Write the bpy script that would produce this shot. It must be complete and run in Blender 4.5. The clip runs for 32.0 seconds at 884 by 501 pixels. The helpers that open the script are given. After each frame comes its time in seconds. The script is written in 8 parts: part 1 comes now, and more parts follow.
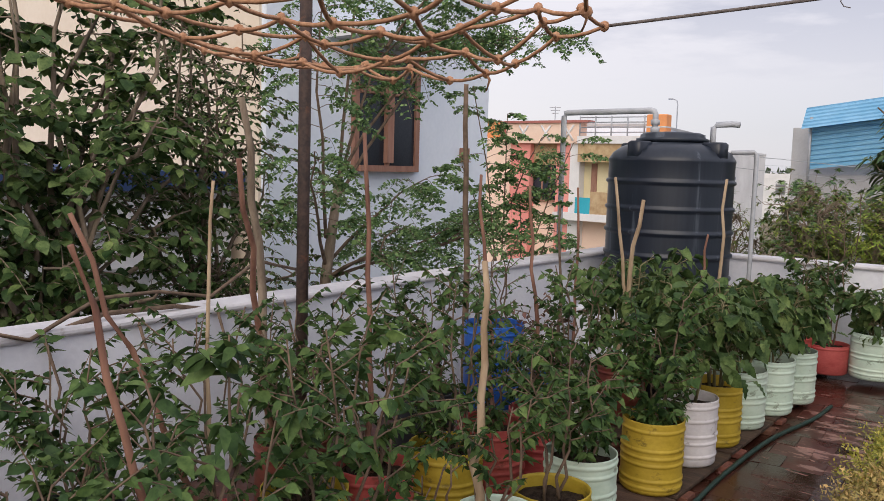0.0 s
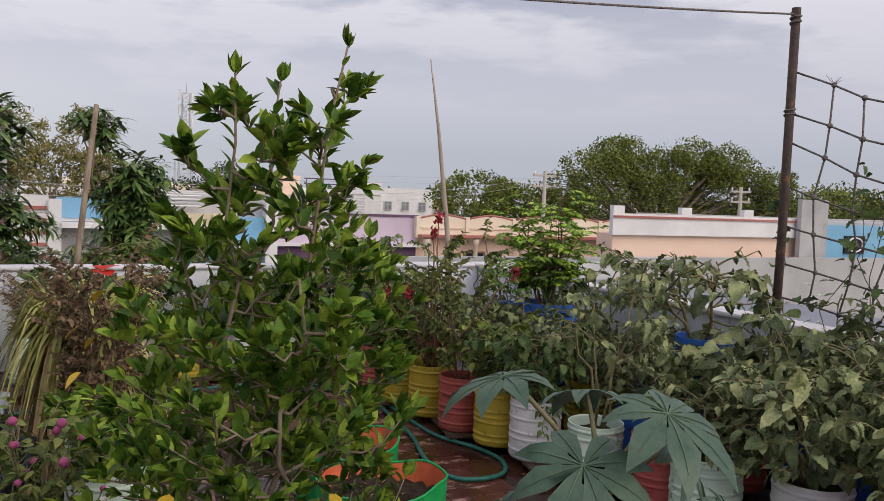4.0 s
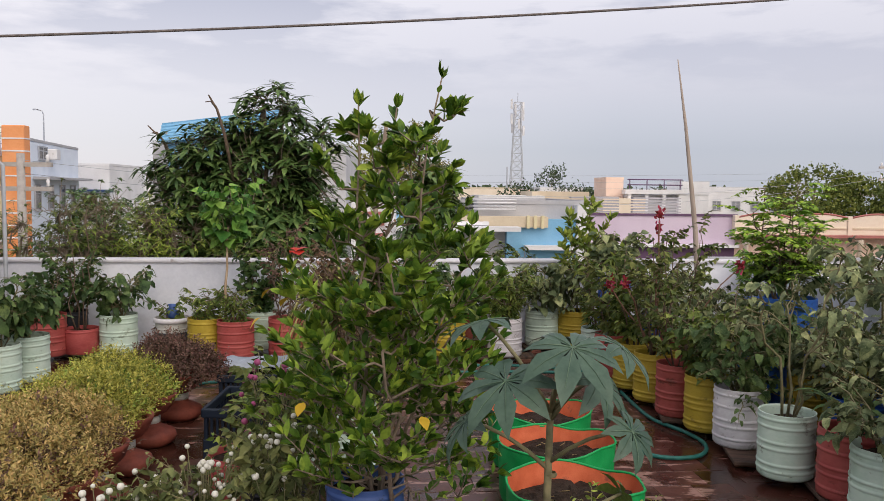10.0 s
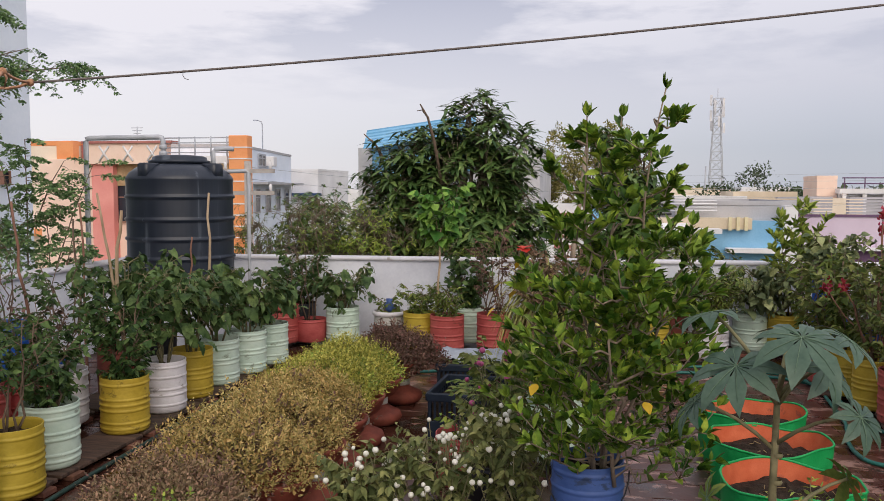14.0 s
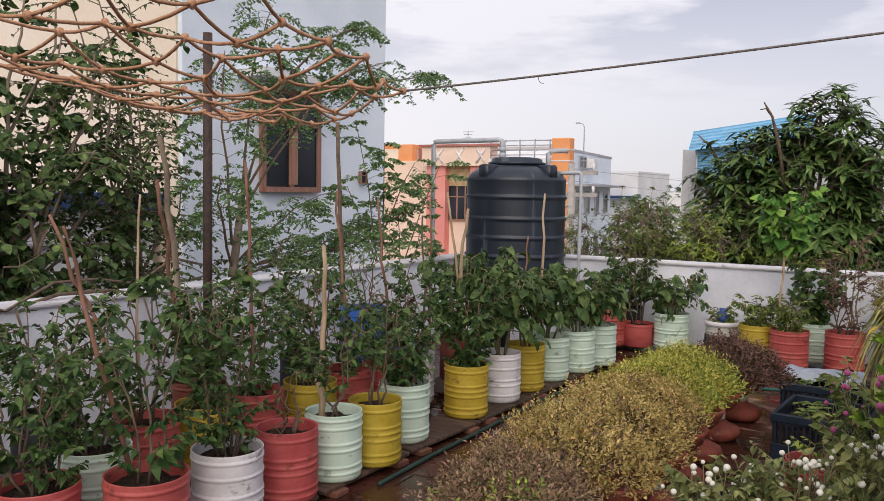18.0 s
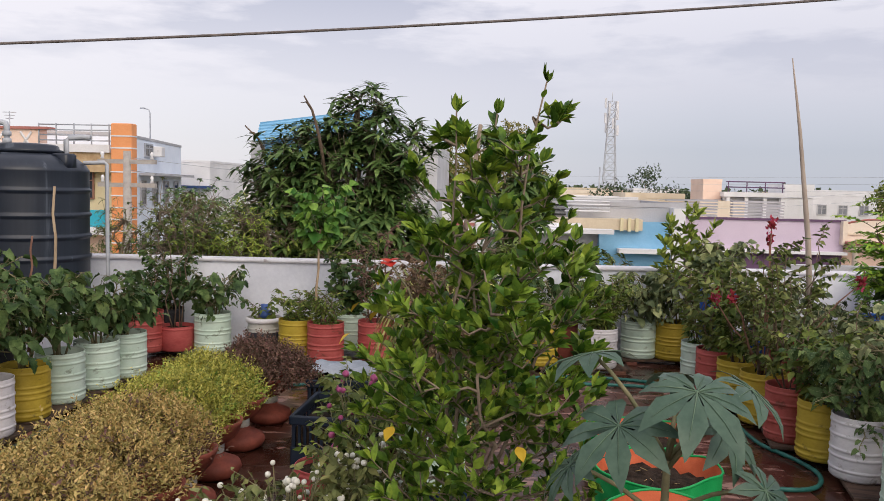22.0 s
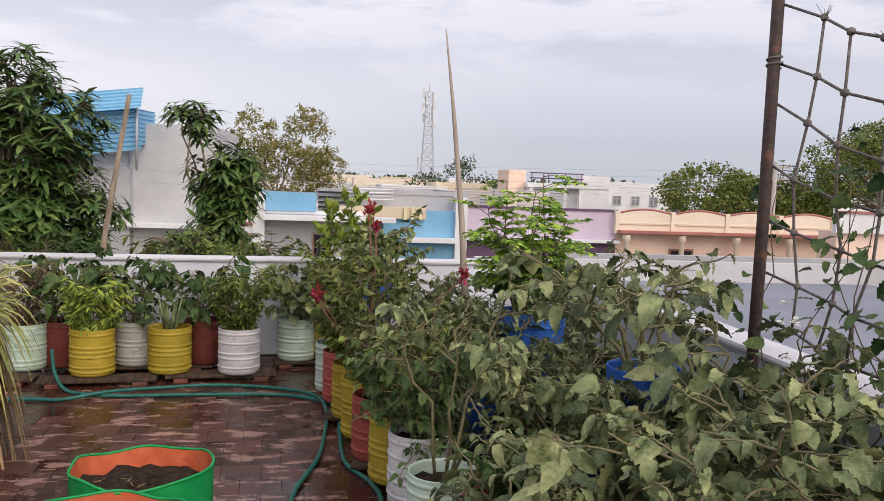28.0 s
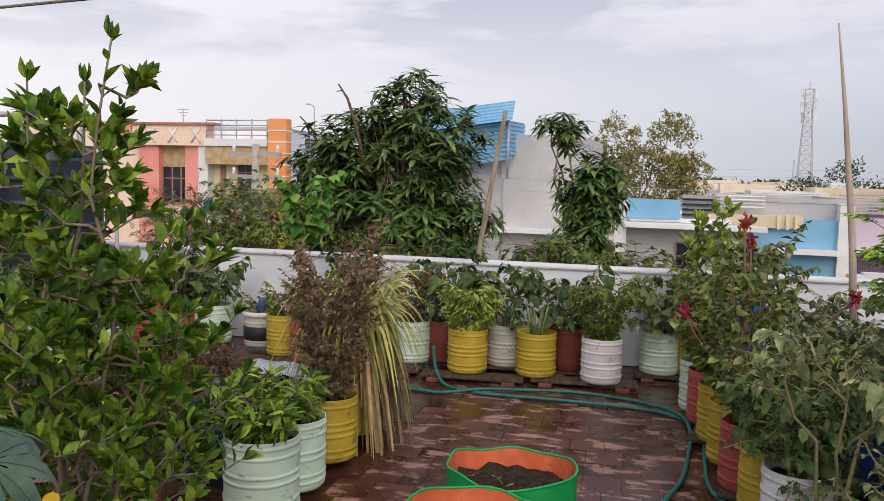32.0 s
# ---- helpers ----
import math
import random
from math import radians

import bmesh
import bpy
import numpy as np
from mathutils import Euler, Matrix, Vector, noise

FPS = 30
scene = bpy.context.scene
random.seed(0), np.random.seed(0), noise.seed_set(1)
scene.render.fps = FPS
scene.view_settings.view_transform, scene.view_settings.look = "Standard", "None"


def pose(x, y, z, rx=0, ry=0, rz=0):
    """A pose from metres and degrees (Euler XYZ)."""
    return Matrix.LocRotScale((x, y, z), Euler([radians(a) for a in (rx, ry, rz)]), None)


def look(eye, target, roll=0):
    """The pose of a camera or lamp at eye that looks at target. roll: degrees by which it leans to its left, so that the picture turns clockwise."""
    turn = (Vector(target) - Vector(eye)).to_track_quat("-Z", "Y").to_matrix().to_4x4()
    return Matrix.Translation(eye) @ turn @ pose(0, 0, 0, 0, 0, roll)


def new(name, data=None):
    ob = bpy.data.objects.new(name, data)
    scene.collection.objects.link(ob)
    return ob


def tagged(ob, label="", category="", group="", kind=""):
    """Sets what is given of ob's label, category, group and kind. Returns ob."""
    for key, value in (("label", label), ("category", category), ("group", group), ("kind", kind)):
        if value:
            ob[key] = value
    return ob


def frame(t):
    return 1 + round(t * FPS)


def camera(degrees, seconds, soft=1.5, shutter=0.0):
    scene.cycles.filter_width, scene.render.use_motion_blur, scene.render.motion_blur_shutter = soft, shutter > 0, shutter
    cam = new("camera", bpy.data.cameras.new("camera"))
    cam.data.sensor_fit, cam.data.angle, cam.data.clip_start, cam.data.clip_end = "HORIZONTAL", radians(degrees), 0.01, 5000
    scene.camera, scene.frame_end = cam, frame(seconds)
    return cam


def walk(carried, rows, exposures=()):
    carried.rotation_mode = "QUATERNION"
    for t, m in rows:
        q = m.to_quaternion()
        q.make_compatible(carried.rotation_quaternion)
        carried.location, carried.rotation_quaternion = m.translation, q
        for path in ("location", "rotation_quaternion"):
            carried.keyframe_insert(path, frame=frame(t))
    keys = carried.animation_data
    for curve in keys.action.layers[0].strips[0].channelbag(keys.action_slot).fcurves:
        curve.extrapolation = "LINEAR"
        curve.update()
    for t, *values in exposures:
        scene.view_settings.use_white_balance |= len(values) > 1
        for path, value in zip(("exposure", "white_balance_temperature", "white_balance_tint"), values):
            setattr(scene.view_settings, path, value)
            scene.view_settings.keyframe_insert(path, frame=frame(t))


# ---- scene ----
cam = camera(56.7, 32.0, soft=0.8)
PATH = [
    (0, (-0.042, 0.07, 1.537), (-1.251, 1.65, 1.331), 1.6),
    (0.5, (-0.073, 0.145, 1.519), (-0.916, 1.949, 1.329), 1.6),
    (1, (-0.017, 0.141, 1.524), (-0.584, 2.05, 1.338), 1.4),
    (1.5, (0.113, 0.07, 1.533), (-0.211, 2.035, 1.352), 1.7),
    (2, (0.29, -0.016, 1.543), (0.295, 1.976, 1.365), 1.3),
    (2.5, (0.455, -0.078, 1.543), (0.791, 1.886, 1.368), 1.1),
    (3, (0.641, 0.014, 1.503), (1.286, 1.9, 1.334), 1.4),
    (3.5, (0.797, 0.112, 1.509), (1.593, 1.941, 1.36), 1.9),
    (4, (0.895, 0.175, 1.52), (1.752, 1.978, 1.387), 2.2),
    (4.5, (0.941, 0.201, 1.516), (1.825, 1.99, 1.383), 2.2),
    (6.5, (1.325, -0.11, 1.515), (2.212, 1.677, 1.38), 1.9),
    (7, (1.446, -0.01, 1.522), (2.309, 1.789, 1.389), 2.0),
    (7.5, (1.521, 0.02, 1.516), (2.257, 1.875, 1.382), 1.7),
    (8, (1.629, -0.03, 1.523), (2.134, 1.901, 1.385), 1.0),
    (8.5, (1.703, -0.135, 1.524), (1.974, 1.842, 1.38), 0.6),
    (9, (1.651, -0.241, 1.528), (1.761, 1.75, 1.38), 0.2),
    (9.5, (1.511, -0.398, 1.522), (1.597, 1.594, 1.374), 0.1),
    (10, (1.439, -0.538, 1.517), (1.526, 1.455, 1.37), 0.6),
    (10.5, (1.467, -0.706, 1.533), (1.53, 1.287, 1.385), 1.5),
    (11, (1.559, -0.861, 1.505), (1.56, 1.133, 1.352), 1.9),
    (11.5, (1.583, -0.959, 1.521), (1.444, 1.03, 1.363), 1.3),
    (12, (1.543, -1.009, 1.536), (1.255, 0.964, 1.377), 0.4),
    (12.5, (1.413, -0.948, 1.531), (1.014, 1.005, 1.374), -0.1),
    (13, (1.312, -0.902, 1.532), (0.894, 1.048, 1.383), -0.2),
    (13.5, (1.275, -0.871, 1.528), (0.882, 1.084, 1.382), -0.1),
    (15.5, (1.583, -0.759, 1.517), (1.227, 1.203, 1.37), 0.3),
    (16, (1.521, -0.78, 1.523), (1.076, 1.164, 1.375), 0.2),
    (16.5, (1.37, -0.869, 1.532), (0.806, 1.044, 1.384), -0.1),
    (17, (1.225, -0.896, 1.513), (0.498, 0.962, 1.369), -0.4),
    (17.5, (1.168, -0.928, 1.509), (0.272, 0.854, 1.366), 0.1),
    (18, (1.176, -0.88, 1.518), (0.105, 0.803, 1.37), 1.0),
    (18.5, (1.233, -0.775, 1.524), (0.072, 0.846, 1.373), 1.5),
    (19, (1.253, -0.643, 1.509), (0.137, 1.01, 1.36), 1.1),
    (19.5, (1.181, -0.466, 1.516), (0.225, 1.285, 1.37), 1.2),
    (20, (1.088, -0.351, 1.516), (0.318, 1.49, 1.371), 1.5),
    (20.5, (1.08, -0.326, 1.511), (0.516, 1.588, 1.371), 1.7),
    (21, (1.117, -0.3, 1.499), (0.746, 1.66, 1.363), 1.5),
    (21.5, (1.231, -0.304, 1.534), (0.988, 1.676, 1.382), 1.1),
    (22, (1.41, -0.361, 1.556), (1.28, 1.629, 1.403), 1.3),
    (22.5, (1.541, -0.372, 1.531), (1.627, 1.621, 1.388), 1.9),
    (23, (1.65, -0.375, 1.533), (1.99, 1.592, 1.396), 2.4),
    (23.5, (1.845, -0.236, 1.554), (2.359, 1.692, 1.415), 1.9),
    (24, (2.001, -0.118, 1.557), (2.577, 1.792, 1.416), 1.7),
    (24.5, (2.159, -0.118, 1.559), (2.737, 1.792, 1.415), 1.5),
    (25, (2.281, -0.134, 1.558), (2.86, 1.774, 1.408), 1.3),
    (25.5, (2.372, -0.119, 1.55), (2.948, 1.791, 1.4), 1.1),
    (27.5, (2.874, 0.334, 1.553), (3.237, 2.294, 1.391), 2.2),
    (28, (2.935, 0.435, 1.535), (3.223, 2.407, 1.368), 2.0),
    (28.5, (2.873, 0.638, 1.551), (3.155, 2.611, 1.385), 1.9),
    (29, (2.839, 0.777, 1.547), (3.111, 2.751, 1.374), 1.5),
    (29.5, (2.876, 0.855, 1.549), (3.091, 2.835, 1.371), 1.1),
    (30, (2.953, 0.988, 1.568), (3.092, 2.975, 1.39), 0.5),
    (30.5, (3.0, 1.041, 1.561), (3.076, 3.032, 1.391), 0.3),
    (31, (2.966, 0.924, 1.546), (2.933, 2.916, 1.376), 0.1),
    (31.5, (2.911, 0.706, 1.546), (2.657, 2.683, 1.375), 0.5),
    (32, (2.891, 0.453, 1.571), (2.324, 2.362, 1.392), 1.5),
]
walk(cam, [(t, look(eye, target, roll)) for t, eye, target, roll in PATH],
     [(0, -0.15), (1, -0.03), (2, 0.0), (3, 0.0), (4, -0.29), (7, -0.22), (9, -0.12), (10, -0.13), (11, -0.1), (13, -0.22), (16, -0.12), (17, -0.14), (18, -0.1), (19, 0.03), (20, 0.03), (22, -0.1), (23, -0.16), (24, -0.1), (25, 0.02), (28, -0.02), (29, -0.06), (30, -0.05), (31, -0.17), (32, -0.12)])

# ---- world and sun ----
world = bpy.data.worlds.new("evening_sky")
scene.world = world
world.use_nodes = True
wn, wl = world.node_tree.nodes, world.node_tree.links
wn.clear()
SUN_EL, SUN_AZ = 34.0, 157.0
w_out, w_bg = wn.new("ShaderNodeOutputWorld"), wn.new("ShaderNodeBackground")
w_sky = wn.new("ShaderNodeTexSky")
w_sky.sky_type, w_sky.sun_disc = "NISHITA", False
w_sky.sun_elevation, w_sky.sun_rotation = radians(SUN_EL), radians(SUN_AZ)
w_tc, w_sep = wn.new("ShaderNodeTexCoord"), wn.new("ShaderNodeSeparateXYZ")
wl.new(w_tc.outputs["Generated"], w_sep.inputs[0])
# height above the horizon: hazy blue-grey low down, pale lilac higher up
w_el = wn.new("ShaderNodeValToRGB")
el = w_el.color_ramp.elements
el[0].position, el[0].color = 0.0, (0.49, 0.52, 0.62, 1)
el[1].position, el[1].color = 1.0, (1.30, 1.29, 1.37, 1)
for at_, c_ in ((0.05, (0.48, 0.50, 0.60, 1)), (0.12, (0.65, 0.63, 0.71, 1)), (0.24, (0.86, 0.825, 0.885, 1)), (0.45, (0.90, 0.88, 0.96, 1))):
    e_ = el.new(at_)
    e_.color = c_
wl.new(w_sep.outputs["Z"], w_el.inputs[0])
# the western side of the sky is warmer and brighter
w_west = wn.new("ShaderNodeMapRange")
w_west.inputs[1].default_value, w_west.inputs[2].default_value = 0.25, -0.8
wl.new(w_sep.outputs["X"], w_west.inputs[0])
w_warm = wn.new("ShaderNodeMix")
w_warm.data_type = "RGBA"
w_warm.inputs[7].default_value = (0.94, 0.88, 0.915, 1)
wl.new(w_west.outputs[0], w_warm.inputs[0])
wl.new(w_el.outputs[0], w_warm.inputs[6])
# long flat cloud banks
w_map = wn.new("ShaderNodeMapping")
w_map.inputs["Scale"].default_value = (1.6, 1.6, 7.0)
w_map.inputs["Rotation"].default_value = (0, radians(4), 0)
wl.new(w_tc.outputs["Generated"], w_map.inputs[0])
w_n1 = wn.new("ShaderNodeTexNoise")
w_n1.inputs["Scale"].default_value, w_n1.inputs["Detail"].default_value, w_n1.inputs["Roughness"].default_value = 2.0, 8, 0.56
wl.new(w_map.outputs[0], w_n1.inputs["Vector"])
w_cr = wn.new("ShaderNodeValToRGB")
w_cr.color_ramp.elements[0].position, w_cr.color_ramp.elements[0].color = 0.465, (0, 0, 0, 1)
w_cr.color_ramp.elements[1].position, w_cr.color_ramp.elements[1].color = 0.57, (1, 1, 1, 1)
wl.new(w_n1.outputs[0], w_cr.inputs[0])
w_high = wn.new("ShaderNodeMapRange")
w_high.inputs[1].default_value, w_high.inputs[2].default_value, w_high.inputs[4].default_value = 0.08, 0.26, 0.95
wl.new(w_sep.outputs["Z"], w_high.inputs[0])
w_amt = wn.new("ShaderNodeMath")
w_amt.operation = "MULTIPLY"
wl.new(w_cr.outputs[0], w_amt.inputs[0])
wl.new(w_high.outputs[0], w_amt.inputs[1])
w_cloud = wn.new("ShaderNodeMix")
w_cloud.data_type = "RGBA"
w_cloud.inputs[7].default_value = (0.43, 0.435, 0.545, 1)
wl.new(w_amt.outputs[0], w_cloud.inputs[0])
wl.new(w_warm.outputs[2], w_cloud.inputs[6])
w_nis = wn.new("ShaderNodeMix")
w_nis.data_type, w_nis.blend_type = "RGBA", "ADD"
w_nis.inputs[0].default_value = 0.02
wl.new(w_cloud.outputs[2], w_nis.inputs[6])
wl.new(w_sky.outputs[0], w_nis.inputs[7])
wl.new(w_nis.outputs[2], w_bg.inputs[0])
w_bg.inputs[1].default_value = 1.0
wl.new(w_bg.outputs[0], w_out.inputs[0])

sun = new("sun", bpy.data.lights.new("sun", "SUN"))
sun.data.energy, sun.data.angle, sun.data.color = 2.2, radians(56), (1.0, 0.87, 0.72)
a_, e_ = radians(SUN_AZ), radians(SUN_EL)
sun.matrix_world = look((0, 0, 30), (-30 * math.sin(a_) * math.cos(e_), -30 * math.cos(a_) * math.cos(e_), 30 - 30 * math.sin(e_)))
scene.view_settings.exposure = 0.0

# ---- materials ----


def mat(name, c1, c2, scale=6.0, rough=0.6, bump=0.2, fine=60.0, island=0.0, glow=0.0, metal=0.0, spot=None, spot_at=0.62, spot_scale=9.0,
        rough2=None, per_object=0.0, bump_dist=0.004, spec=0.36, stretch=None, spot_across=None):
    """A surface of two tones mixed by broad and fine noise, with relief, per-piece variation and optional stains."""
    m = bpy.data.materials.new(name)
    m.use_nodes = True
    nt = m.node_tree
    nn, ll = nt.nodes, nt.links
    bsdf, outp = nn["Principled BSDF"], nn["Material Output"]
    tc = nn.new("ShaderNodeTexCoord")
    info = nn.new("ShaderNodeObjectInfo")
    add = nn.new("ShaderNodeVectorMath")
    add.operation = "MULTIPLY_ADD"
    ll.new(info.outputs["Random"], add.inputs[0])
    add.inputs[1].default_value = (7.3, 3.1, 5.7)
    ll.new(tc.outputs["Object"], add.inputs[2])
    vec = add.outputs[0]
    if stretch:
        mp = nn.new("ShaderNodeMapping")
        mp.inputs["Scale"].default_value = stretch
        ll.new(vec, mp.inputs[0])
        vec = mp.outputs[0]
    n1, n2 = nn.new("ShaderNodeTexNoise"), nn.new("ShaderNodeTexNoise")
    n1.inputs["Scale"].default_value, n1.inputs["Detail"].default_value = scale, 5
    n2.inputs["Scale"].default_value, n2.inputs["Detail"].default_value = fine, 3
    ll.new(vec, n1.inputs["Vector"])
    ll.new(vec, n2.inputs["Vector"])
    mixf = nn.new("ShaderNodeMath")
    mixf.operation = "MULTIPLY_ADD"
    ll.new(n2.outputs[0], mixf.inputs[0])
    mixf.inputs[1].default_value = 0.35
    ll.new(n1.outputs[0], mixf.inputs[2])
    ramp = nn.new("ShaderNodeValToRGB")
    ramp.color_ramp.elements[0].position, ramp.color_ramp.elements[1].position = 0.48, 0.86
    ramp.color_ramp.elements[0].color, ramp.color_ramp.elements[1].color = (*c1, 1), (*c2, 1)
    ll.new(mixf.outputs[0], ramp.inputs[0])
    col = ramp.outputs[0]
    if spot:
        n3 = nn.new("ShaderNodeTexNoise")
        n3.inputs["Scale"].default_value, n3.inputs["Detail"].default_value, n3.inputs["Roughness"].default_value = spot_scale, 6, 0.65
        if spot_across:
            gp, sm = nn.new("ShaderNodeNewGeometry"), nn.new("ShaderNodeMapping")
            sm.inputs["Scale"].default_value = spot_across
            ll.new(gp.outputs["Position"], sm.inputs[0])
            ll.new(sm.outputs[0], n3.inputs["Vector"])
        else:
            ll.new(vec, n3.inputs["Vector"])
        r3 = nn.new("ShaderNodeValToRGB")
        r3.color_ramp.elements[0].position, r3.color_ramp.elements[1].position = spot_at, spot_at + (0.03 if spot_across else 0.07)
        ll.new(n3.outputs[0], r3.inputs[0])
        mx = nn.new("ShaderNodeMix")
        mx.data_type = "RGBA"
        ll.new(r3.outputs[0], mx.inputs[0])
        ll.new(col, mx.inputs[6])
        mx.inputs[7].default_value = (*spot, 1)
        col = mx.outputs[2]
    if island or per_object:
        hsv = nn.new("ShaderNodeHueSaturation")
        geo = nn.new("ShaderNodeNewGeometry")
        mr = nn.new("ShaderNodeMapRange")
        amount = island or per_object
        mr.inputs[3].default_value, mr.inputs[4].default_value = 1 - amount, 1 + amount
        ll.new(geo.outputs["Random Per Island"] if island else info.outputs["Random"], mr.inputs[0])
        ll.new(mr.outputs[0], hsv.inputs["Value"])
        mh = nn.new("ShaderNodeMapRange")
        mh.inputs[3].default_value, mh.inputs[4].default_value = 0.5 + 0.05 * amount, 0.5 - 0.05 * amount
        ll.new(mr.outputs[0], mh.inputs[0])
        mh.inputs[1].default_value, mh.inputs[2].default_value = 1 - amount, 1 + amount
        ll.new(mh.outputs[0], hsv.inputs["Hue"])
        ll.new(col, hsv.inputs["Color"])
        col = hsv.outputs[0]
    ll.new(col, bsdf.inputs["Base Color"])
    rr = nn.new("ShaderNodeMapRange")
    rr.inputs[1].default_value, rr.inputs[2].default_value = 0.3, 0.7
    rr.inputs[3].default_value, rr.inputs[4].default_value = rough, rough2 if rough2 is not None else min(1.0, rough + 0.15)
    ll.new(n1.outputs[0], rr.inputs[0])
    ll.new(rr.outputs[0], bsdf.inputs["Roughness"])
    bsdf.inputs["Metallic"].default_value = metal
    bsdf.inputs["Specular IOR Level"].default_value = spec
    if bump:
        b = nn.new("ShaderNodeBump")
        b.inputs["Strength"].default_value, b.inputs["Distance"].default_value = bump, bump_dist
        ll.new(mixf.outputs[0], b.inputs["Height"])
        ll.new(b.outputs[0], bsdf.inputs["Normal"])
    if glow:
        tr = nn.new("ShaderNodeBsdfTranslucent")
        ms = nn.new("ShaderNodeMixShader")
        ms.inputs[0].default_value = glow
        ll.new(col, tr.inputs[0])
        ll.new(bsdf.outputs[0], ms.inputs[1])
        ll.new(tr.outputs[0], ms.inputs[2])
        ll.new(ms.outputs[0], outp.inputs[0])
    return m


def leaf_mat(name, c1, c2, rough=0.45, island=0.5, spot=None, spec=0.17):
    return mat(name, c1, c2, scale=14, rough=rough, bump=0.25, fine=90, island=island, glow=0.13, spot=spot, spot_at=0.66, spot_scale=22, spec=spec)


L_DARK = leaf_mat("leaf_dark_green", (0.018, 0.046, 0.012), (0.098, 0.168, 0.052))
L_DUSTY = leaf_mat("leaf_dusty_green", (0.052, 0.082, 0.030), (0.30, 0.345, 0.165), rough=0.42, island=0.64, spot=(0.30, 0.30, 0.10), spec=0.22)
L_VEIN = leaf_mat("leaf_vein_pale", (0.17, 0.21, 0.10), (0.27, 0.30, 0.16), rough=0.5, island=0.2)
L_RIB = leaf_mat("leaf_rib_grey_green", (0.09, 0.15, 0.10), (0.15, 0.21, 0.145), rough=0.5, island=0.2)
L_AMA = leaf_mat("leaf_olive_brown", (0.085, 0.11, 0.035), (0.22, 0.235, 0.09), rough=0.6)
L_HIB = leaf_mat("leaf_fresh_green", (0.030, 0.085, 0.008), (0.21, 0.33, 0.045), rough=0.35, island=0.65)
L_MID = leaf_mat("leaf_mid_green", (0.058, 0.105, 0.019), (0.19, 0.235, 0.056))
L_RUSSET = leaf_mat("leaf_russet_green", (0.055, 0.095, 0.022), (0.19, 0.215, 0.065))
L_MANGO = leaf_mat("leaf_mango_green", (0.034, 0.080, 0.020), (0.15, 0.232, 0.068), rough=0.36, spec=0.28)
L_LIGHT = leaf_mat("leaf_light_green", (0.15, 0.23, 0.035), (0.31, 0.38, 0.075))
L_BRIGHT = leaf_mat("leaf_bright_green", (0.07, 0.19, 0.03), (0.16, 0.30, 0.06))
L_CURRY = leaf_mat("leaf_curry_green", (0.13, 0.27, 0.022), (0.32, 0.47, 0.07))
L_GOLD = leaf_mat("leaf_golden", (0.29, 0.21, 0.062), (0.53, 0.425, 0.165), rough=0.6)
L_BRONZE = leaf_mat("leaf_bronze_tan", (0.15, 0.095, 0.055), (0.33, 0.235, 0.135), rough=0.65)
L_GOLDG = leaf_mat("leaf_golden_green", (0.25, 0.25, 0.032), (0.49, 0.48, 0.115), rough=0.6)
L_PURPLE = leaf_mat("leaf_bronze", (0.075, 0.040, 0.032), (0.20, 0.125, 0.09), rough=0.65)
L_DRY = leaf_mat("leaf_dry_brown", (0.11, 0.072, 0.042), (0.23, 0.16, 0.095), rough=0.8)
L_GRASS = leaf_mat("blade_yellow_green", (0.28, 0.30, 0.075), (0.48, 0.46, 0.16), rough=0.55)
L_STRAW = leaf_mat("blade_straw", (0.23, 0.165, 0.078), (0.42, 0.325, 0.17), rough=0.75)
L_CASTOR = leaf_mat("leaf_castor", (0.036, 0.075, 0.050), (0.085, 0.14, 0.095), rough=0.34, island=0.3, spec=0.4)
L_MORINGA = leaf_mat("leaf_feathery", (0.070, 0.140, 0.050), (0.20, 0.32, 0.13))
L_TAN = leaf_mat("leaf_tan", (0.15, 0.155, 0.045), (0.33, 0.29, 0.10), rough=0.7)
L_YELLOW = leaf_mat("leaf_yellow", (0.48, 0.32, 0.02), (0.58, 0.40, 0.04))
L_FAR = leaf_mat("leaf_far_green", (0.075, 0.115, 0.022), (0.22, 0.25, 0.065), rough=0.6)
L_WEST = leaf_mat("leaf_olive_green", (0.022, 0.053, 0.014), (0.125, 0.19, 0.065))
F_RED = leaf_mat("petal_crimson", (0.26, 0.02, 0.04), (0.42, 0.06, 0.09))
F_PINK = leaf_mat("petal_magenta", (0.34, 0.06, 0.16), (0.47, 0.13, 0.25))
F_WHITE = leaf_mat("petal_white", (0.70, 0.69, 0.60), (0.82, 0.81, 0.74), island=0.1)
F_ORANGE = leaf_mat("petal_scarlet", (0.55, 0.04, 0.025), (0.66, 0.08, 0.04), island=0.1)

BARK = mat("bark_grey", (0.16, 0.12, 0.09), (0.30, 0.24, 0.18), scale=20, rough=0.85, bump=0.6, fine=120, stretch=(1, 1, 0.3))
STEM = mat("stem_green_brown", (0.12, 0.13, 0.06), (0.25, 0.22, 0.12), scale=25, rough=0.7, bump=0.3)
STALK = mat("stalk_olive", (0.11, 0.10, 0.05), (0.24, 0.21, 0.11), scale=25, rough=0.65, bump=0.3)
TWIG = mat("twig_brown", (0.10, 0.07, 0.05), (0.20, 0.14, 0.10), scale=25, rough=0.8, bump=0.3)
STICK_RED = mat("stick_reddish", (0.16, 0.075, 0.055), (0.32, 0.17, 0.12), scale=18, rough=0.75, bump=0.5, stretch=(1, 1, 0.25))
STICK_PALE = mat("stick_pale", (0.30, 0.21, 0.13), (0.50, 0.38, 0.26), scale=18, rough=0.75, bump=0.5, stretch=(1, 1, 0.25))
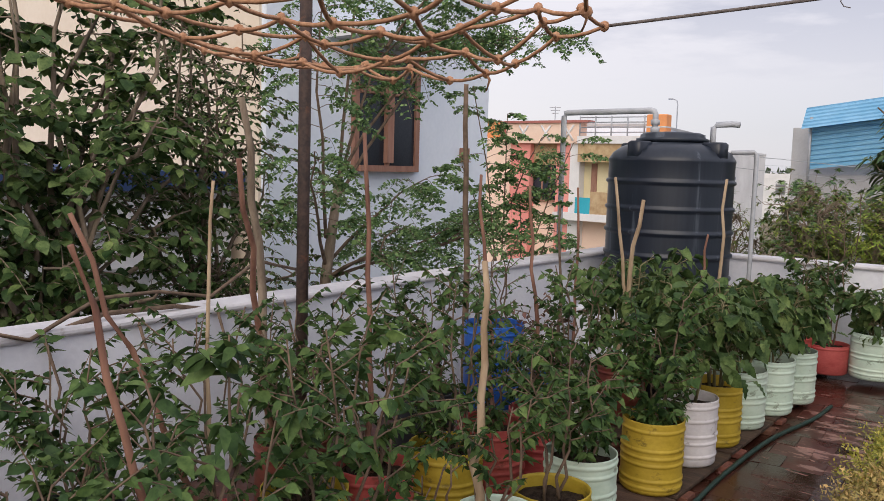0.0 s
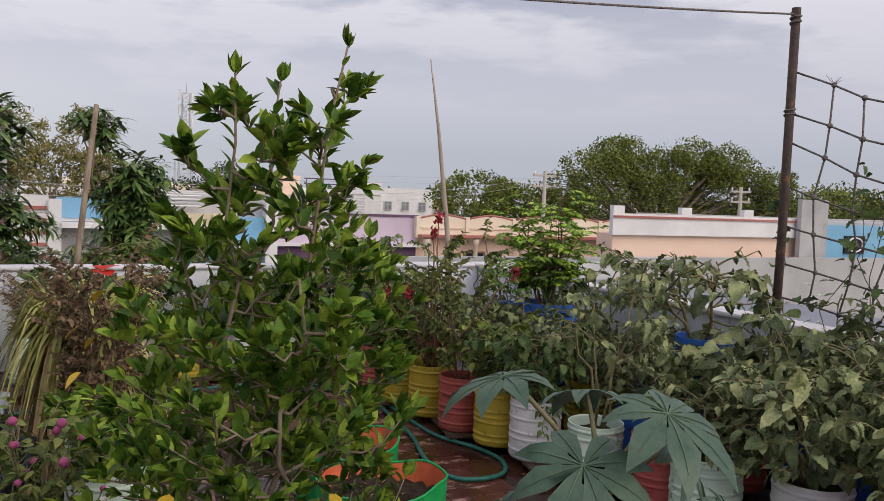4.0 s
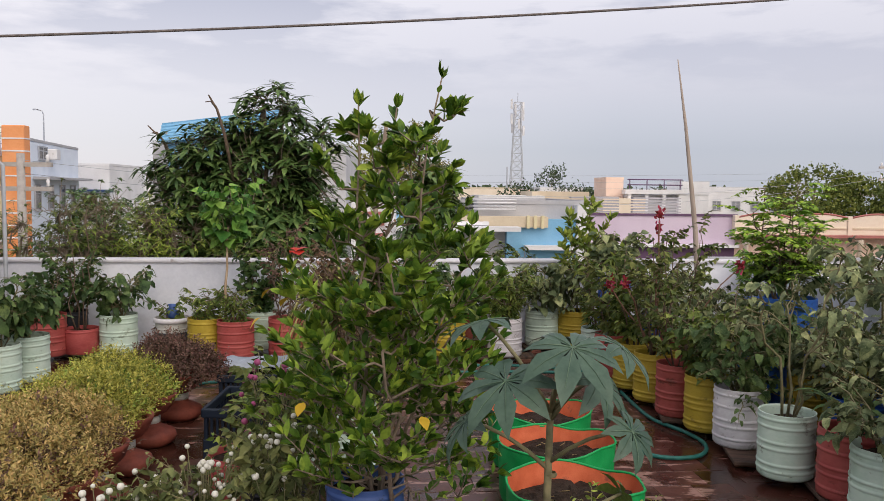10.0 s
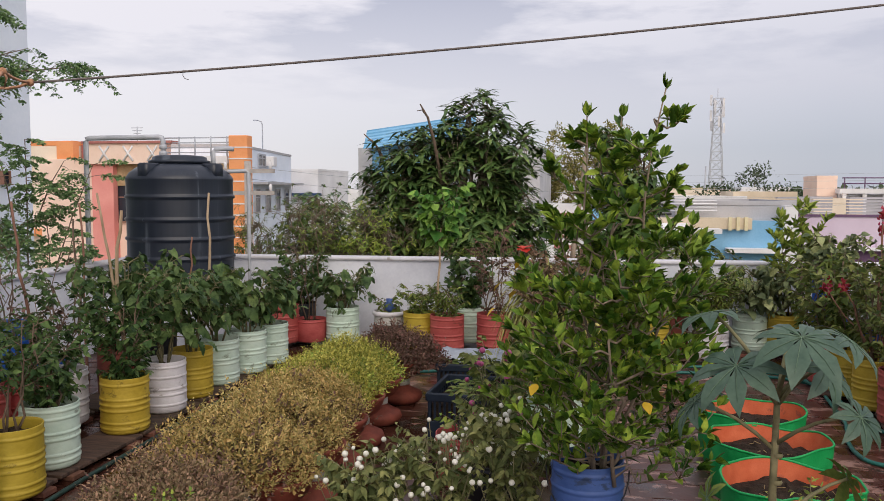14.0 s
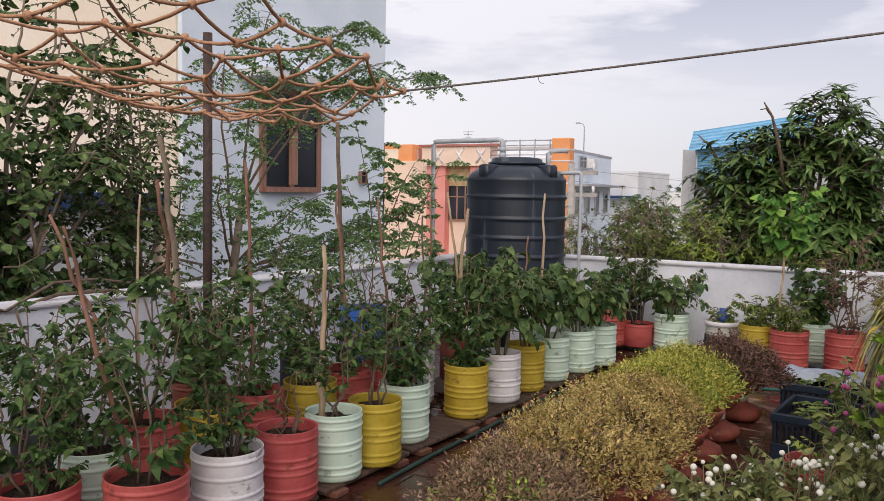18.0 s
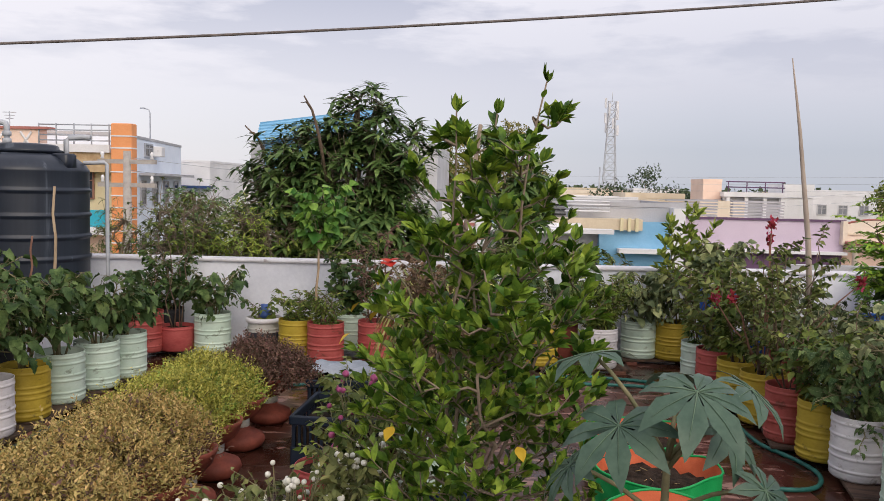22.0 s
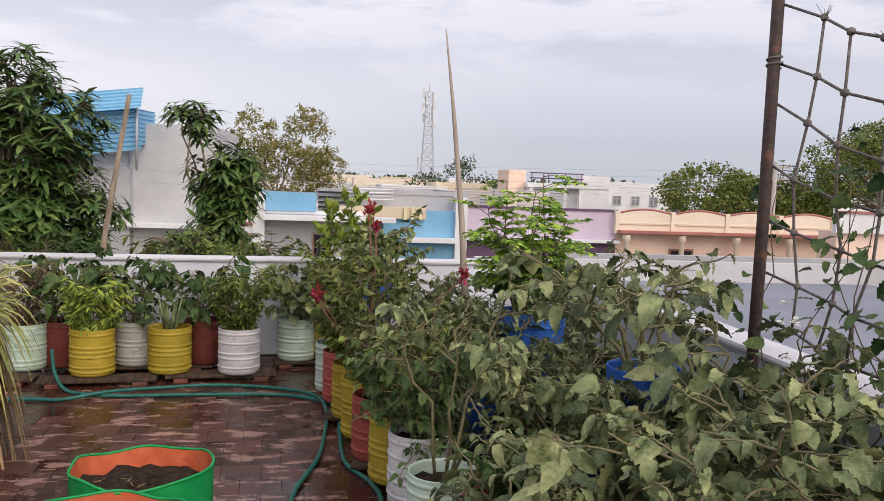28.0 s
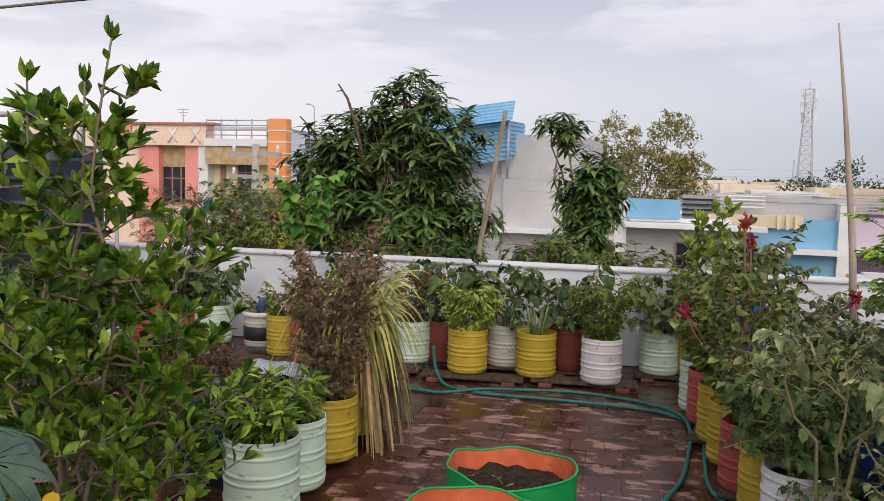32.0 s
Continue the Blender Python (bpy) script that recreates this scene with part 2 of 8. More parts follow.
BAMBOO = mat("bamboo_weathered", (0.30, 0.24, 0.20), (0.46, 0.38, 0.32), scale=12, rough=0.6, bump=0.3, stretch=(1, 1, 0.2))
IRON = mat("iron_dark", (0.030, 0.020, 0.018), (0.075, 0.048, 0.040), scale=30, rough=0.6, bump=0.3, spot=(0.14, 0.06, 0.035), spot_at=0.6)
SOIL = mat("soil_dark", (0.016, 0.011, 0.008), (0.055, 0.037, 0.026), scale=30, rough=0.95, spec=0.2, bump=1.0, fine=140, bump_dist=0.02)
COIR = mat("coir_rope", (0.34, 0.17, 0.095), (0.54, 0.31, 0.19), scale=60, rough=0.9, bump=0.8, fine=200)
ROPE_GREY = mat("rope_weathered", (0.10, 0.085, 0.08), (0.22, 0.19, 0.18), scale=60, rough=0.9, bump=0.8, fine=200)
HOSE = mat("hose_green", (0.012, 0.10, 0.085), (0.03, 0.17, 0.145), scale=20, rough=0.4, bump=0.1)
HOSE_DARK = mat("hose_black_green", (0.010, 0.030, 0.024), (0.02, 0.05, 0.04), scale=20, rough=0.4, bump=0.1)


def pot_mat(name, c1, c2, rough=0.5):
    return mat(name, c1, c2, scale=5, rough=rough, bump=0.25, fine=40, spot=(c1[0] * 0.5 + 0.02, c1[1] * 0.48 + 0.02, c1[2] * 0.45 + 0.012), spot_at=0.60, spot_scale=9, per_object=0.08, stretch=(1, 1, 1.8))


P_YELLOW = pot_mat("paint_yellow", (0.36, 0.26, 0.024), (0.49, 0.36, 0.045))
P_WHITE = pot_mat("paint_white", (0.58, 0.56, 0.59), (0.74, 0.72, 0.75))
P_MINT = pot_mat("paint_mint", (0.49, 0.63, 0.53), (0.61, 0.73, 0.63))
P_RED = pot_mat("paint_red", (0.34, 0.058, 0.055), (0.46, 0.105, 0.095))
P_BROWN = pot_mat("plastic_maroon", (0.16, 0.04, 0.03), (0.24, 0.07, 0.05))
P_BLUE = pot_mat("plastic_blue", (0.02, 0.09, 0.42), (0.04, 0.15, 0.55), rough=0.4)
P_SLATE = pot_mat("plastic_slate_blue", (0.035, 0.085, 0.26), (0.07, 0.13, 0.36), rough=0.4)
P_GREY = pot_mat("paint_grey_white", (0.42, 0.42, 0.40), (0.56, 0.55, 0.52))
P_BLACK = pot_mat("plastic_black", (0.015, 0.016, 0.02), (0.03, 0.032, 0.04), rough=0.45)
CRATE = mat("plastic_navy", (0.006, 0.012, 0.024), (0.012, 0.020, 0.038), scale=8, rough=0.45, bump=0.15, spec=0.3)
TERRA = mat("terracotta_red", (0.15, 0.035, 0.024), (0.27, 0.07, 0.045), scale=10, rough=0.6, bump=0.3, spot=(0.24, 0.15, 0.12), spot_at=0.70)
BAG_GREEN = mat("woven_green", (0.0, 0.26, 0.06), (0.015, 0.36, 0.10), scale=14, rough=0.45, bump=0.3, fine=180)
BAG_ORANGE = mat("woven_orange", (0.50, 0.095, 0.035), (0.62, 0.15, 0.065), scale=14, rough=0.6, bump=0.4, fine=180, spot=(0.30, 0.08, 0.05), spot_at=0.62)
TANK_MAT = mat("tank_black", (0.009, 0.013, 0.024), (0.020, 0.027, 0.042), scale=3, rough=0.30, rough2=0.45, bump=0.12, fine=40, spot=(0.075, 0.09, 0.115), spot_at=0.575, spot_scale=6, spec=0.5, stretch=(1, 1, 0.05))
PVC = mat("pvc_grey", (0.36, 0.38, 0.42), (0.48, 0.50, 0.54), scale=10, rough=0.45, bump=0.1)
LIME = mat("limewash_white", (0.61, 0.63, 0.71), (0.76, 0.78, 0.85), scale=2.2, rough=0.85, bump=0.35, fine=35, spot=(0.34, 0.33, 0.33), spot_at=0.68, spot_scale=3.5, bump_dist=0.008)
LIME_TOP = mat("limewash_coping", (0.54, 0.53, 0.57), (0.70, 0.69, 0.73), scale=3, rough=0.85, bump=0.4, fine=35, spot=(0.30, 0.26, 0.24), spot_at=0.64, spot_scale=5, bump_dist=0.008)
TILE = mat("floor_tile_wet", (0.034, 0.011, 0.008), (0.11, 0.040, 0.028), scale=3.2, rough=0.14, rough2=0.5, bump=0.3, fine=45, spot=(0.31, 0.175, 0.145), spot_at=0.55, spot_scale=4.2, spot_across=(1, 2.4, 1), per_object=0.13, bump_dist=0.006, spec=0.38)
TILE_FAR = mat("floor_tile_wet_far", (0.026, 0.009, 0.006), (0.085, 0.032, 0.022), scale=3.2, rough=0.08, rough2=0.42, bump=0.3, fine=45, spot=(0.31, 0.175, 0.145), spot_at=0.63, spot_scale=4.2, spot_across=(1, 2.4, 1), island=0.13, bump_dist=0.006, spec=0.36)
GROUT = mat("floor_screed", (0.030, 0.012, 0.009), (0.075, 0.036, 0.028), scale=5, rough=0.35, bump=0.4, fine=60)
BRICK_M = mat("brick_red", (0.11, 0.042, 0.03), (0.21, 0.09, 0.06), scale=12, rough=0.8, bump=0.5, per_object=0.2)
PLANK_M = mat("plank_weathered", (0.030, 0.018, 0.013), (0.12, 0.075, 0.052), scale=9, rough=0.75, bump=0.5, fine=70, stretch=(4, 0.4, 1), per_object=0.15)


def wall_mat(name, c1, c2, scale=0.8, spot=None):
    return mat(name, c1, c2, scale=scale, rough=0.85, bump=0.3, fine=20, spot=spot, spot_at=0.66, spot_scale=1.2, bump_dist=0.01)


W_BLUEWHITE = wall_mat("wall_pale_blue", (0.69, 0.76, 0.86), (0.78, 0.84, 0.93), scale=1.2)
W_CREAM = wall_mat("wall_cream", (0.74, 0.63, 0.50), (0.83, 0.73, 0.61))
W_YELLOWISH = wall_mat("wall_pale_yellow", (0.66, 0.58, 0.36), (0.75, 0.68, 0.46))
W_PINK = wall_mat("wall_pink", (0.72, 0.27, 0.24), (0.82, 0.36, 0.32))
W_PEACH = wall_mat("wall_peach", (0.80, 0.59, 0.48), (0.88, 0.69, 0.58))
W_ORANGE = wall_mat("wall_orange", (0.72, 0.27, 0.10), (0.82, 0.36, 0.16))
W_MAROON = wall_mat("wall_maroon", (0.36, 0.13, 0.12), (0.46, 0.20, 0.17))
W_WHITE = wall_mat("wall_white", (0.66, 0.66, 0.68), (0.80, 0.80, 0.82), spot=(0.5, 0.5, 0.5))
W_PALEGREY = wall_mat("wall_pale_grey", (0.46, 0.46, 0.475), (0.59, 0.59, 0.605), spot=(0.38, 0.38, 0.38))
W_GREY = wall_mat("wall_grey_render", (0.36, 0.36, 0.38), (0.48, 0.48, 0.50), spot=(0.28, 0.28, 0.28))
W_BLUE = wall_mat("wall_sky_blue", (0.17, 0.39, 0.60), (0.25, 0.48, 0.69))
W_LILAC = wall_mat("wall_lilac", (0.55, 0.45, 0.57), (0.64, 0.54, 0.65))
W_VIOLET = wall_mat("wall_violet", (0.12, 0.07, 0.13), (0.17, 0.10, 0.18))
W_SAND = wall_mat("wall_sand", (0.60, 0.50, 0.36), (0.72, 0.62, 0.48))
W_STONE = mat("wall_stone_clad", (0.40, 0.27, 0.15), (0.55, 0.42, 0.26), scale=4, rough=0.85, bump=0.5, fine=14, bump_dist=0.02)
W_TURQ = wall_mat("wall_turquoise", (0.03, 0.36, 0.50), (0.06, 0.45, 0.58))
W_NAVY = wall_mat("beam_navy", (0.03, 0.06, 0.16), (0.05, 0.09, 0.22))
SLATE = wall_mat("roof_slab_grey", (0.19, 0.20, 0.24), (0.26, 0.27, 0.32), scale=0.5, spot=(0.24, 0.24, 0.27))
SHEET = mat("sheet_metal_blue", (0.16, 0.40, 0.62), (0.25, 0.50, 0.72), scale=1.5, rough=0.4, bump=0.1, metal=0.1)
DARK_GLASS = mat("window_glass_dark", (0.012, 0.016, 0.024), (0.03, 0.035, 0.05), scale=1.0, rough=0.12, rough2=0.2, bump=0)
# lighter grey panes for the windows of the far houses
FAR_GLASS = mat("window_glass_grey", (0.17, 0.18, 0.21), (0.26, 0.27, 0.30), scale=1.0, rough=0.4, bump=0)
WOOD_FRAME = mat("window_wood", (0.24, 0.12, 0.085), (0.36, 0.20, 0.15), scale=10, rough=0.6, bump=0.3, stretch=(1, 1, 0.2))
STEEL = mat("steel_grey", (0.36, 0.38, 0.42), (0.48, 0.50, 0.54), scale=6, rough=0.5, bump=0.1, metal=0.4)
CONC = mat("concrete_pole", (0.34, 0.31, 0.29), (0.46, 0.43, 0.40), scale=8, rough=0.85, bump=0.4)
EARTH = mat("ground_earth", (0.16, 0.13, 0.09), (0.27, 0.23, 0.16), scale=0.15, rough=0.95, bump=0.4, fine=2.0, spot=(0.07, 0.10, 0.035), spot_at=0.5, spot_scale=0.12, bump_dist=0.05)
CLOTH_GREY = mat("plastic_sheet_grey", (0.26, 0.29, 0.34), (0.44, 0.48, 0.54), scale=9, rough=0.45, bump=0.5)
FAR_WOOD = leaf_mat("leaf_horizon", (0.055, 0.085, 0.045), (0.09, 0.12, 0.07), rough=0.8)
BLACK_M = mat("matt_black", (0.012, 0.012, 0.014), (0.025, 0.025, 0.028), scale=20, rough=0.6, bump=0.2)
SIGN_W = mat("sign_white", (0.7, 0.7, 0.72), (0.8, 0.8, 0.82), scale=8, rough=0.5, bump=0)

# ---- geometry helpers ----
rng = np.random.default_rng(7)


class Geo:
    """Collects vertices and faces of one mesh."""

    def __init__(self):
        self.v, self.f, self.n = [], [], 0

    def add(self, verts, *faces):
        verts = np.asarray(verts, float).reshape(-1, 3)
        for fa in faces:
            fa = np.asarray(fa, np.int64)
            if fa.size:
                self.f.append(fa + self.n)
        self.v.append(verts)
        self.n += len(verts)
        return self

    def box(self, x0, x1, y0, y1, z0, z1, bevel=0.0):
        b = min(bevel, (x1 - x0) / 3, (y1 - y0) / 3, (z1 - z0) / 3)
        if b <= 0:
            v = [(x, y, z) for z in (z0, z1) for x, y in ((x0, y0), (x1, y0), (x1, y1), (x0, y1))]
            return self.add(v, [(0, 3, 2, 1), (4, 5, 6, 7), (0, 1, 5, 4), (1, 2, 6, 5), (2, 3, 7, 6), (3, 0, 4, 7)])
        rings = []
        for z, i in ((z0, b), (z0 + b, 0), (z1 - b, 0), (z1, b)):
            c = b if i == 0 else b * 1.6
            xa, xb, ya, yb = x0 + (0 if i == 0 else i * 0.6), x1 - (0 if i == 0 else i * 0.6), y0 + (0 if i == 0 else i * 0.6), y1 - (0 if i == 0 else i * 0.6)
            rings.append([(xa + c, ya, z), (xb - c, ya, z), (xb, ya + c, z), (xb, yb - c, z), (xb - c, yb, z), (xa + c, yb, z), (xa, yb - c, z), (xa, ya + c, z)])
        v = [p for r in rings for p in r]
        q = [(8 * k + i, 8 * k + (i + 1) % 8, 8 * k + 8 + (i + 1) % 8, 8 * k + 8 + i) for k in range(3) for i in range(8)]
        return self.add(v, q, [tuple(range(7, -1, -1))], [tuple(range(24, 32))])

    def lathe(self, profile, seg=24, centre=(0, 0, 0), squash=1.0, wobble=0.0, seed=0):
        """Turns (radius, height) pairs round the z axis."""
        pr = np.asarray(profile, float)
        ang = np.linspace(0, 2 * np.pi, seg, endpoint=False)
        w = 1 + wobble * (np.sin(ang * 2 + seed) + 0.6 * np.sin(ang * 3 + 2.1 * seed))
        v = np.stack([pr[:, :1] * np.cos(ang) * w, pr[:, :1] * np.sin(ang) * w * squash, pr[:, 1:] + 0 * ang], -1).reshape(-1, 3) + centre
        i, j = np.meshgrid(np.arange(len(pr) - 1), np.arange(seg), indexing="ij")
        a, b = i * seg + j, i * seg + (j + 1) % seg
        return self.add(v, np.stack([a, b, b + seg, a + seg], -1).reshape(-1, 4))

    def disc(self, r, z, seg=24, squash=1.0, dome=0.0, rough=0.0, seed=0):
        """A slightly domed and uneven disc."""
        g = np.random.default_rng(seed)
        rs = np.linspace(0, 1, 5)[1:]
        ang = np.linspace(0, 2 * np.pi, seg, endpoint=False)
        ring = np.stack([rs[:, None] * r * np.cos(ang), rs[:, None] * r * np.sin(ang) * squash, z + dome * (1 - rs[:, None] ** 2) + 0 * ang + rough * g.normal(size=(4, seg))], -1).reshape(-1, 3)
        v = np.concatenate([[(0, 0, z + dome)], ring])
        t = [(0, 1 + j, 1 + (j + 1) % seg) for j in range(seg)]
        q = [(1 + k * seg + j, 1 + (k + 1) * seg + j, 1 + (k + 1) * seg + (j + 1) % seg, 1 + k * seg + (j + 1) % seg) for k in range(3) for j in range(seg)]
        return self.add(v, t, q)

    def tube(self, pts, radius, sides=6, cap=True):
        """A round bar along points; radius a number or one for each point."""
        p = np.asarray(pts, float)
        r = np.broadcast_to(np.asarray(radius, float), (len(p),))
        d = np.gradient(p, axis=0)
        d /= np.linalg.norm(d, axis=1, keepdims=True) + 1e-9
        ref = np.where(np.abs(d[:, 2:3]) > 0.9, [[1.0, 0, 0]], [[0, 0, 1.0]])
        s = np.cross(d, ref)
        s /= np.linalg.norm(s, axis=1, keepdims=True) + 1e-9
        u = np.cross(s, d)
        ang = np.linspace(0, 2 * np.pi, sides, endpoint=False)
        v = (p[:, None] + r[:, None, None] * (s[:, None] * np.cos(ang)[:, None] + u[:, None] * np.sin(ang)[:, None])).reshape(-1, 3)
        i, j = np.meshgrid(np.arange(len(p) - 1), np.arange(sides), indexing="ij")
        a, b = i * sides + j, i * sides + (j + 1) % sides
        self.add(v, np.stack([a, a + sides, b + sides, b], -1).reshape(-1, 4))
        if cap:
            m = len(v)
            self.f.append(np.array([list(range(sides))]) + self.n - m)
            self.f.append(np.array([list(range(m - 1, m - 1 - sides, -1))]) + self.n - m)
        return self

    def leaves(self, shape, at, ahead, up, size, width=1.0):
        """Copies of a leaf shape (verts along +x, faces): one at each place, turned along its direction."""
        tv, tf = shape
        at, ahead, up = (np.asarray(a, float).reshape(-1, 3) for a in (at, ahead, up))
        n = len(at)
        if not n:
            return self
        size = np.broadcast_to(np.asarray(size, float), (n,))
        width = np.broadcast_to(np.asarray(width, float), (n,))
        d = ahead / (np.linalg.norm(ahead, axis=1, keepdims=True) + 1e-9)
        s = np.cross(up + 1e-4, d)
        s /= np.linalg.norm(s, axis=1, keepdims=True) + 1e-9
        u = np.cross(d, s)
        v = at[:, None] + size[:, None, None] * (tv[None, :, :1] * d[:, None] + width[:, None, None] * tv[None, :, 1:2] * s[:, None] + tv[None, :, 2:] * u[:, None])
        base = (np.arange(n) * len(tv))[:, None, None]
        self.add(v.reshape(-1, 3), *[(np.asarray(f)[None] + base).reshape(-1, np.asarray(f).shape[1]) for f in tf])
        return self

    def mesh(self, name, material, smooth=True):
        me = bpy.data.meshes.new(name)
        v = np.concatenate(self.v)
        loops = np.concatenate([f.ravel() for f in self.f])
        counts = np.concatenate([np.full(len(f), f.shape[1]) for f in self.f])
        me.vertices.add(len(v))
        me.vertices.foreach_set("co", v.astype(np.float32).ravel())
        me.loops.add(len(loops))
        me.loops.foreach_set("vertex_index", loops.astype(np.int32))
        me.polygons.add(len(counts))
        me.polygons.foreach_set("loop_start", np.concatenate([[0], np.cumsum(counts)[:-1]]).astype(np.int32))
        me.polygons.foreach_set("use_smooth", np.full(len(counts), smooth))
        me.update(calc_edges=True)
        me.materials.append(material)
        return me


def part(name, geo, material, parent=None, label="", at=None, smooth=True, kind=""):
    """One mesh object, under a thing or under a part."""
    ob = new(name, geo if isinstance(geo, bpy.types.Mesh) else geo.mesh(name, material, smooth))
    if parent is not None:
        ob.parent = parent
    if at is not None:
        ob.matrix_basis = at if isinstance(at, Matrix) else Matrix.Translation(at)
    return tagged(ob, label, kind=kind)


def thing(name, label, category, at=(0, 0, 0), group="", turn=0.0, kind=""):
    """An empty at the base of a thing."""
    ob = new(name)
    ob.empty_display_size = 0.05
    ob.matrix_basis = pose(*at, 0, 0, turn)
    return tagged(ob, label, category, group, kind)


def solid(name, geo, material, label, category, kind="", at=None, smooth=False, group=""):
    """A thing that is one mesh."""
    return tagged(part(name, geo, material, None, label, at, smooth), label, category, group, kind)


# leaf shapes: verts along +x with a folded midrib, faces by corner count
def blade(widths, droop=0.25, fold=0.12, wavy=0.0):
    n = len(widths)
    xs = np.linspace(0, 1, n + 2)
    v = [(0, 0, 0)]
    for k, w in enumerate(widths):
        x = xs[k + 1]
        z = -droop * x * x
        e = wavy * (1 if k % 2 else -1)
        v += [(x - 0.03, w, z + fold * w + e), (x, 0, z), (x - 0.03, -w, z + fold * w - e)]
    v.append((1, 0, -droop))
    t = [(0, 2, 1), (0, 3, 2)]
    q = []
    for k in range(n - 1):
        a = 1 + 3 * k
        q += [(a, a + 1, a + 4, a + 3), (a + 1, a + 2, a + 5, a + 4)]
    a, e = 1 + 3 * (n - 1), 1 + 3 * n
    t += [(a, a + 1, e), (a + 1, a + 2, e)]
    return np.array(v), (t, q) if q else (t,)


OVATE = blade((0.21, 0.24, 0.13), 0.28, 0.3)
BROAD = blade((0.30, 0.40, 0.26), 0.28, 0.22)
LANCE = blade((0.10, 0.13, 0.09), 0.38, 0.25)
SPRIG = blade((0.17, 0.14), 0.15, 0.2)
NARROW = blade((0.09, 0.07), 0.25, 0.2)
TINY = blade((0.30,), 0.1, 0.2)
AUB = blade((0.26, 0.36, 0.30, 0.37, 0.29, 0.31, 0.23, 0.14), 0.40, 0.22, 0.035)
AUB_CURL = blade((0.22, 0.32, 0.27, 0.33, 0.26, 0.28, 0.20, 0.12), 0.78, 0.38, 0.05)
AUB_FOLD = blade((0.16, 0.27, 0.22, 0.28, 0.20, 0.20, 0.12, 0.06), 0.25, 0.75, 0.04)
HIBL = blade((0.12, 0.20, 0.235, 0.20, 0.12), 0.12, 0.38)
HEART = blade((0.44, 0.40, 0.22), 0.22, 0.2)


def unit(v):
    return v / (np.linalg.norm(v, axis=-1, keepdims=True) + 1e-9)


def curve_pts(a, b, n, sag=0.0, wob=0.0, g=None):
    """Points from a to b, hanging by sag, with wobble."""
    t = np.linspace(0, 1, n)[:, None]
    p = (1 - t) * np.asarray(a, float) + t * np.asarray(b, float)
    p[:, 2] -= sag * 4 * (t * (1 - t))[:, 0]
    if wob and g is not None:
        p[1:-1] += g.normal(scale=wob, size=(n - 2, 3))
    return p


def shrub(seed, height, spread, stems=4, branches=7, per=9, leaf=OVATE, size=0.07, droop=0.35, low=0.25, stem_r=0.007, lean=0.5, base=0.0, jitter=0.55, tip=0, vary=(0.6, 1.15)):
    """A leafy plant: (wood, foliage) meshes to be. Stems rise from the pot, branches carry alternate leaves."""
    g = np.random.default_rng(seed)
    wood, fol = Geo(), Geo()
    per, size = int(per * (1.7 if leaf is OVATE else 1.5)), size * (1.18 if leaf is OVATE else 1.04)
    low = low if low >= 0.35 else max(0.04, low - 0.18)
    P, D, S = [], [], []
    for s in range(stems):
        az = 2 * np.pi * (s + g.uniform(-0.3, 0.3)) / stems
        h = height * g.uniform(0.72, 1.0) if s else height
        out = spread * lean * g.uniform(0.5, 1.0) if stems > 1 else spread * 0.08
        top = np.array([np.cos(az) * out, np.sin(az) * out, h])
        root = np.array([np.cos(az) * 0.035 * (stems > 1), np.sin(az) * 0.035 * (stems > 1), base])
        pts = curve_pts(root, top, 7, 0, 0.012 + 0.012 * height, g)
        wood.tube(pts, np.linspace(stem_r, stem_r * 0.35, 7), 5)
        for b in range(branches):
            f = low + (1 - low) * (b + g.uniform(0.1, 0.9)) / branches
            k = min(5, int(f * 6))
            o = pts[k] + (f * 6 - k) * (pts[k + 1] - pts[k])
            ba = az + 2.4 * b + g.uniform(-0.6, 0.6) if stems < 2 else az + g.uniform(-1.7, 1.7)
            reach = spread * (0.45 + 0.55 * np.sin(np.pi * min(1, 0.25 + 0.75 * (1 - f)))) * g.uniform(0.5, 1.0) * (0.6 if stems > 1 else 1.0)
            e = o + [np.cos(ba) * reach, np.sin(ba) * reach, reach * g.uniform(0.2, 0.9)]
            bp = curve_pts(o, e, 5, -0.03 * reach, 0.02 * reach, g)
            wood.tube(bp, np.linspace(stem_r * 0.5, stem_r * 0.2, 5), 4, False)
            for q in range(per):
                t = (q + 0.6) / per
                i = min(3, int(t * 4))
                P.append(bp[i] + (t * 4 - i) * (bp[i + 1] - bp[i]))
                la = ba + (1 if q % 2 else -1) * g.uniform(0.4, 1.6)
                D.append([np.cos(la), np.sin(la), g.uniform(-droop - 0.45, 0.45)])
                S.append(size * (vary[0] + (vary[1] - vary[0]) * g.uniform() ** 2.6) * (1 - 0.3 * t))
            for q in range(tip):
                la = g.uniform(0, 2 * np.pi)
                P.append(bp[-1]), D.append([np.cos(la), np.sin(la), g.uniform(0.1, 0.9)]), S.append(size * g.uniform(0.5, 0.9))
    P, D = np.array(P), np.array(D)
    U = unit(D * [1, 1, 0]) * 0.7 + [0, 0, 0.7] + g.normal(scale=jitter, size=P.shape)
    fol.leaves(leaf, P, D, U, np.array(S), g.uniform(0.8, 1.2, len(P)))
    return wood, fol


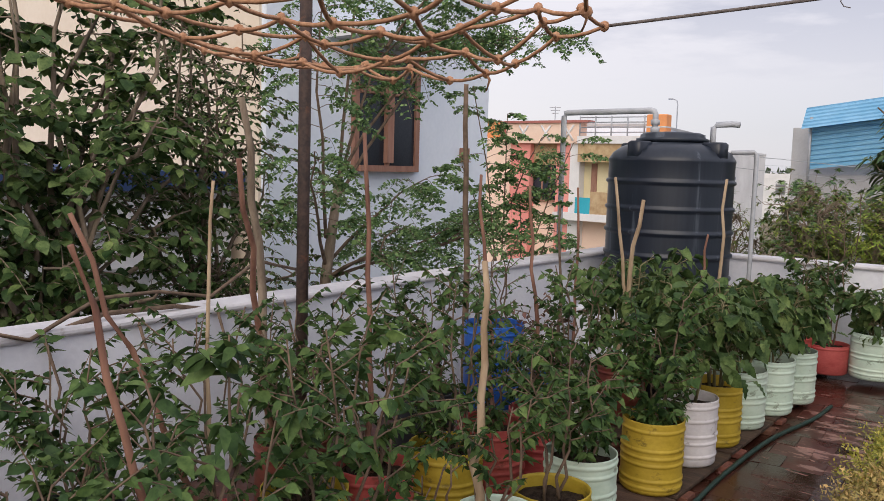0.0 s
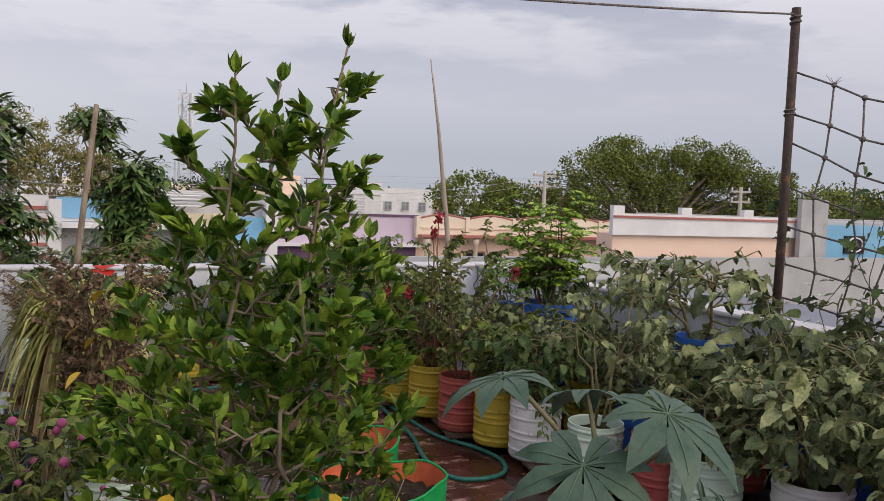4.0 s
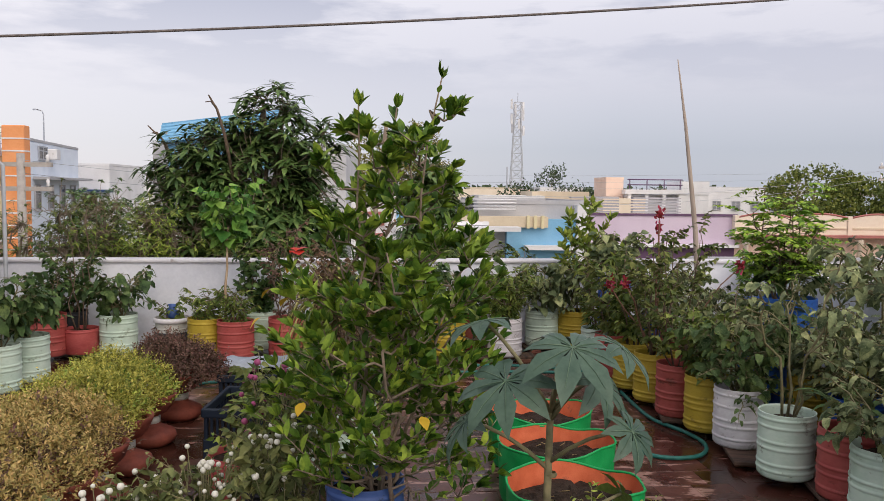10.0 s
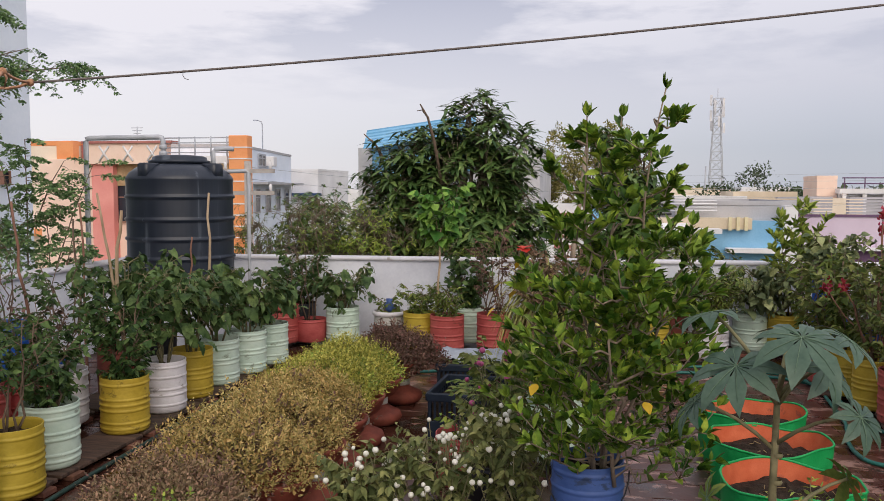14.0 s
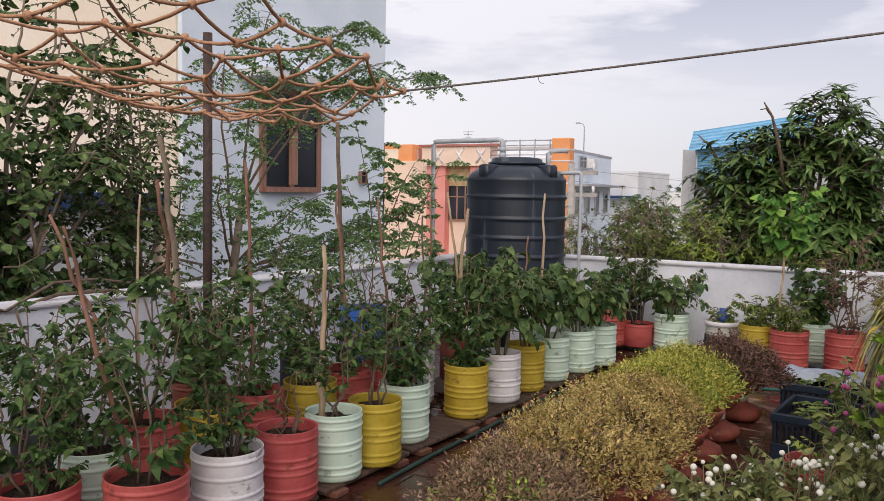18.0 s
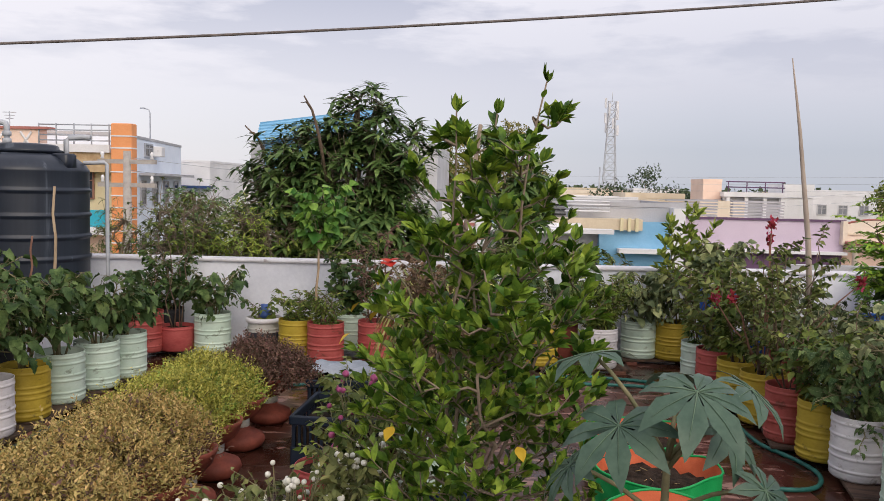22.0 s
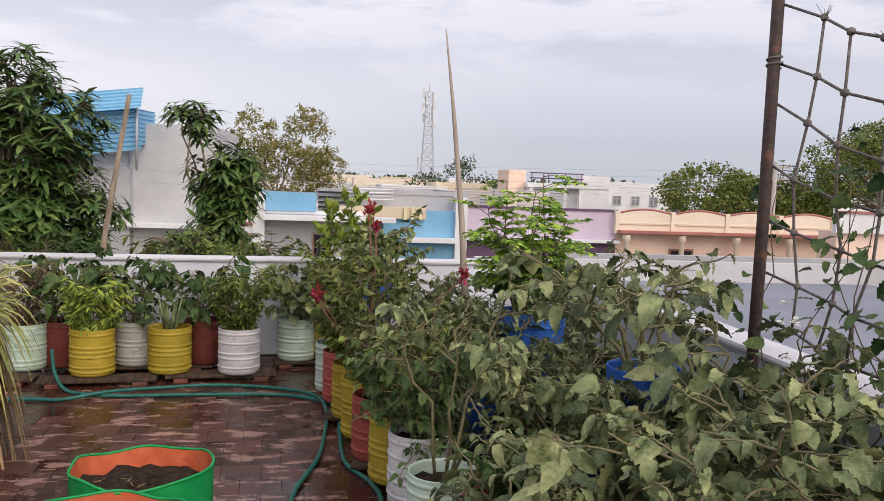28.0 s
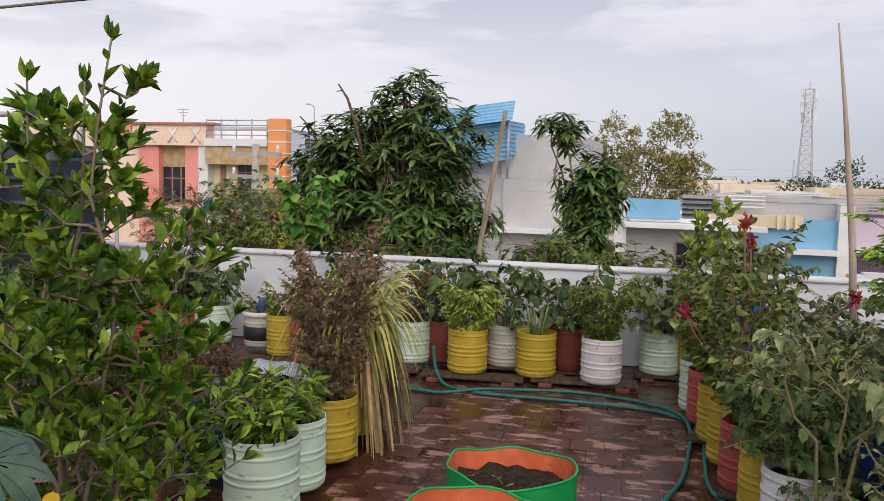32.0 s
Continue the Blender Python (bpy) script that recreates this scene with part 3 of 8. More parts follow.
def leaf_ribs(droop, fold):
    """Midrib and side veins of a broad leaf as thin raised strips, in the leaf's own shape."""
    v, q = [], []
    for a, b, wd in [((0.0, 0.0), (0.5, 0.0), 0.011), ((0.5, 0.0), (0.95, 0.0), 0.008)] + [((x, 0.0), (x + 0.15, sg * y), 0.006) for x, y in ((0.14, 0.24), (0.34, 0.23), (0.54, 0.17), (0.70, 0.09)) for sg in (1, -1)]:
        n, side = len(v), (0.0, wd) if a[1] == b[1] else (wd, 0.0)
        for p in (a, b):
            z = -droop * p[0] ** 2 + fold * abs(p[1]) + 0.012
            v += [(p[0] - side[0], p[1] - side[1], z), (p[0] + side[0], p[1] + side[1], z)]
        q.append((n, n + 2, n + 3, n + 1))
    return np.array(v), (q,)


AUB_KINDS = [(AUB, leaf_ribs(0.40, 0.22)), (AUB_CURL, leaf_ribs(0.78, 0.38)), (AUB_FOLD, leaf_ribs(0.25, 0.75))]


def aubergine(seed, height, spread, m=None, stems=5, nodes=6, leaves=6, size=0.10, low=0.3, r=0.008, big=0.2, veins=False):
    """A leggy aubergine: bare olive stems, crooked side branches and drooping wavy leaves on short stalks."""
    g = np.random.default_rng(seed)
    wood, fol, rib = Geo(), Geo(), Geo()
    sets = [([], [], [], []) for _ in AUB_KINDS]
    for s in range(stems):
        az = 2 * np.pi * (s + g.uniform(-0.35, 0.35)) / stems
        out = spread * g.uniform(0.25, 0.75)
        top = np.array([np.cos(az) * out, np.sin(az) * out, height * (g.uniform(0.7, 1.0) if s else 1.0)])
        pts = curve_pts((np.cos(az) * 0.03, np.sin(az) * 0.03, 0), top, 8, 0.0, 0.018, g)
        pts[1:-1, 2] += 0.12 * height * np.sin(np.linspace(0, np.pi, 8))[1:-1]
        wood.tube(pts, np.linspace(r, r * 0.4, 8), 6)
        for b in range(nodes):
            f = low + (1 - low) * (b + g.uniform(0.1, 0.9)) / nodes
            k = min(6, int(f * 7))
            o = pts[k] + (f * 7 - k) * (pts[k + 1] - pts[k])
            ba = az + g.uniform(-2.0, 2.0)
            L = spread * g.uniform(0.35, 0.8) * (1.15 - 0.55 * f)
            bp = curve_pts(o, o + [np.cos(ba) * L, np.sin(ba) * L, L * g.uniform(-0.35, 0.7)], 6, -0.06 * L, 0.035 * L, g)
            wood.tube(bp, np.linspace(r * 0.55, r * 0.25, 6), 5, False)
            for q in range(leaves):
                t = 0.2 + 0.8 * (q + g.uniform(0.2, 0.8)) / leaves
                i = min(4, int(t * 5))
                p = bp[i] + (t * 5 - i) * (bp[i + 1] - bp[i])
                la = ba + (1 if q % 2 else -1) * g.uniform(0.2, 1.6)
                sz = size * (g.uniform(1.0, 1.5) if g.uniform() < big else g.uniform(0.4, 0.9)) * (1.1 - 0.35 * t)
                d = np.array([np.cos(la), np.sin(la), g.uniform(-0.1, 0.6)])
                p2 = p + d * sz * g.uniform(0.3, 0.65)
                wood.tube([p, p2], r * 0.2, 3, False)
                P, D, U, S = sets[int(g.choice(3, p=(0.45, 0.3, 0.25)))]
                P.append(p2), D.append([d[0], d[1], g.uniform(-1.1, 0.25)]), U.append(np.array([0, 0, 0.8]) + d * 0.35 + g.normal(scale=0.42, size=3)), S.append(sz)
    for (shape, ribs), (P, D, U, S) in zip(AUB_KINDS, sets):
        if P:
            w = g.uniform(0.85, 1.2, len(P))
            fol.leaves(shape, P, D, U, S, w)
            if veins:
                rib.leaves(ribs, P, D, U, S, w)
    return [("stem", wood, STALK), ("foliage", fol, m or L_DUSTY), ("leaf_vein", rib, L_VEIN)]


def grow(seed, stems, branches, reach, per, leaf, size, rise=0.5, low=0.25, r=0.011, tips=6, forks=2, upright=0.7):
    """A shrub from given stems (root, top): side branches that curve up, forked, with leaves along their outer parts and tufts at the tips."""
    g = np.random.default_rng(seed)
    wood, P, D, U, S = Geo(), [], [], [], []

    def leafy(bp, n, k0):
        for q in range(n):
            t = k0 + (1 - k0) * (q + g.uniform(0.2, 0.8)) / n
            i = min(len(bp) - 2, int(t * (len(bp) - 1)))
            p = bp[i] + (t * (len(bp) - 1) - i) * (bp[i + 1] - bp[i])
            ax = unit(bp[i + 1] - bp[i])
            side = unit(np.cross(ax, g.normal(size=3)))
            P.append(p), D.append(side + ax * 0.5 + [0, 0, upright]), U.append(ax * 0.6 + [0, 0, 0.8] + g.normal(scale=0.25, size=3)), S.append(size * g.uniform(0.55, 1.2))
        for q in range(tips):
            side = unit(np.cross(unit(bp[-1] - bp[-2]), g.normal(size=3)))
            P.append(bp[-1]), D.append(side * 0.6 + unit(bp[-1] - bp[-2]) + [0, 0, 0.3]), U.append(side * 0.4 + [0, 0, 0.6]), S.append(size * g.uniform(0.5, 1.0))

    for s, (a, b) in enumerate(stems):
        pts = curve_pts(a, b, 9, 0, 0.018, g)
        wood.tube(pts, np.linspace(r, r * 0.3, 9), 6)
        leafy(pts[4:], 18, 0.1)
        for k in range(branches):
            f = low + (0.93 - low) * (k + g.uniform(0.1, 0.9)) / branches
            i = min(7, int(f * 8))
            o = pts[i] + (f * 8 - i) * (pts[i + 1] - pts[i])
            az = 2.4 * k + 1.3 * s + g.uniform(-0.4, 0.4)
            L = reach * (1.12 - 0.86 * f) * g.uniform(0.6, 1.1)
            e = o + [np.cos(az) * L, np.sin(az) * L, L * rise * g.uniform(0.5, 1.2)]
            bp = curve_pts(o, e, 6, 0.07 * L, 0.015, g)
            wood.tube(bp, np.linspace(r * 0.55, r * 0.2, 6), 5, False)
            leafy(bp, per, 0.3)
            for q in range(forks):
                j = int(g.integers(2, 5))
                fa = az + (1 if q % 2 else -1) * g.uniform(0.5, 1.2)
                l2 = L * g.uniform(0.3, 0.5)
                b2 = curve_pts(bp[j], bp[j] + [np.cos(fa) * l2, np.sin(fa) * l2, l2 * g.uniform(0.4, 1.2)], 4, 0.03 * l2)
                wood.tube(b2, np.linspace(r * 0.35, r * 0.16, 4), 4, False)
                leafy(b2, max(3, per // 2), 0.3)
    return wood, Geo().leaves(leaf, P, D, U, S, g.uniform(0.85, 1.15, len(P)))


def fronds(seed, limbs, n, length, leaflets, size, leaf=TINY, feathered=False, outer=0.4, droop=0.5, r=0.012):
    """Pinnate leaves along limbs (lists of points): wood and foliage; feathered: leaflets on small side stalks."""
    g = np.random.default_rng(seed)
    wood, P, D, S = Geo(), [], [], []
    for lb in limbs:
        lb = np.asarray(lb, float)
        bp = np.concatenate([curve_pts(lb[i], lb[i + 1], 4, -0.03, 0.012, g)[:-1] for i in range(len(lb) - 1)] + [lb[-1:]])
        wood.tube(bp, np.linspace(r, r * 0.25, len(bp)), 5, False)
        for k in range(n):
            t = outer + (1 - outer) * (k + g.uniform(0, 1)) / n
            i = min(len(bp) - 2, int(t * (len(bp) - 1)))
            p = bp[i] + (t * (len(bp) - 1) - i) * (bp[i + 1] - bp[i])
            a = g.uniform(0, 6.28)
            L = length * g.uniform(0.6, 1.1)
            ts = np.linspace(0, 1, 6)[:, None]
            d = np.array([np.cos(a), np.sin(a), g.uniform(0.1, 0.7)])
            rc = p + d * L * ts - np.array([0, 0, droop * L]) * ts ** 2
            wood.tube(rc, np.linspace(0.003, 0.0012, 6), 3, False)
            side = unit(np.cross(d, [0, 0, 1.0]))
            for q in range(leaflets):
                u = 0.22 + 0.78 * (q + 1) / leaflets
                c = p + d * L * u - np.array([0, 0, droop * L]) * u * u
                for sg in (1, -1):
                    v = side * sg + unit(d) * 0.45 + g.normal(scale=0.15, size=3)
                    if feathered:
                        ln = 0.40 * L * (1.15 - u * 0.8)
                        for m in range(5):
                            for s2 in (1, -1):
                                P.append(c + v * ln * (m + 1) / 5 - [0, 0, 0.10 * ln * (m + 1) ** 2 / 5]), D.append(v + s2 * unit(d) * 1.2 - [0, 0, 0.5] + g.normal(scale=0.3, size=3)), S.append(size * g.uniform(0.7, 1.25))
                    else:
                        P.append(c), D.append(v - [0, 0, 0.15]), S.append(size * g.uniform(0.8, 1.2) * (1.1 - 0.3 * u))
    return wood, Geo().leaves(leaf, P, D, np.array([[0, 0, 1.0]] * len(P)) + g.normal(scale=0.8 if feathered else 0.3, size=(len(P), 3)), S, 1.1)

# ---- the roof terrace ----
FAR_TURN = 3.15
def far_y(x):
    return 7.22 + 0.055 * (x + 3.25)


TOP = 0.83
g = Geo().box(-3.42, -3.27, -4.2, 7.3, 0, TOP - 0.03)
wall_west = solid("wall_west", g, LIME, "white limewashed low parapet wall of the roof terrace", "wall", "structure")
part("coping", Geo().box(-3.45, -3.245, -4.2, 7.3, TOP - 0.03, TOP + 0.005, 0.012), LIME_TOP, wall_west, smooth=False)
g = Geo().box(4.88, 5.04, -4.2, 7.85, 0, TOP - 0.03)
wall_east = solid("wall_east", g, LIME, "white limewashed low parapet wall beside the rope net", "wall", "structure")
part("coping", Geo().box(4.85, 5.07, -4.2, 7.85, TOP - 0.03, TOP + 0.005, 0.012), LIME_TOP, wall_east, smooth=False)
wall_north = solid("wall_north", Geo().box(0, 8.13, 0, 0.15, 0, TOP - 0.03), LIME, "white limewashed low parapet wall behind the potted plants", "wall", "structure", at=pose(-3.25, far_y(-3.25), 0, 0, 0, FAR_TURN))
part("coping", Geo().box(-0.0, 8.1, -0.025, 0.18, TOP - 0.03, TOP + 0.005, 0.012), LIME_TOP, wall_north, smooth=False)
solid("wall_south", Geo().box(-3.42, 5.04, -4.35, -4.2, 0, TOP), LIME, "white limewashed low parapet wall", "wall", "structure")
g = Geo()
g.add([(-3.42, -4.35, -3.6), (5.04, -4.35, -3.6), (5.04, 7.87, -3.6), (-3.42, 7.37, -3.6), (-3.42, -4.35, -0.006), (5.04, -4.35, -0.006), (5.04, 7.87, -0.006), (-3.42, 7.37, -0.006)],
      [(0, 3, 2, 1), (4, 5, 6, 7), (0, 1, 5, 4), (1, 2, 6, 5), (2, 3, 7, 6), (3, 0, 4, 7)])
roof_slab = solid("floor", g, GROUT, "wet red-brown tiled floor of the roof terrace", "floor", "structure")
solid("ground", Geo().add([(-2500, -2500, -3.6), (2500, -2500, -3.6), (2500, 2500, -3.6), (-2500, 2500, -3.6)], [(0, 1, 2, 3)]), EARTH, "bare earth and scrub ground of the town", "ground", "structure")

# ---- pots ----


def drum_profile(r=0.16, h=0.34, ribs=(0.16, 0.30, 0.62, 0.78, 0.93), bulge=0.0042):
    pr = [(0.0, 0.0), (r * 0.90, 0.0), (r * 0.97, 0.012)]
    for a in ribs:
        z = a * h
        pr += [(r * 0.975, z - 0.014), (r * 0.975, z - 0.009), (r * 0.975 + bulge, z - 0.005), (r * 0.975 + bulge, z + 0.004), (r * 0.975, z + 0.008), (r * 0.975, z + 0.013)]
    pr += [(r * 0.985, h - 0.004), (r * 0.985, h), (r * 0.95, h), (r * 0.945, h - 0.012), (r * 0.93, h * 0.8), (r * 0.92, h * 0.55)]
    return pr


POT_LABELS = {
    "yellow": (P_YELLOW, "yellow-painted ribbed plastic drum cut down as a planter"),
    "white": (P_WHITE, "white-painted ribbed plastic drum cut down as a planter"),
    "mint": (P_MINT, "pale mint-green painted ribbed drum used as a planter"),
    "red": (P_RED, "brick-red painted ribbed drum used as a planter"),
    "brown": (P_BROWN, "dark maroon plastic planter drum"),
    "blue": (P_BLUE, "bright blue plastic drum planter"),
    "slate": (P_SLATE, "slate-blue plastic bucket planter"),
    "grey": (P_GREY, "greyish white drum planter with stains"),
    "black": (P_BLACK, "black plastic planter bag"),
}
POT_SHORT = {"yellow": "yellow drum", "white": "white drum", "mint": "mint-green drum", "red": "brick-red drum", "brown": "maroon pot", "blue": "blue plastic drum", "slate": "slate-blue bucket", "grey": "greyish drum", "black": "black planter"}
POT_MESH = {}


def pot_meshes(colour, r, h, style):
    key = (colour, r, h, style)
    if key not in POT_MESH:
        ribs = ((0.13, 0.23, 0.47, 0.57, 0.80, 0.92), (0.10, 0.20, 0.42, 0.52, 0.62, 0.88), (0.16, 0.36, 0.47, 0.70, 0.90), (0.90,))[style]
        me = Geo().lathe(drum_profile(r, h, ribs), 28, wobble=0.006, seed=style + r * 50).mesh("drum", POT_LABELS[colour][0])
        so = Geo().disc(r * 0.925, h * 0.84, 24, dome=0.012, rough=0.006, seed=3).mesh("soil", SOIL)
        POT_MESH[key] = me, so
    return POT_MESH[key]


def potted(x, y, colour, what, plant=None, r=0.16, h=0.34, z=0.05, style=0, turn=0.0, group="potted plants", name="potted_plant"):
    """A planter drum with soil and its plant; plant: list of (part name, Geo, material)."""
    th = thing(name, f"{what} in a {POT_SHORT[colour]}" if what else POT_LABELS[colour][1], "potted plant" if plant else "planter", (x, y, z), group, turn)
    me, so = pot_meshes(colour, r, h, style)
    drum = part("drum", me, None, th, POT_LABELS[colour][1])
    part("soil", so, None, drum)
    for nm, geo, m in plant or ():
        if geo.n:
            part(nm, geo, m, th, at=(0, 0, h * 0.84), kind="stuff" if nm in ("foliage", "blossom", "leaf_vein") else "")
    return th


def bushy(seed, height, spread, m=L_DARK, wood=TWIG, **kw):
    w, f = shrub(seed, height, spread, **kw)
    return [("stem", w, wood), ("foliage", f, m)]


def flowers_at(seed, pts, size, n, m, shape=OVATE):
    g = np.random.default_rng(seed)
    fl = Geo()
    P, D, S = [], [], []
    for p in pts:
        for k in range(n):
            a = 2 * np.pi * k / n + g.uniform(-0.3, 0.3)
            P.append(p), D.append([np.cos(a), np.sin(a), g.uniform(-0.2, 0.9)]), S.append(size * g.uniform(0.7, 1.1))
    fl.leaves(shape, P, D, np.array([[0, 0, 1.0]] * len(P)), S, 1.5)
    return ("blossom", fl, m)


# front row beside the west walkway
potted(-1.48, 1.16, "red", "leggy dark-leaved rose staked with a stick", bushy(11, 0.85, 0.34, L_DARK, stems=3, branches=9, per=8, size=0.075, leaf=OVATE), r=0.166, style=2)
potted(-1.47, 1.57, "white", "dense dark green pepper bush", bushy(12, 0.80, 0.36, L_DARK, stems=6, branches=10, per=11, size=0.057), r=0.158, style=2)
potted(-1.48, 1.95, "red", "bare cut stems", bushy(13, 0.32, 0.10, L_MID, stems=4, branches=2, per=2, size=0.04), r=0.150, style=1)
potted(-1.485, 2.30, "mint", "sprawling tomato plant tied to a stake", bushy(14, 0.45, 0.30, L_DARK, stems=4, branches=6, per=9, size=0.053, low=0.4), r=0.147, style=0)
potted(-1.45, 2.60, "yellow", "small tomato plant", bushy(15, 0.55, 0.28, L_DARK, stems=4, branches=7, per=10, size=0.049, low=0.4), r=0.147, style=1)
potted(-1.555, 3.025, "mint", "low bushy pepper plant", bushy(16, 0.36, 0.27, L_DARK, stems=6, branches=8, per=10, size=0.061, low=0.3), r=0.152, style=0)
potted(-1.52, 3.68, "yellow", "tall dark bushy pepper plant", bushy(17, 0.62, 0.36, L_DARK, stems=6, branches=11, per=11, size=0.065, low=0.2), r=0.147, style=1)
potted(-1.53, 4.16, "white", "aubergine plant with broad leaves", aubergine(18, 0.62, 0.27, L_WEST, stems=6, nodes=8, leaves=7, size=0.088, low=0.22, big=0.28), r=0.150, style=2)
potted(-1.53, 4.55, "yellow", "aubergine plant with broad hanging leaves", aubergine(19, 0.66, 0.29, L_WEST, stems=6, nodes=8, leaves=7, size=0.088, low=0.22, big=0.28), r=0.150, style=1)
potted(-1.53, 4.97, "mint", "broad-leaved aubergine plant", aubergine(20, 0.58, 0.27, L_WEST, stems=6, nodes=8, leaves=7, size=0.088, low=0.22, big=0.28), style=0)
potted(-1.48, 5.38, "mint", "aubergine plant with dusty leaves", aubergine(21, 0.50, 0.26, L_WEST, stems=6, nodes=8, leaves=7, size=0.088, low=0.22, big=0.28), style=0)
potted(-1.435, 5.75, "mint", "small aubergine plant", aubergine(22, 0.36, 0.20, L_WEST, stems=6, nodes=8, leaves=7, size=0.088, low=0.22, big=0.28), style=0)
# second row towards the west wall
potted(-2.13, 1.66, "red", "thin-stemmed chilli plant", bushy(31, 0.75, 0.34, L_DARK, stems=4, branches=8, per=10, size=0.049), style=2)
potted(-2.10, 2.36, "red", "dark leafy chilli plant", bushy(32, 0.55, 0.30, L_DARK, stems=4, branches=8, per=10, size=0.053), style=1)
potted(-2.02, 2.72, "yellow", "dark tomato bush", bushy(33, 0.72, 0.38, L_DARK, stems=6, branches=9, per=11, size=0.053), style=1)
potted(-2.12, 2.02, "yellow", "leafy chilli bush", bushy(34, 0.60, 0.32, L_DARK, stems=5, branches=8, per=10, size=0.053), style=1)
potted(-1.95, 1.25, "mint", "dark leafy bush", bushy(35, 0.50, 0.30, L_DARK, stems=5, branches=8, per=10, size=0.053), style=0)
potted(-2.05, 3.10, "red", "young tomato plant", bushy(36, 0.45, 0.30, L_DARK, stems=4, branches=7, per=10, size=0.053), style=1)
potted(-2.00, 3.75, "white", "bronze-tipped shrub", bushy(37, 0.75, 0.32, L_DARK, stems=5, branches=8, per=10, size=0.053), style=2)
potted(-1.98, 3.42, "red", "dark leafy shrub", bushy(38, 0.40, 0.26, L_DARK, stems=5, branches=8, per=10, size=0.053), style=1)
potted(-2.85, 4.30, "blue", "bare thin-stemmed bush", bushy(39, 0.70, 0.35, L_MORINGA, stems=6, branches=5, per=4, size=0.05), r=0.19, h=0.52, style=3)
potted(-2.35, 4.05, "blue", "low twiggy plant", bushy(40, 0.45, 0.30, L_PURPLE, stems=5, branches=6, per=5, size=0.05), r=0.15, h=0.32, style=3)
potted(-2.55, 2.35, "brown", "dense dark bush against the parapet", bushy(41, 0.65, 0.42, L_DARK, stems=6, branches=9, per=11, size=0.053), style=3)
potted(-2.60, 3.30, "black", "dense dark bush against the parapet", bushy(42, 0.70, 0.42, L_DARK, stems=6, branches=9, per=11, size=0.053), style=3)
potted(-2.55, 1.40, "black", "dense dark bush against the parapet", bushy(43, 0.60, 0.42, L_DARK, stems=6, branches=9, per=11, size=0.061), style=3)
potted(-2.10, 4.55, "brown", "tall leafy aubergine bush", aubergine(44, 0.66, 0.29, L_WEST, stems=6, nodes=8, leaves=7, size=0.088, low=0.22, big=0.28), style=3)
potted(-2.15, 5.15, "black", "tall leafy aubergine bush", aubergine(45, 0.70, 0.30, L_WEST, stems=6, nodes=8, leaves=7, size=0.088, low=0.22, big=0.28), style=3)
potted(-1.72, 0.85, "red", "dark leafy bush", bushy(46, 0.50, 0.34, L_DARK, stems=6, branches=9, per=11, size=0.053), style=2)
potted(-2.05, 0.60, "mint", "dark drooping bush", bushy(47, 0.60, 0.40, L_DARK, stems=6, branches=9, per=9, size=0.09, leaf=LANCE), style=0)
potted(-2.65, 0.55, "blue", "dark leafy bush by the parapet", bushy(48, 0.55, 0.38, L_DARK, stems=5, branches=8, per=10, size=0.061), style=3)
# north-west corner and along the north wall
potted(-1.67, 6.66, "red", "dark shrub", bushy(51, 0.45, 0.30, L_DARK, stems=5, branches=8, per=10, size=0.068), r=0.155, h=0.36, style=2)
potted(-1.43, 6.77, "red", "thin bare-stemmed shrub with feathery top", bushy(52, 1.18, 0.36, L_MID, stems=4, branches=7, per=8, size=0.045, leaf=NARROW, low=0.45), r=0.155, h=0.22, style=3)
potted(-1.12, 6.82, "mint", "low broad-leaved bush", aubergine(53, 0.40, 0.38, L_WEST, stems=6, nodes=8, leaves=7, size=0.09, low=0.12, big=0.3), r=0.165, style=0)
bucket = potted(-0.66, 6.86, "grey", "small dark-leaved plant", bushy(54, 0.16, 0.22, L_MID, stems=4, branches=4, per=4, size=0.07), r=0.15, h=0.30, style=2)
part("rim_ring", Geo().lathe([(0.150, 0.262), (0.163, 0.266), (0.166, 0.285), (0.160, 0.304), (0.148, 0.306)], 28), P_WHITE, bucket, "white bucket rim")
part("label_band", Geo().lathe([(0.1505, 0.06), (0.1545, 0.065), (0.1545, 0.175), (0.1505, 0.18)], 28), P_BLACK, bucket, "dark printed band round the bucket")
part("folded_bag", Geo().lathe([(0.0, 0.30), (0.05, 0.30), (0.062, 0.33), (0.048, 0.365), (0.026, 0.385), (0.034, 0.42), (0.0, 0.425)], 12, wobble=0.16, seed=3), P_SLATE, bucket, "crumpled blue plastic bag")
potted(-0.31, 6.62, "yellow", "green pepper bush", bushy(55, 0.28, 0.24, L_MID, stems=6, branches=8, per=8, size=0.08, leaf=LANCE), r=0.15, style=1)
potted(-0.02, 6.50, "red", "leafy plant round a tall staked sapling", bushy(56, 0.30, 0.26, L_MID, stems=6, branches=8, per=8, size=0.08, leaf=LANCE), style=2)
potted(0.39, 6.655, "red", "dry twiggy bronze bush", bushy(57, 0.85, 0.30, L_PURPLE, stems=7, branches=8, per=8, size=0.045), style=2)
potted(0.757, 6.81, "mint", "dry brown twiggy bush", bushy(58, 0.50, 0.34, L_DRY, stems=13, branches=10, per=11, size=0.06, leaf=NARROW, low=0.1), style=0)
potted(1.285, 6.64, "yellow", "light green bushy croton with yellow tips", bushy(59, 0.36, 0.34, L_LIGHT, stems=10, branches=10, per=9, size=0.10, leaf=LANCE, low=0.04, droop=0.6), style=1)
potted(1.816, 6.725, "yellow", "upright thick aloe blades", None, style=1)
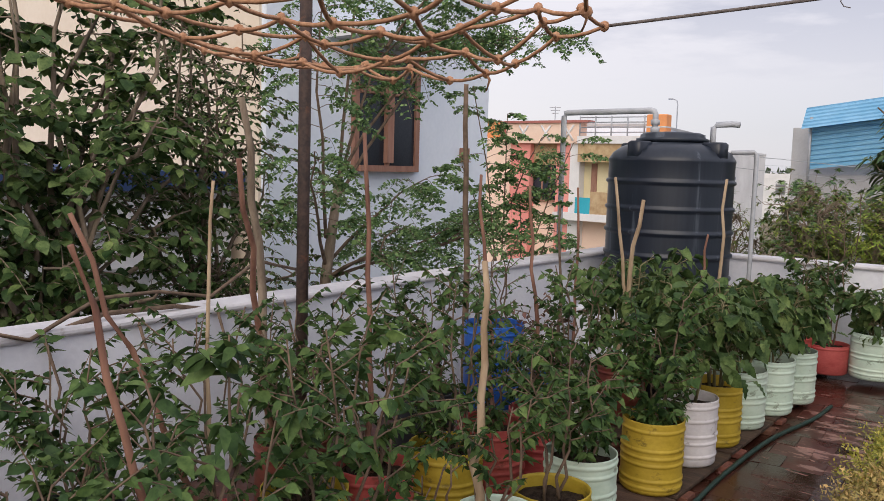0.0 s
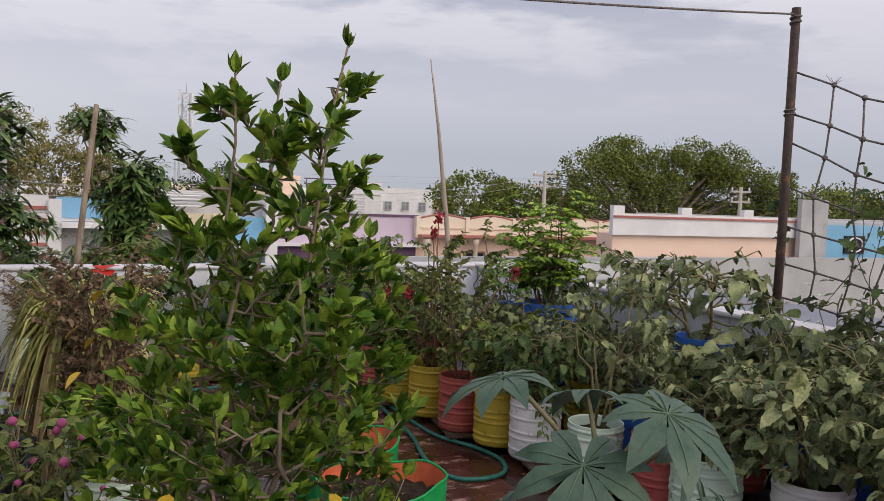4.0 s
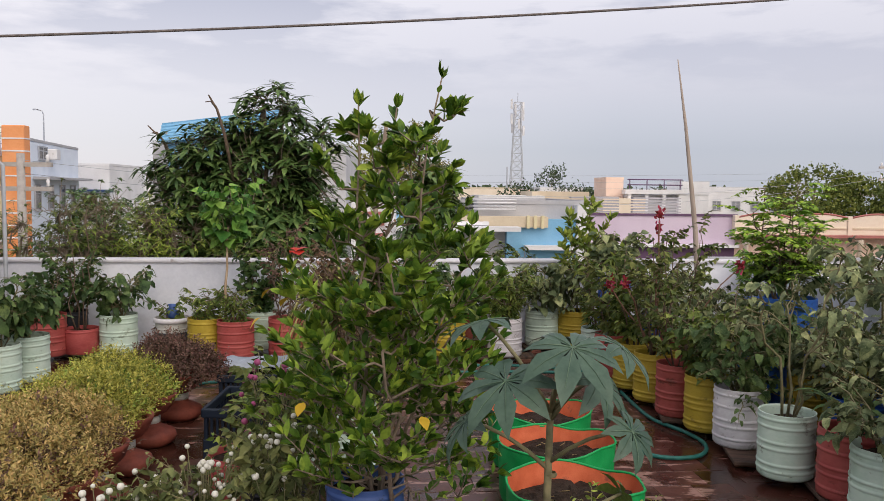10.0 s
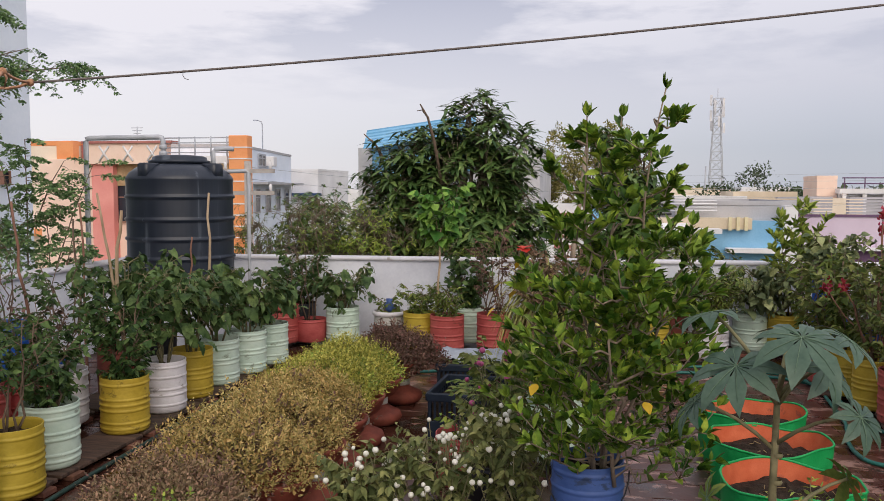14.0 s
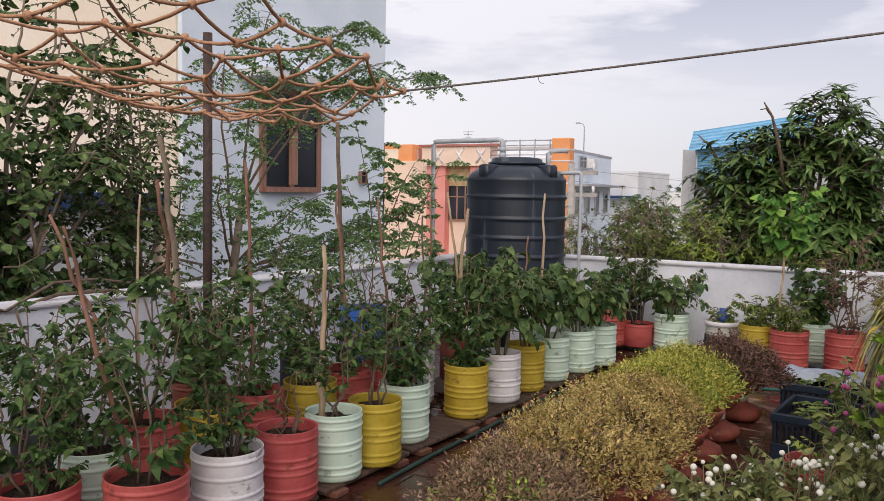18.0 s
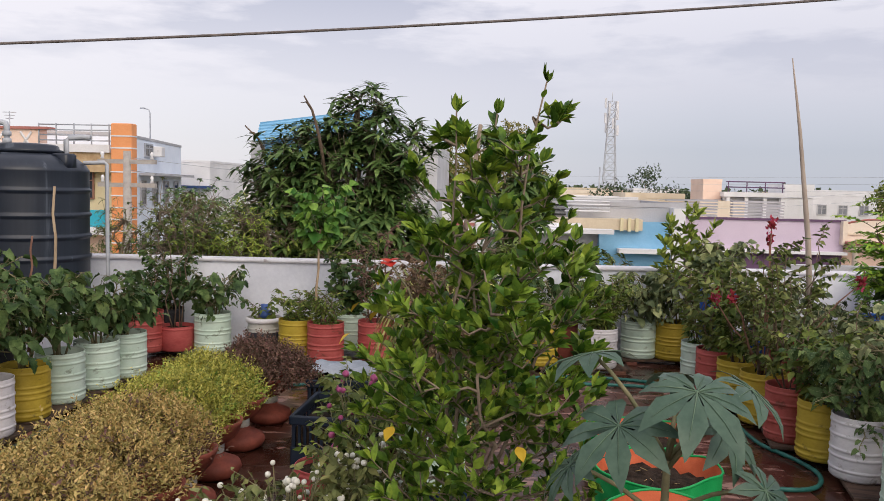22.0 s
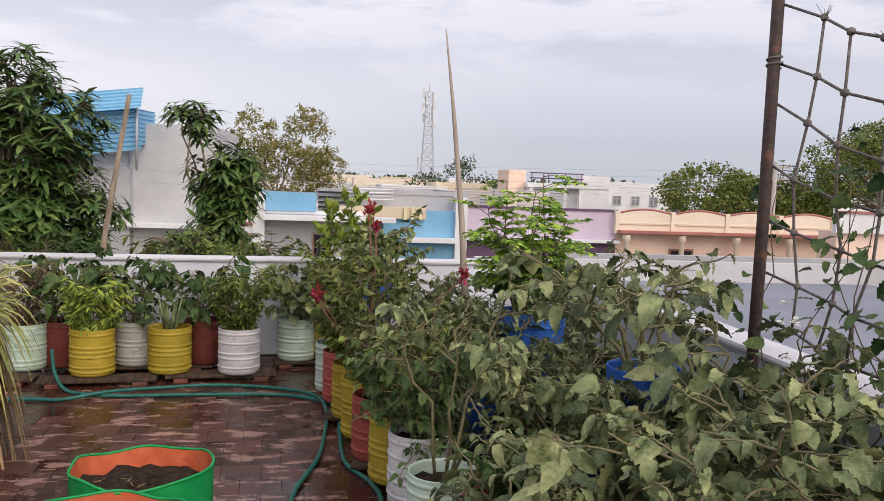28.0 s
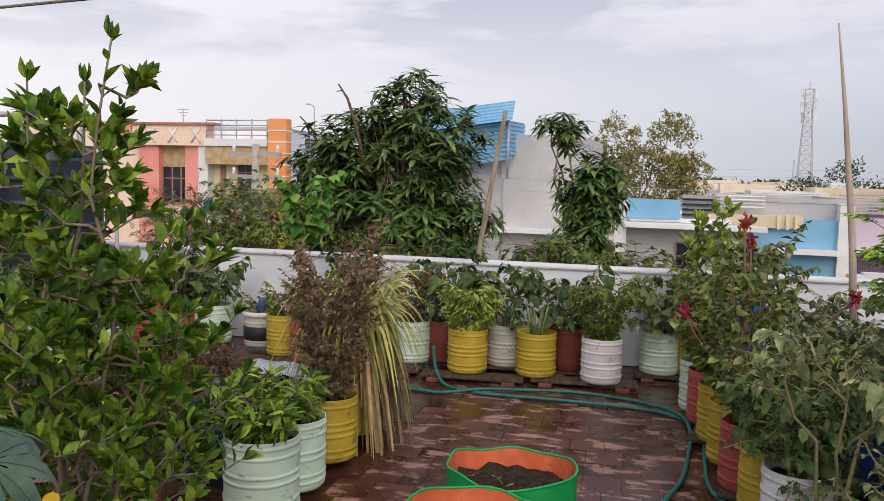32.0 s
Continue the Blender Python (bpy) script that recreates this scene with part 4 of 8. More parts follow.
potted(2.325, 6.70, "white", "dense small-leaved bush", bushy(61, 0.44, 0.34, L_MID, stems=11, branches=12, per=11, size=0.08, leaf=LANCE, low=0.06), r=0.158, style=2)
potted(2.74, 7.18, "mint", "dark dusty bush", aubergine(62, 0.48, 0.34, L_DUSTY, stems=6, nodes=8, leaves=7, size=0.09, low=0.12, big=0.3), style=0)
potted(3.04, 7.15, "yellow", "tall dusty leafy bush", aubergine(63, 0.52, 0.32, L_DUSTY, stems=6, nodes=8, leaves=7, size=0.09, low=0.12, big=0.3), style=1)
potted(2.02, 7.05, "brown", "dark bush", aubergine(64, 0.52, 0.38, L_WEST, stems=6, nodes=8, leaves=7, size=0.09, low=0.12, big=0.3), style=3)
potted(1.52, 6.98, "grey", "grey-green leafy bush", aubergine(65, 0.54, 0.40, L_WEST, stems=6, nodes=8, leaves=7, size=0.09, low=0.12, big=0.3), style=0)
potted(1.00, 6.95, "brown", "bronze leafy bush", aubergine(66, 0.52, 0.36, L_WEST, stems=6, nodes=8, leaves=7, size=0.09, low=0.12, big=0.3), style=3)
potted(0.10, 7.05, "mint", "dark leafy bush behind the red drums", bushy(67, 0.55, 0.34, L_DARK, stems=6, branches=8, per=8, size=0.09, leaf=BROAD), style=0)
potted(-1.62, 7.0, "black", "dark spreading shrub", bushy(68, 0.55, 0.40, L_DARK, stems=6, branches=8, per=10, size=0.068), style=3)
# east row
potted(3.05, 6.17, "mint", "tall bush with hanging green leaves", bushy(71, 0.70, 0.30, L_MID, stems=5, branches=8, per=8, size=0.10, leaf=LANCE), r=0.15, style=0)
potted(3.10, 5.89, "red", "crimson-flowered bush with hanging leaves", bushy(72, 0.65, 0.34, L_RUSSET, stems=5, branches=9, per=8, size=0.09) , r=0.150, style=2)
potted(3.16, 5.52, "yellow", "leafy flowering bush", bushy(73, 0.60, 0.32, L_MID, stems=5, branches=8, per=8, size=0.085), r=0.150, style=1)
potted(3.21, 5.14, "yellow", "tall red-stemmed shrub", bushy(74, 0.90, 0.34, L_RUSSET, stems=5, branches=10, per=10, size=0.065), r=0.150, style=1)
potted(3.256, 4.763, "red", "tall shrub with crimson flowers", bushy(75, 0.95, 0.36, L_RUSSET, stems=5, branches=10, per=10, size=0.061), r=0.150, style=2)
potted(3.33, 4.42, "yellow", "dense dusty shrub", bushy(76, 0.55, 0.34, L_MID, stems=5, branches=8, per=8, size=0.08), r=0.148, style=1)
potted(3.40, 4.11, "white", "dense dusty aubergine bush", aubergine(77, 0.46, 0.40, L_WEST, stems=8, nodes=10, leaves=10, size=0.066, low=0.02, veins=True), r=0.150, style=2)
potted(3.43, 3.58, "mint", "tall bare-legged aubergine plant", aubergine(78, 0.86, 0.34, stems=4, nodes=9, leaves=7, size=0.062, low=0.45, veins=True), r=0.145, style=0)
potted(3.60, 3.27, "red", "spider lily with long dark strap leaves", None, r=0.150, style=2)
potted(3.62, 2.98, "mint", "aubergine bush with dusty leaves", aubergine(80, 0.30, 0.34, stems=6, nodes=8, leaves=8, size=0.070, low=0.1, veins=True), r=0.165, style=0)
potted(3.80, 2.55, "white", "aubergine bush with large dusty leaves", aubergine(81, 0.50, 0.44, stems=7, nodes=9, leaves=8, size=0.082, low=0.10, r=0.010, big=0.28, veins=True), r=0.165, style=2)
potted(3.85, 2.05, "red", "aubergine bush with large dusty leaves", aubergine(82, 0.46, 0.44, stems=7, nodes=9, leaves=8, size=0.085, low=0.10, r=0.010, big=0.28, veins=True), r=0.165, style=2)
EAST2 = [(3.78, 6.9, 0.50), (3.75, 6.2, 0.40), (3.8, 5.5, 0.40), (3.9, 4.95, 0.42), (4.0, 4.4, 0.34), (3.98, 3.86, 0.44), (4.18, 3.36, 0.50), (4.25, 2.75, 0.46), (4.4, 2.2, 0.44), (4.5, 4.7, 0.26), (4.55, 4.0, 0.34), (4.6, 3.2, 0.40), (4.35, 1.6, 0.46), (4.4, 5.5, 0.26), (4.5, 6.3, 0.26)]
for k, (x, y, h) in enumerate(EAST2):
    potted(x, y, ("blue", "red", "mint", "blue", "yellow")[k % 5], "tangled aubergine bush with dusty leaves",
           aubergine(90 + k, h, 0.46, stems=7, nodes=9, leaves=8, size=0.080 if y < 4.2 else 0.068, low=0.08, r=0.008, big=0.25, veins=y < 4.2), r=0.17, style=(3, 2, 0, 3, 1)[k % 5])
for k, (x, y, h) in enumerate([(4.52, 4.42, 0.78), (4.62, 2.75, 0.80), (4.15, 2.45, 0.70), (4.62, 5.15, 0.80), (4.45, 3.12, 0.74)]):
    potted(x, y, ("blue", "black")[k % 2], "tall leggy aubergine with few leaves", aubergine(120 + k, h, 0.46, stems=4, nodes=6, leaves=5, size=0.085, low=0.5, r=0.009, big=0.3, veins=True), r=0.15, style=3)

# ---- tank in the north-west corner ----
TX, TY, TR = -2.645, 6.495, 0.495
tank = thing("water_tank", "black ribbed plastic water tank with paler upright streaks", "water tank", (TX, TY, 0))
pr = [(0, 0.44), (TR * 0.99, 0.44), (TR * 1.01, 0.47)]
for zz in (0.70, 0.885, 1.067, 1.25, 1.46):
    pr += [(TR, zz - 0.034), (TR, zz - 0.022), (TR + 0.016, zz - 0.010), (TR + 0.016, zz + 0.008), (TR, zz + 0.018), (TR, zz + 0.030)]
pr += [(TR, 1.60), (TR + 0.004, 1.618), (TR + 0.004, 1.632), (TR * 0.985, 1.65), (TR * 0.93, 1.69), (TR * 0.80, 1.735), (TR * 0.62, 1.765), (TR * 0.52, 1.77), (TR * 0.52, 1.78)]
body = part("body", Geo().lathe(pr, 64), TANK_MAT, tank)
part("lid", Geo().lathe([(TR * 0.50, 1.775), (TR * 0.58, 1.78), (TR * 0.58, 1.80), (TR * 0.52, 1.81), (TR * 0.51, 1.835), (TR * 0.44, 1.85), (TR * 0.2, 1.858), (0, 1.86)], 40), TANK_MAT, tank)
for k in range(4):
    a = -105 + 90 * k
    lug = Geo().box(-0.13, 0.05, -0.065, 0.065, 1.62, 1.772, 0.016)
    part("lug", lug, TANK_MAT, tank, at=pose(math.cos(radians(a)) * TR * 0.88, math.sin(radians(a)) * TR * 0.88, 0, 0, 0, a))
part("plinth", Geo().box(-0.53, 0.56, -0.55, 0.55, 0.0, 0.44, 0.01), LIME, tank, smooth=False)
pipe = thing("water_pipe", "grey plastic pipe rising beside the tank and over its lid", "pipe", (0, 0, 0))
part("riser", Geo().tube([(-3.66, 6.52, -3.4), (-3.66, 6.52, 2.0), (-3.645, 6.518, 2.025), (-3.62, 6.515, 2.03), (-2.79, 6.38, 2.025), (-2.76, 6.375, 2.018), (-2.745, 6.37, 1.99), (-2.745, 6.37, 1.75)], 0.025, 8), PVC, pipe)
for z in (1.80, 1.87, 1.93):
    part("collar", Geo().lathe([(0.026, -0.022), (0.036, -0.018), (0.036, 0.018), (0.026, 0.022)], 12), PVC, pipe, at=(-2.745, 6.37, z))
part("outlet_pipe", Geo().tube([(-2.36, 6.62, 1.70), (-2.36, 6.62, 1.90), (-2.34, 6.625, 1.92), (-2.22, 6.64, 1.925), (-2.16, 6.65, 1.92)], 0.024, 8), PVC, pipe)
part("vent_pipe", Geo().tube([(-2.20, 6.60, 1.70), (-2.05, 6.68, 1.71), (-2.03, 6.69, 1.69), (-2.03, 6.69, 0.9), (-2.03, 6.69, 0.10)], 0.018, 8), PVC, pipe)

# ---- neighbouring buildings ----


def window(th, x, y, z, w, h, facing="y", frame_m=WOOD_FRAME, panes=2, glass=DARK_GLASS, d=0.06):
    """A framed window proud of a facade; facing y: on a wall seen from -y; x: on a wall seen from +x."""
    wd = part("window", Geo().box(-w / 2, w / 2, -0.03, 0.0, 0, h), glass, th, "dark window pane", smooth=False)
    wd.matrix_basis = pose(x, y - 0.01, z) if facing == "y" else pose(x + 0.01, y, z, 0, 0, 90)
    fr = Geo()
    t = min(0.07, w * 0.09)
    fr.box(-w / 2 - t, -w / 2, -d, 0, -t, h + t).box(w / 2, w / 2 + t, -d, 0, -t, h + t).box(-w / 2, w / 2, -d, 0, h, h + t).box(-w / 2, w / 2, -d - 0.04, 0, -t, 0)
    for k in range(1, panes):
        xx = -w / 2 + w * k / panes
        fr.box(xx - t / 2, xx + t / 2, -d + 0.01, -0.031, 0, h)
    fr.box(-w / 2, w / 2, -d + 0.012, -0.031, h * 0.66, h * 0.66 + t * 0.7)
    part("window_frame", fr, frame_m, wd, smooth=False)


def house(label, x0, x1, y0, y1, top, wall, parapet=0.6, trim=None, group="town houses", base=-3.6):
    """A flat-roofed house with its parapet."""
    th = thing("house", label, "house", (0, 0, 0), group)
    part("wall", Geo().box(x0, x1, y0, y1, base, top, 0.02), wall, th, smooth=False)
    if parapet:
        pg = Geo()
        t = 0.15
        pg.box(x0 - 0.02, x1 + 0.02, y0 - 0.02, y0 + t, top, top + parapet).box(x0 - 0.02, x1 + 0.02, y1 - t, y1 + 0.02, top, top + parapet)
        pg.box(x0 - 0.02, x0 + t, y0 + t, y1 - t, top, top + parapet).box(x1 - t, x1 + 0.02, y0 + t, y1 - t, top, top + parapet)
        part("parapet", pg, trim or wall, th, smooth=False)
    return th


# pale blue house to the west with a wooden window
lb = house("tall pale blue-white plastered house with a brown wooden window", -12.0, -6.4, 5.45, 9.34, 4.4, W_BLUEWHITE, 0.25, W_WHITE)
part("south_wall", Geo().box(-12.0, -6.45, 5.42, 5.45, -3.6, 4.3), W_CREAM, lb, "cream plastered side wall", smooth=False)
window(lb, -6.4, 7.22, 1.52, 0.98, 1.2, "x", panes=2)
part("window_mullion", Geo().box(-6.40, -6.30, 7.17, 7.28, 1.55, 2.70), WOOD_FRAME, lb, smooth=False)
part("window_transom", Geo().box(-6.40, -6.31, 6.76, 7.68, 2.32, 2.40), WOOD_FRAME, lb, smooth=False)
part("sunshade", Geo().box(-6.4, -5.95, 6.3, 7.8, 2.85, 2.95), W_WHITE, lb, smooth=False)
window(lb, -6.4, 8.75, 1.6, 0.12, 0.16, "x", panes=1)
# low white house behind the west trees
lw = house("low white house with a navy roof beam", -14, -6.7, -3.0, 5.3, 1.24, W_WHITE, 0)
part("roof_beam", Geo().box(-14.1, -6.6, -3.1, 5.38, 1.24, 1.42), W_NAVY, lw, smooth=False)
for k in range(4):
    part("board", Geo().box(-6.7, -6.64, -2.8, 5.2, -0.2 + 0.36 * k, -0.17 + 0.36 * k), W_GREY, lw, smooth=False)

# pink two-storey house, north-west
ph = house("two-storey peach and pink house with a balcony", -22.5, -14.1, 31.0, 33, 2.55, W_PEACH, 0, base=-3.9)
ph.location.z = 0.3
part("pink_column", Geo().box(-19.75, -18.75, 30.6, 31, -3.6, 2.3), W_PINK, ph, smooth=False)
part("pink_column", Geo().box(-17.45, -16.75, 30.6, 31, -3.6, 2.3), W_PINK, ph, smooth=False)
part("fascia", Geo().box(-19.9, -16.3, 30.4, 31, 2.3, 3.15), W_PEACH, ph, "peach fascia with raised crosses", smooth=False)
part("cornice", Geo().box(-20.0, -15.9, 30.3, 31, 3.15, 3.25), W_MAROON, ph, smooth=False)
for k in range(3):
    cx = -19.0 + 1.1 * k
    cr = Geo().tube([(cx - 0.22, 30.38, 2.42), (cx + 0.22, 30.38, 3.05)], 0.05, 4).tube([(cx + 0.22, 30.38, 2.42), (cx - 0.22, 30.38, 3.05)], 0.05, 4)
    part("cross_ornament", cr, W_WHITE, ph)
window(ph, -18.1, 31.0, -0.1, 1.3, 1.5, "y", panes=3)
part("blind", Geo().box(-18.75, -17.45, 30.9, 31.0, 1.4, 2.3), W_STONE, ph, smooth=False)
part("white_pier", Geo().box(-16.75, -16.3, 30.5, 31, -3.6, 2.6), W_WHITE, ph, smooth=False)
part("balcony_back", Geo().box(-16.3, -13.55, 30.96, 31.0, -0.55, 1.9), W_YELLOWISH, ph, smooth=False)
part("balcony_lintel", Geo().box(-16.3, -13.4, 30.3, 30.95, 1.55, 2.3), W_STONE, ph, smooth=False)
part("balcony_slab", Geo().box(-17.2, -13.0, 30.0, 31.0, -0.85, -0.55), W_WHITE, ph, smooth=False)
part("balcony_panel", Geo().box(-16.2, -13.5, 30.05, 30.15, -0.55, 0.1), W_TURQ, ph, smooth=False)
part("balcony_panel", Geo().box(-15.5, -14.3, 30.02, 30.16, -0.55, 0.35), W_STONE, ph, smooth=False)
part("roof_band", Geo().box(-16.3, -13.4, 30.2, 31, 2.3, 2.6), W_WHITE, ph, smooth=False)
window(ph, -14.75, 30.94, 0.55, 0.65, 1.0, "y", panes=2)
part("balcony_door", Geo().box(-15.95, -15.7, 30.9, 30.95, -0.5, 1.5), WOOD_FRAME, ph, smooth=False)
oc = part("orange_pillar", Geo().box(-13.2, -12.4, 29.9, 30.4, -3.9, 3.40, 0.03), W_ORANGE, ph, "orange banded pillar", smooth=False)
for k in range(11):
    part("groove", Geo().box(-13.21, -12.39, 29.88, 30.41, -1.6 + 0.45 * k, -1.55 + 0.45 * k), W_WHITE, oc, smooth=False)
for k in range(4):
    part("roof_rail", Geo().tube([(-16.3, 30.4, 2.75 + 0.2 * k), (-13.4, 30.4, 2.75 + 0.2 * k)], 0.025, 5), STEEL, ph)
for k in range(5):
    part("rail_post", Geo().tube([(-16.3 + 0.7 * k, 30.4, 2.6), (-16.3 + 0.7 * k, 30.4, 3.4)], 0.03, 5), STEEL, ph)
po = house("orange and cream house beside the pink one", -27.0, -21.2, 31.5, 40, 3.45, W_CREAM, 0.2, W_ORANGE)
window(po, -22.3, 31.5, 0.3, 0.8, 1.3, "y", W_ORANGE, 2)
part("orange_corner", Geo().box(-21.8, -21.0, 31.2, 31.6, -3.6, 3.6), W_ORANGE, po, smooth=False)
part("orange_band", Geo().box(-27, -21.2, 31.2, 31.5, -0.5, -0.2), W_ORANGE, po, smooth=False)
part("maroon_wall", Geo().box(-21.15, -20.0, 32.0, 32.4, -3.6, 3.2), W_MAROON, ph, smooth=False)
# pale blue house with an air conditioner, behind the orange pillar
sb = house("pale blue-white house with dark windows and rooftop dish", 0, 11.0, 0, 5.0, 3.43, W_BLUEWHITE, 0.12, W_GREY)
sb.matrix_basis = pose(-14.26, 33.2, 0, 0, 0, 99.3)
window(sb, 4.0, 0, 2.72, 1.3, 0.5, "y", STEEL, 2)
part("air_conditioner", Geo().box(4.7, 5.4, -0.45, 0, 2.72, 3.2, 0.03), W_WHITE, sb, "white air conditioner box", smooth=False)
part("sunshade", Geo().box(2.4, 11.1, -0.7, 0, 1.80, 1.92), W_GREY, sb, smooth=False)
for k in range(4):
    window(sb, 3.0 + 2.2 * k, 0, 0.5, 0.8, 1.0, "y", W_GREY, 1)
for k in range(4):
    window(sb, 3.0 + 2.2 * k, 0, -2.2, 0.8, 1.3, "y", W_GREY, 1)
dish = part("dish", Geo().lathe([(0, 0), (0.3, 0.03), (0.55, 0.12), (0.6, 0.17), (0.55, 0.15), (0, 0.03)], 16), W_WHITE, sb, "white rooftop dish", at=pose(7.6, 1.5, 3.5, 25, 0, 0))
sd = house("white house farther along the street", -16.8, -15.1, 46, 52, 2.68, W_WHITE, 0.12)
part("sunshade", Geo().box(-16.9, -14.9, 45.4, 46, 1.2, 1.35), W_NAVY, sd, smooth=False)

# grey-white house with a blue corrugated sheet roof
gh = house("grey-white rendered house behind the mango trees", -8.0, -0.85, 30.5, 38, 3.2, W_PALEGREY, 0.0)
part("side_wall", Geo().box(-7.6, -3.7, 30.0, 30.5, -3.6, 1.6), W_GREY, gh, smooth=False)
part("ledge", Geo().box(-8.0, -0.9, 29.8, 30.5, -0.4, -0.25), W_WHITE, gh, smooth=False)
part("drain_pipe", Geo().tube([(-3.75, 30.4, -3.6), (-3.75, 30.4, 3.0)], 0.06, 6), W_GREY, gh)
sr = thing("sheet_roof", "sky-blue corrugated metal sheet shed on the roof", "shed roof", (0.32, 0, 0.06))


def sheet(p0, along, down, n, rib=0.05):
    """Corrugated sheet: ribs run along; n of them down the slope."""
    gg = Geo()
    p0, along, down = (np.asarray(v, float) for v in (p0, along, down))
    nrm = unit(np.cross(along, down))
    ts = np.linspace(0, 1, 6 * n + 1)
    prof = [p0 + t * down + nrm * (rib if (k % 6) in (1, 2) else 0.0) for k, t in enumerate(ts)]
    v = np.concatenate([prof, np.array(prof) + along])
    m = len(prof)
    return gg.add(v, [(k, k + 1, m + k + 1, m + k) for k in range(m - 1)])


part("roof_sheet", sheet((-7.7, 29.6, 3.75), (4.2, 0, 0.55), (0.1, -0.9, -0.75), 6), SHEET, sr, smooth=False)
part("wall_sheet", sheet((-7.5, 29.2, 3.1), (3.9, 0, 0.5), (0.1, 0.1, -1.4), 9), SHEET, sr, smooth=False)
part("side_sheet", sheet((-3.6, 29.2, 3.55), (0, 3.0, 0.1), (0.0, 0.0, -1.2), 8), SHEET, sr, smooth=False)
part("shed_post", Geo().tube([(-3.6, 29.1, 1.5), (-3.6, 29.1, 3.6)], 0.05, 5), STEEL, sr)
part("shed_post", Geo().tube([(-7.4, 29.1, 1.2), (-7.4, 29.1, 3.4)], 0.05, 5), STEEL, sr)

# blue and grey houses to the north
bh = house("low grey and sky-blue house with a stair and parapets", 0.9, 4.2, 27, 35, 0.15, W_GREY, 0.12, W_WHITE, base=-3.8)
bh.location.z = 0.2
part("blue_parapet", Geo().box(0.95, 2.7, 26.9, 27.05, 0.25, 0.85), W_BLUE, bh, smooth=False)
part("white_pier", Geo().box(0.75, 1.1, 26.7, 27.0, -3.6, 0.80), W_WHITE, bh, smooth=False)
part("louvre_wall", Geo().box(2.75, 3.75, 27.6, 27.8, 0.15, 1.0), W_GREY, bh, smooth=False)
for k in range(5):
    part("louvre", Geo().box(2.75, 3.75, 27.5, 27.6, 0.2 + 0.16 * k, 0.26 + 0.16 * k), BLACK_M, bh, smooth=False)
part("porch_slab", Geo().box(1.1, 5.2, 26.2, 27, -0.02, 0.12), W_WHITE, bh, smooth=False)
window(bh, 2.9, 27, -1.7, 0.5, 1.2, "y", WOOD_FRAME, 1)
st = part("stair_wall", Geo().box(-0.4, 0.75, 26.9, 27.3, -3.6, 0.9), W_WHITE, bh, smooth=False)
for k in range(9):
    part("stair_step", Geo().box(-0.1, 0.7, 26.82, 26.9, -2.4 + 0.36 * k, -2.3 + 0.36 * k), W_MAROON, st, smooth=False)
b2 = house("grey house with a sand-coloured fascia and sky-blue wall", 3.9, 7.8, 28, 36, 1.05, W_GREY, 0.15, W_GREY)
part("fascia", Geo().box(3.3, 6.3, 27.4, 28, 0.27, 0.64), W_SAND, b2, smooth=False)
for k in range(3):
    part("fin", Geo().box(5.55 + 0.25 * k, 5.65 + 0.25 * k, 27.3, 27.4, 0.24, 0.68), W_YELLOWISH, b2, smooth=False)
part("blue_wall", Geo().box(4.9, 7.4, 27.6, 28, -1.6, 0.55), W_BLUE, b2, smooth=False)
part("porch_slab", Geo().box(5.5, 7.3, 27.0, 27.6, -0.48, -0.34), W_WHITE, b2, smooth=False)
part("white_pier", Geo().box(7.3, 7.7, 27.4, 28, -3.6, 1.05), W_WHITE, b2, smooth=False)
for k in range(4):
    part("roof_rail", Geo().tube([(3.7, 27.5, 0.88 + 0.11 * k), (5.2, 27.5, 0.88 + 0.11 * k)], 0.03, 5), W_WHITE, b2)
lh = house("lilac house with a dark violet lower wall", 8.0, 13.4, 29, 37, -0.40, W_LILAC, 0)
part("lilac_wall", Geo().box(7.75, 13.45, 28.9, 29, -0.38, 0.67), W_LILAC, lh, smooth=False)
part("violet_wall", Geo().box(7.95, 13.45, 28.95, 29, -3.6, -0.38), W_VIOLET, lh, smooth=False)
part("ledge", Geo().box(7.9, 13.5, 28.6, 28.9, -0.46, -0.36), W_WHITE, lh, smooth=False)
part("maroon_line", Geo().box(7.9, 13.5, 28.85, 28.9, 0.67, 0.75), W_VIOLET, lh, smooth=False)
for j in range(2):
    for k in range(7):
        part("vent_slat", Geo().box(8.2 + 2.6 * j, 10.2 + 2.6 * j, 33, 33.4, 0.55 + 0.115 * k, 0.61 + 0.115 * k), W_GREY, lh, smooth=False)
window(lh, 9.2, 29.0, -2.3, 0.7, 1.1, "y", W_WHITE, 2)
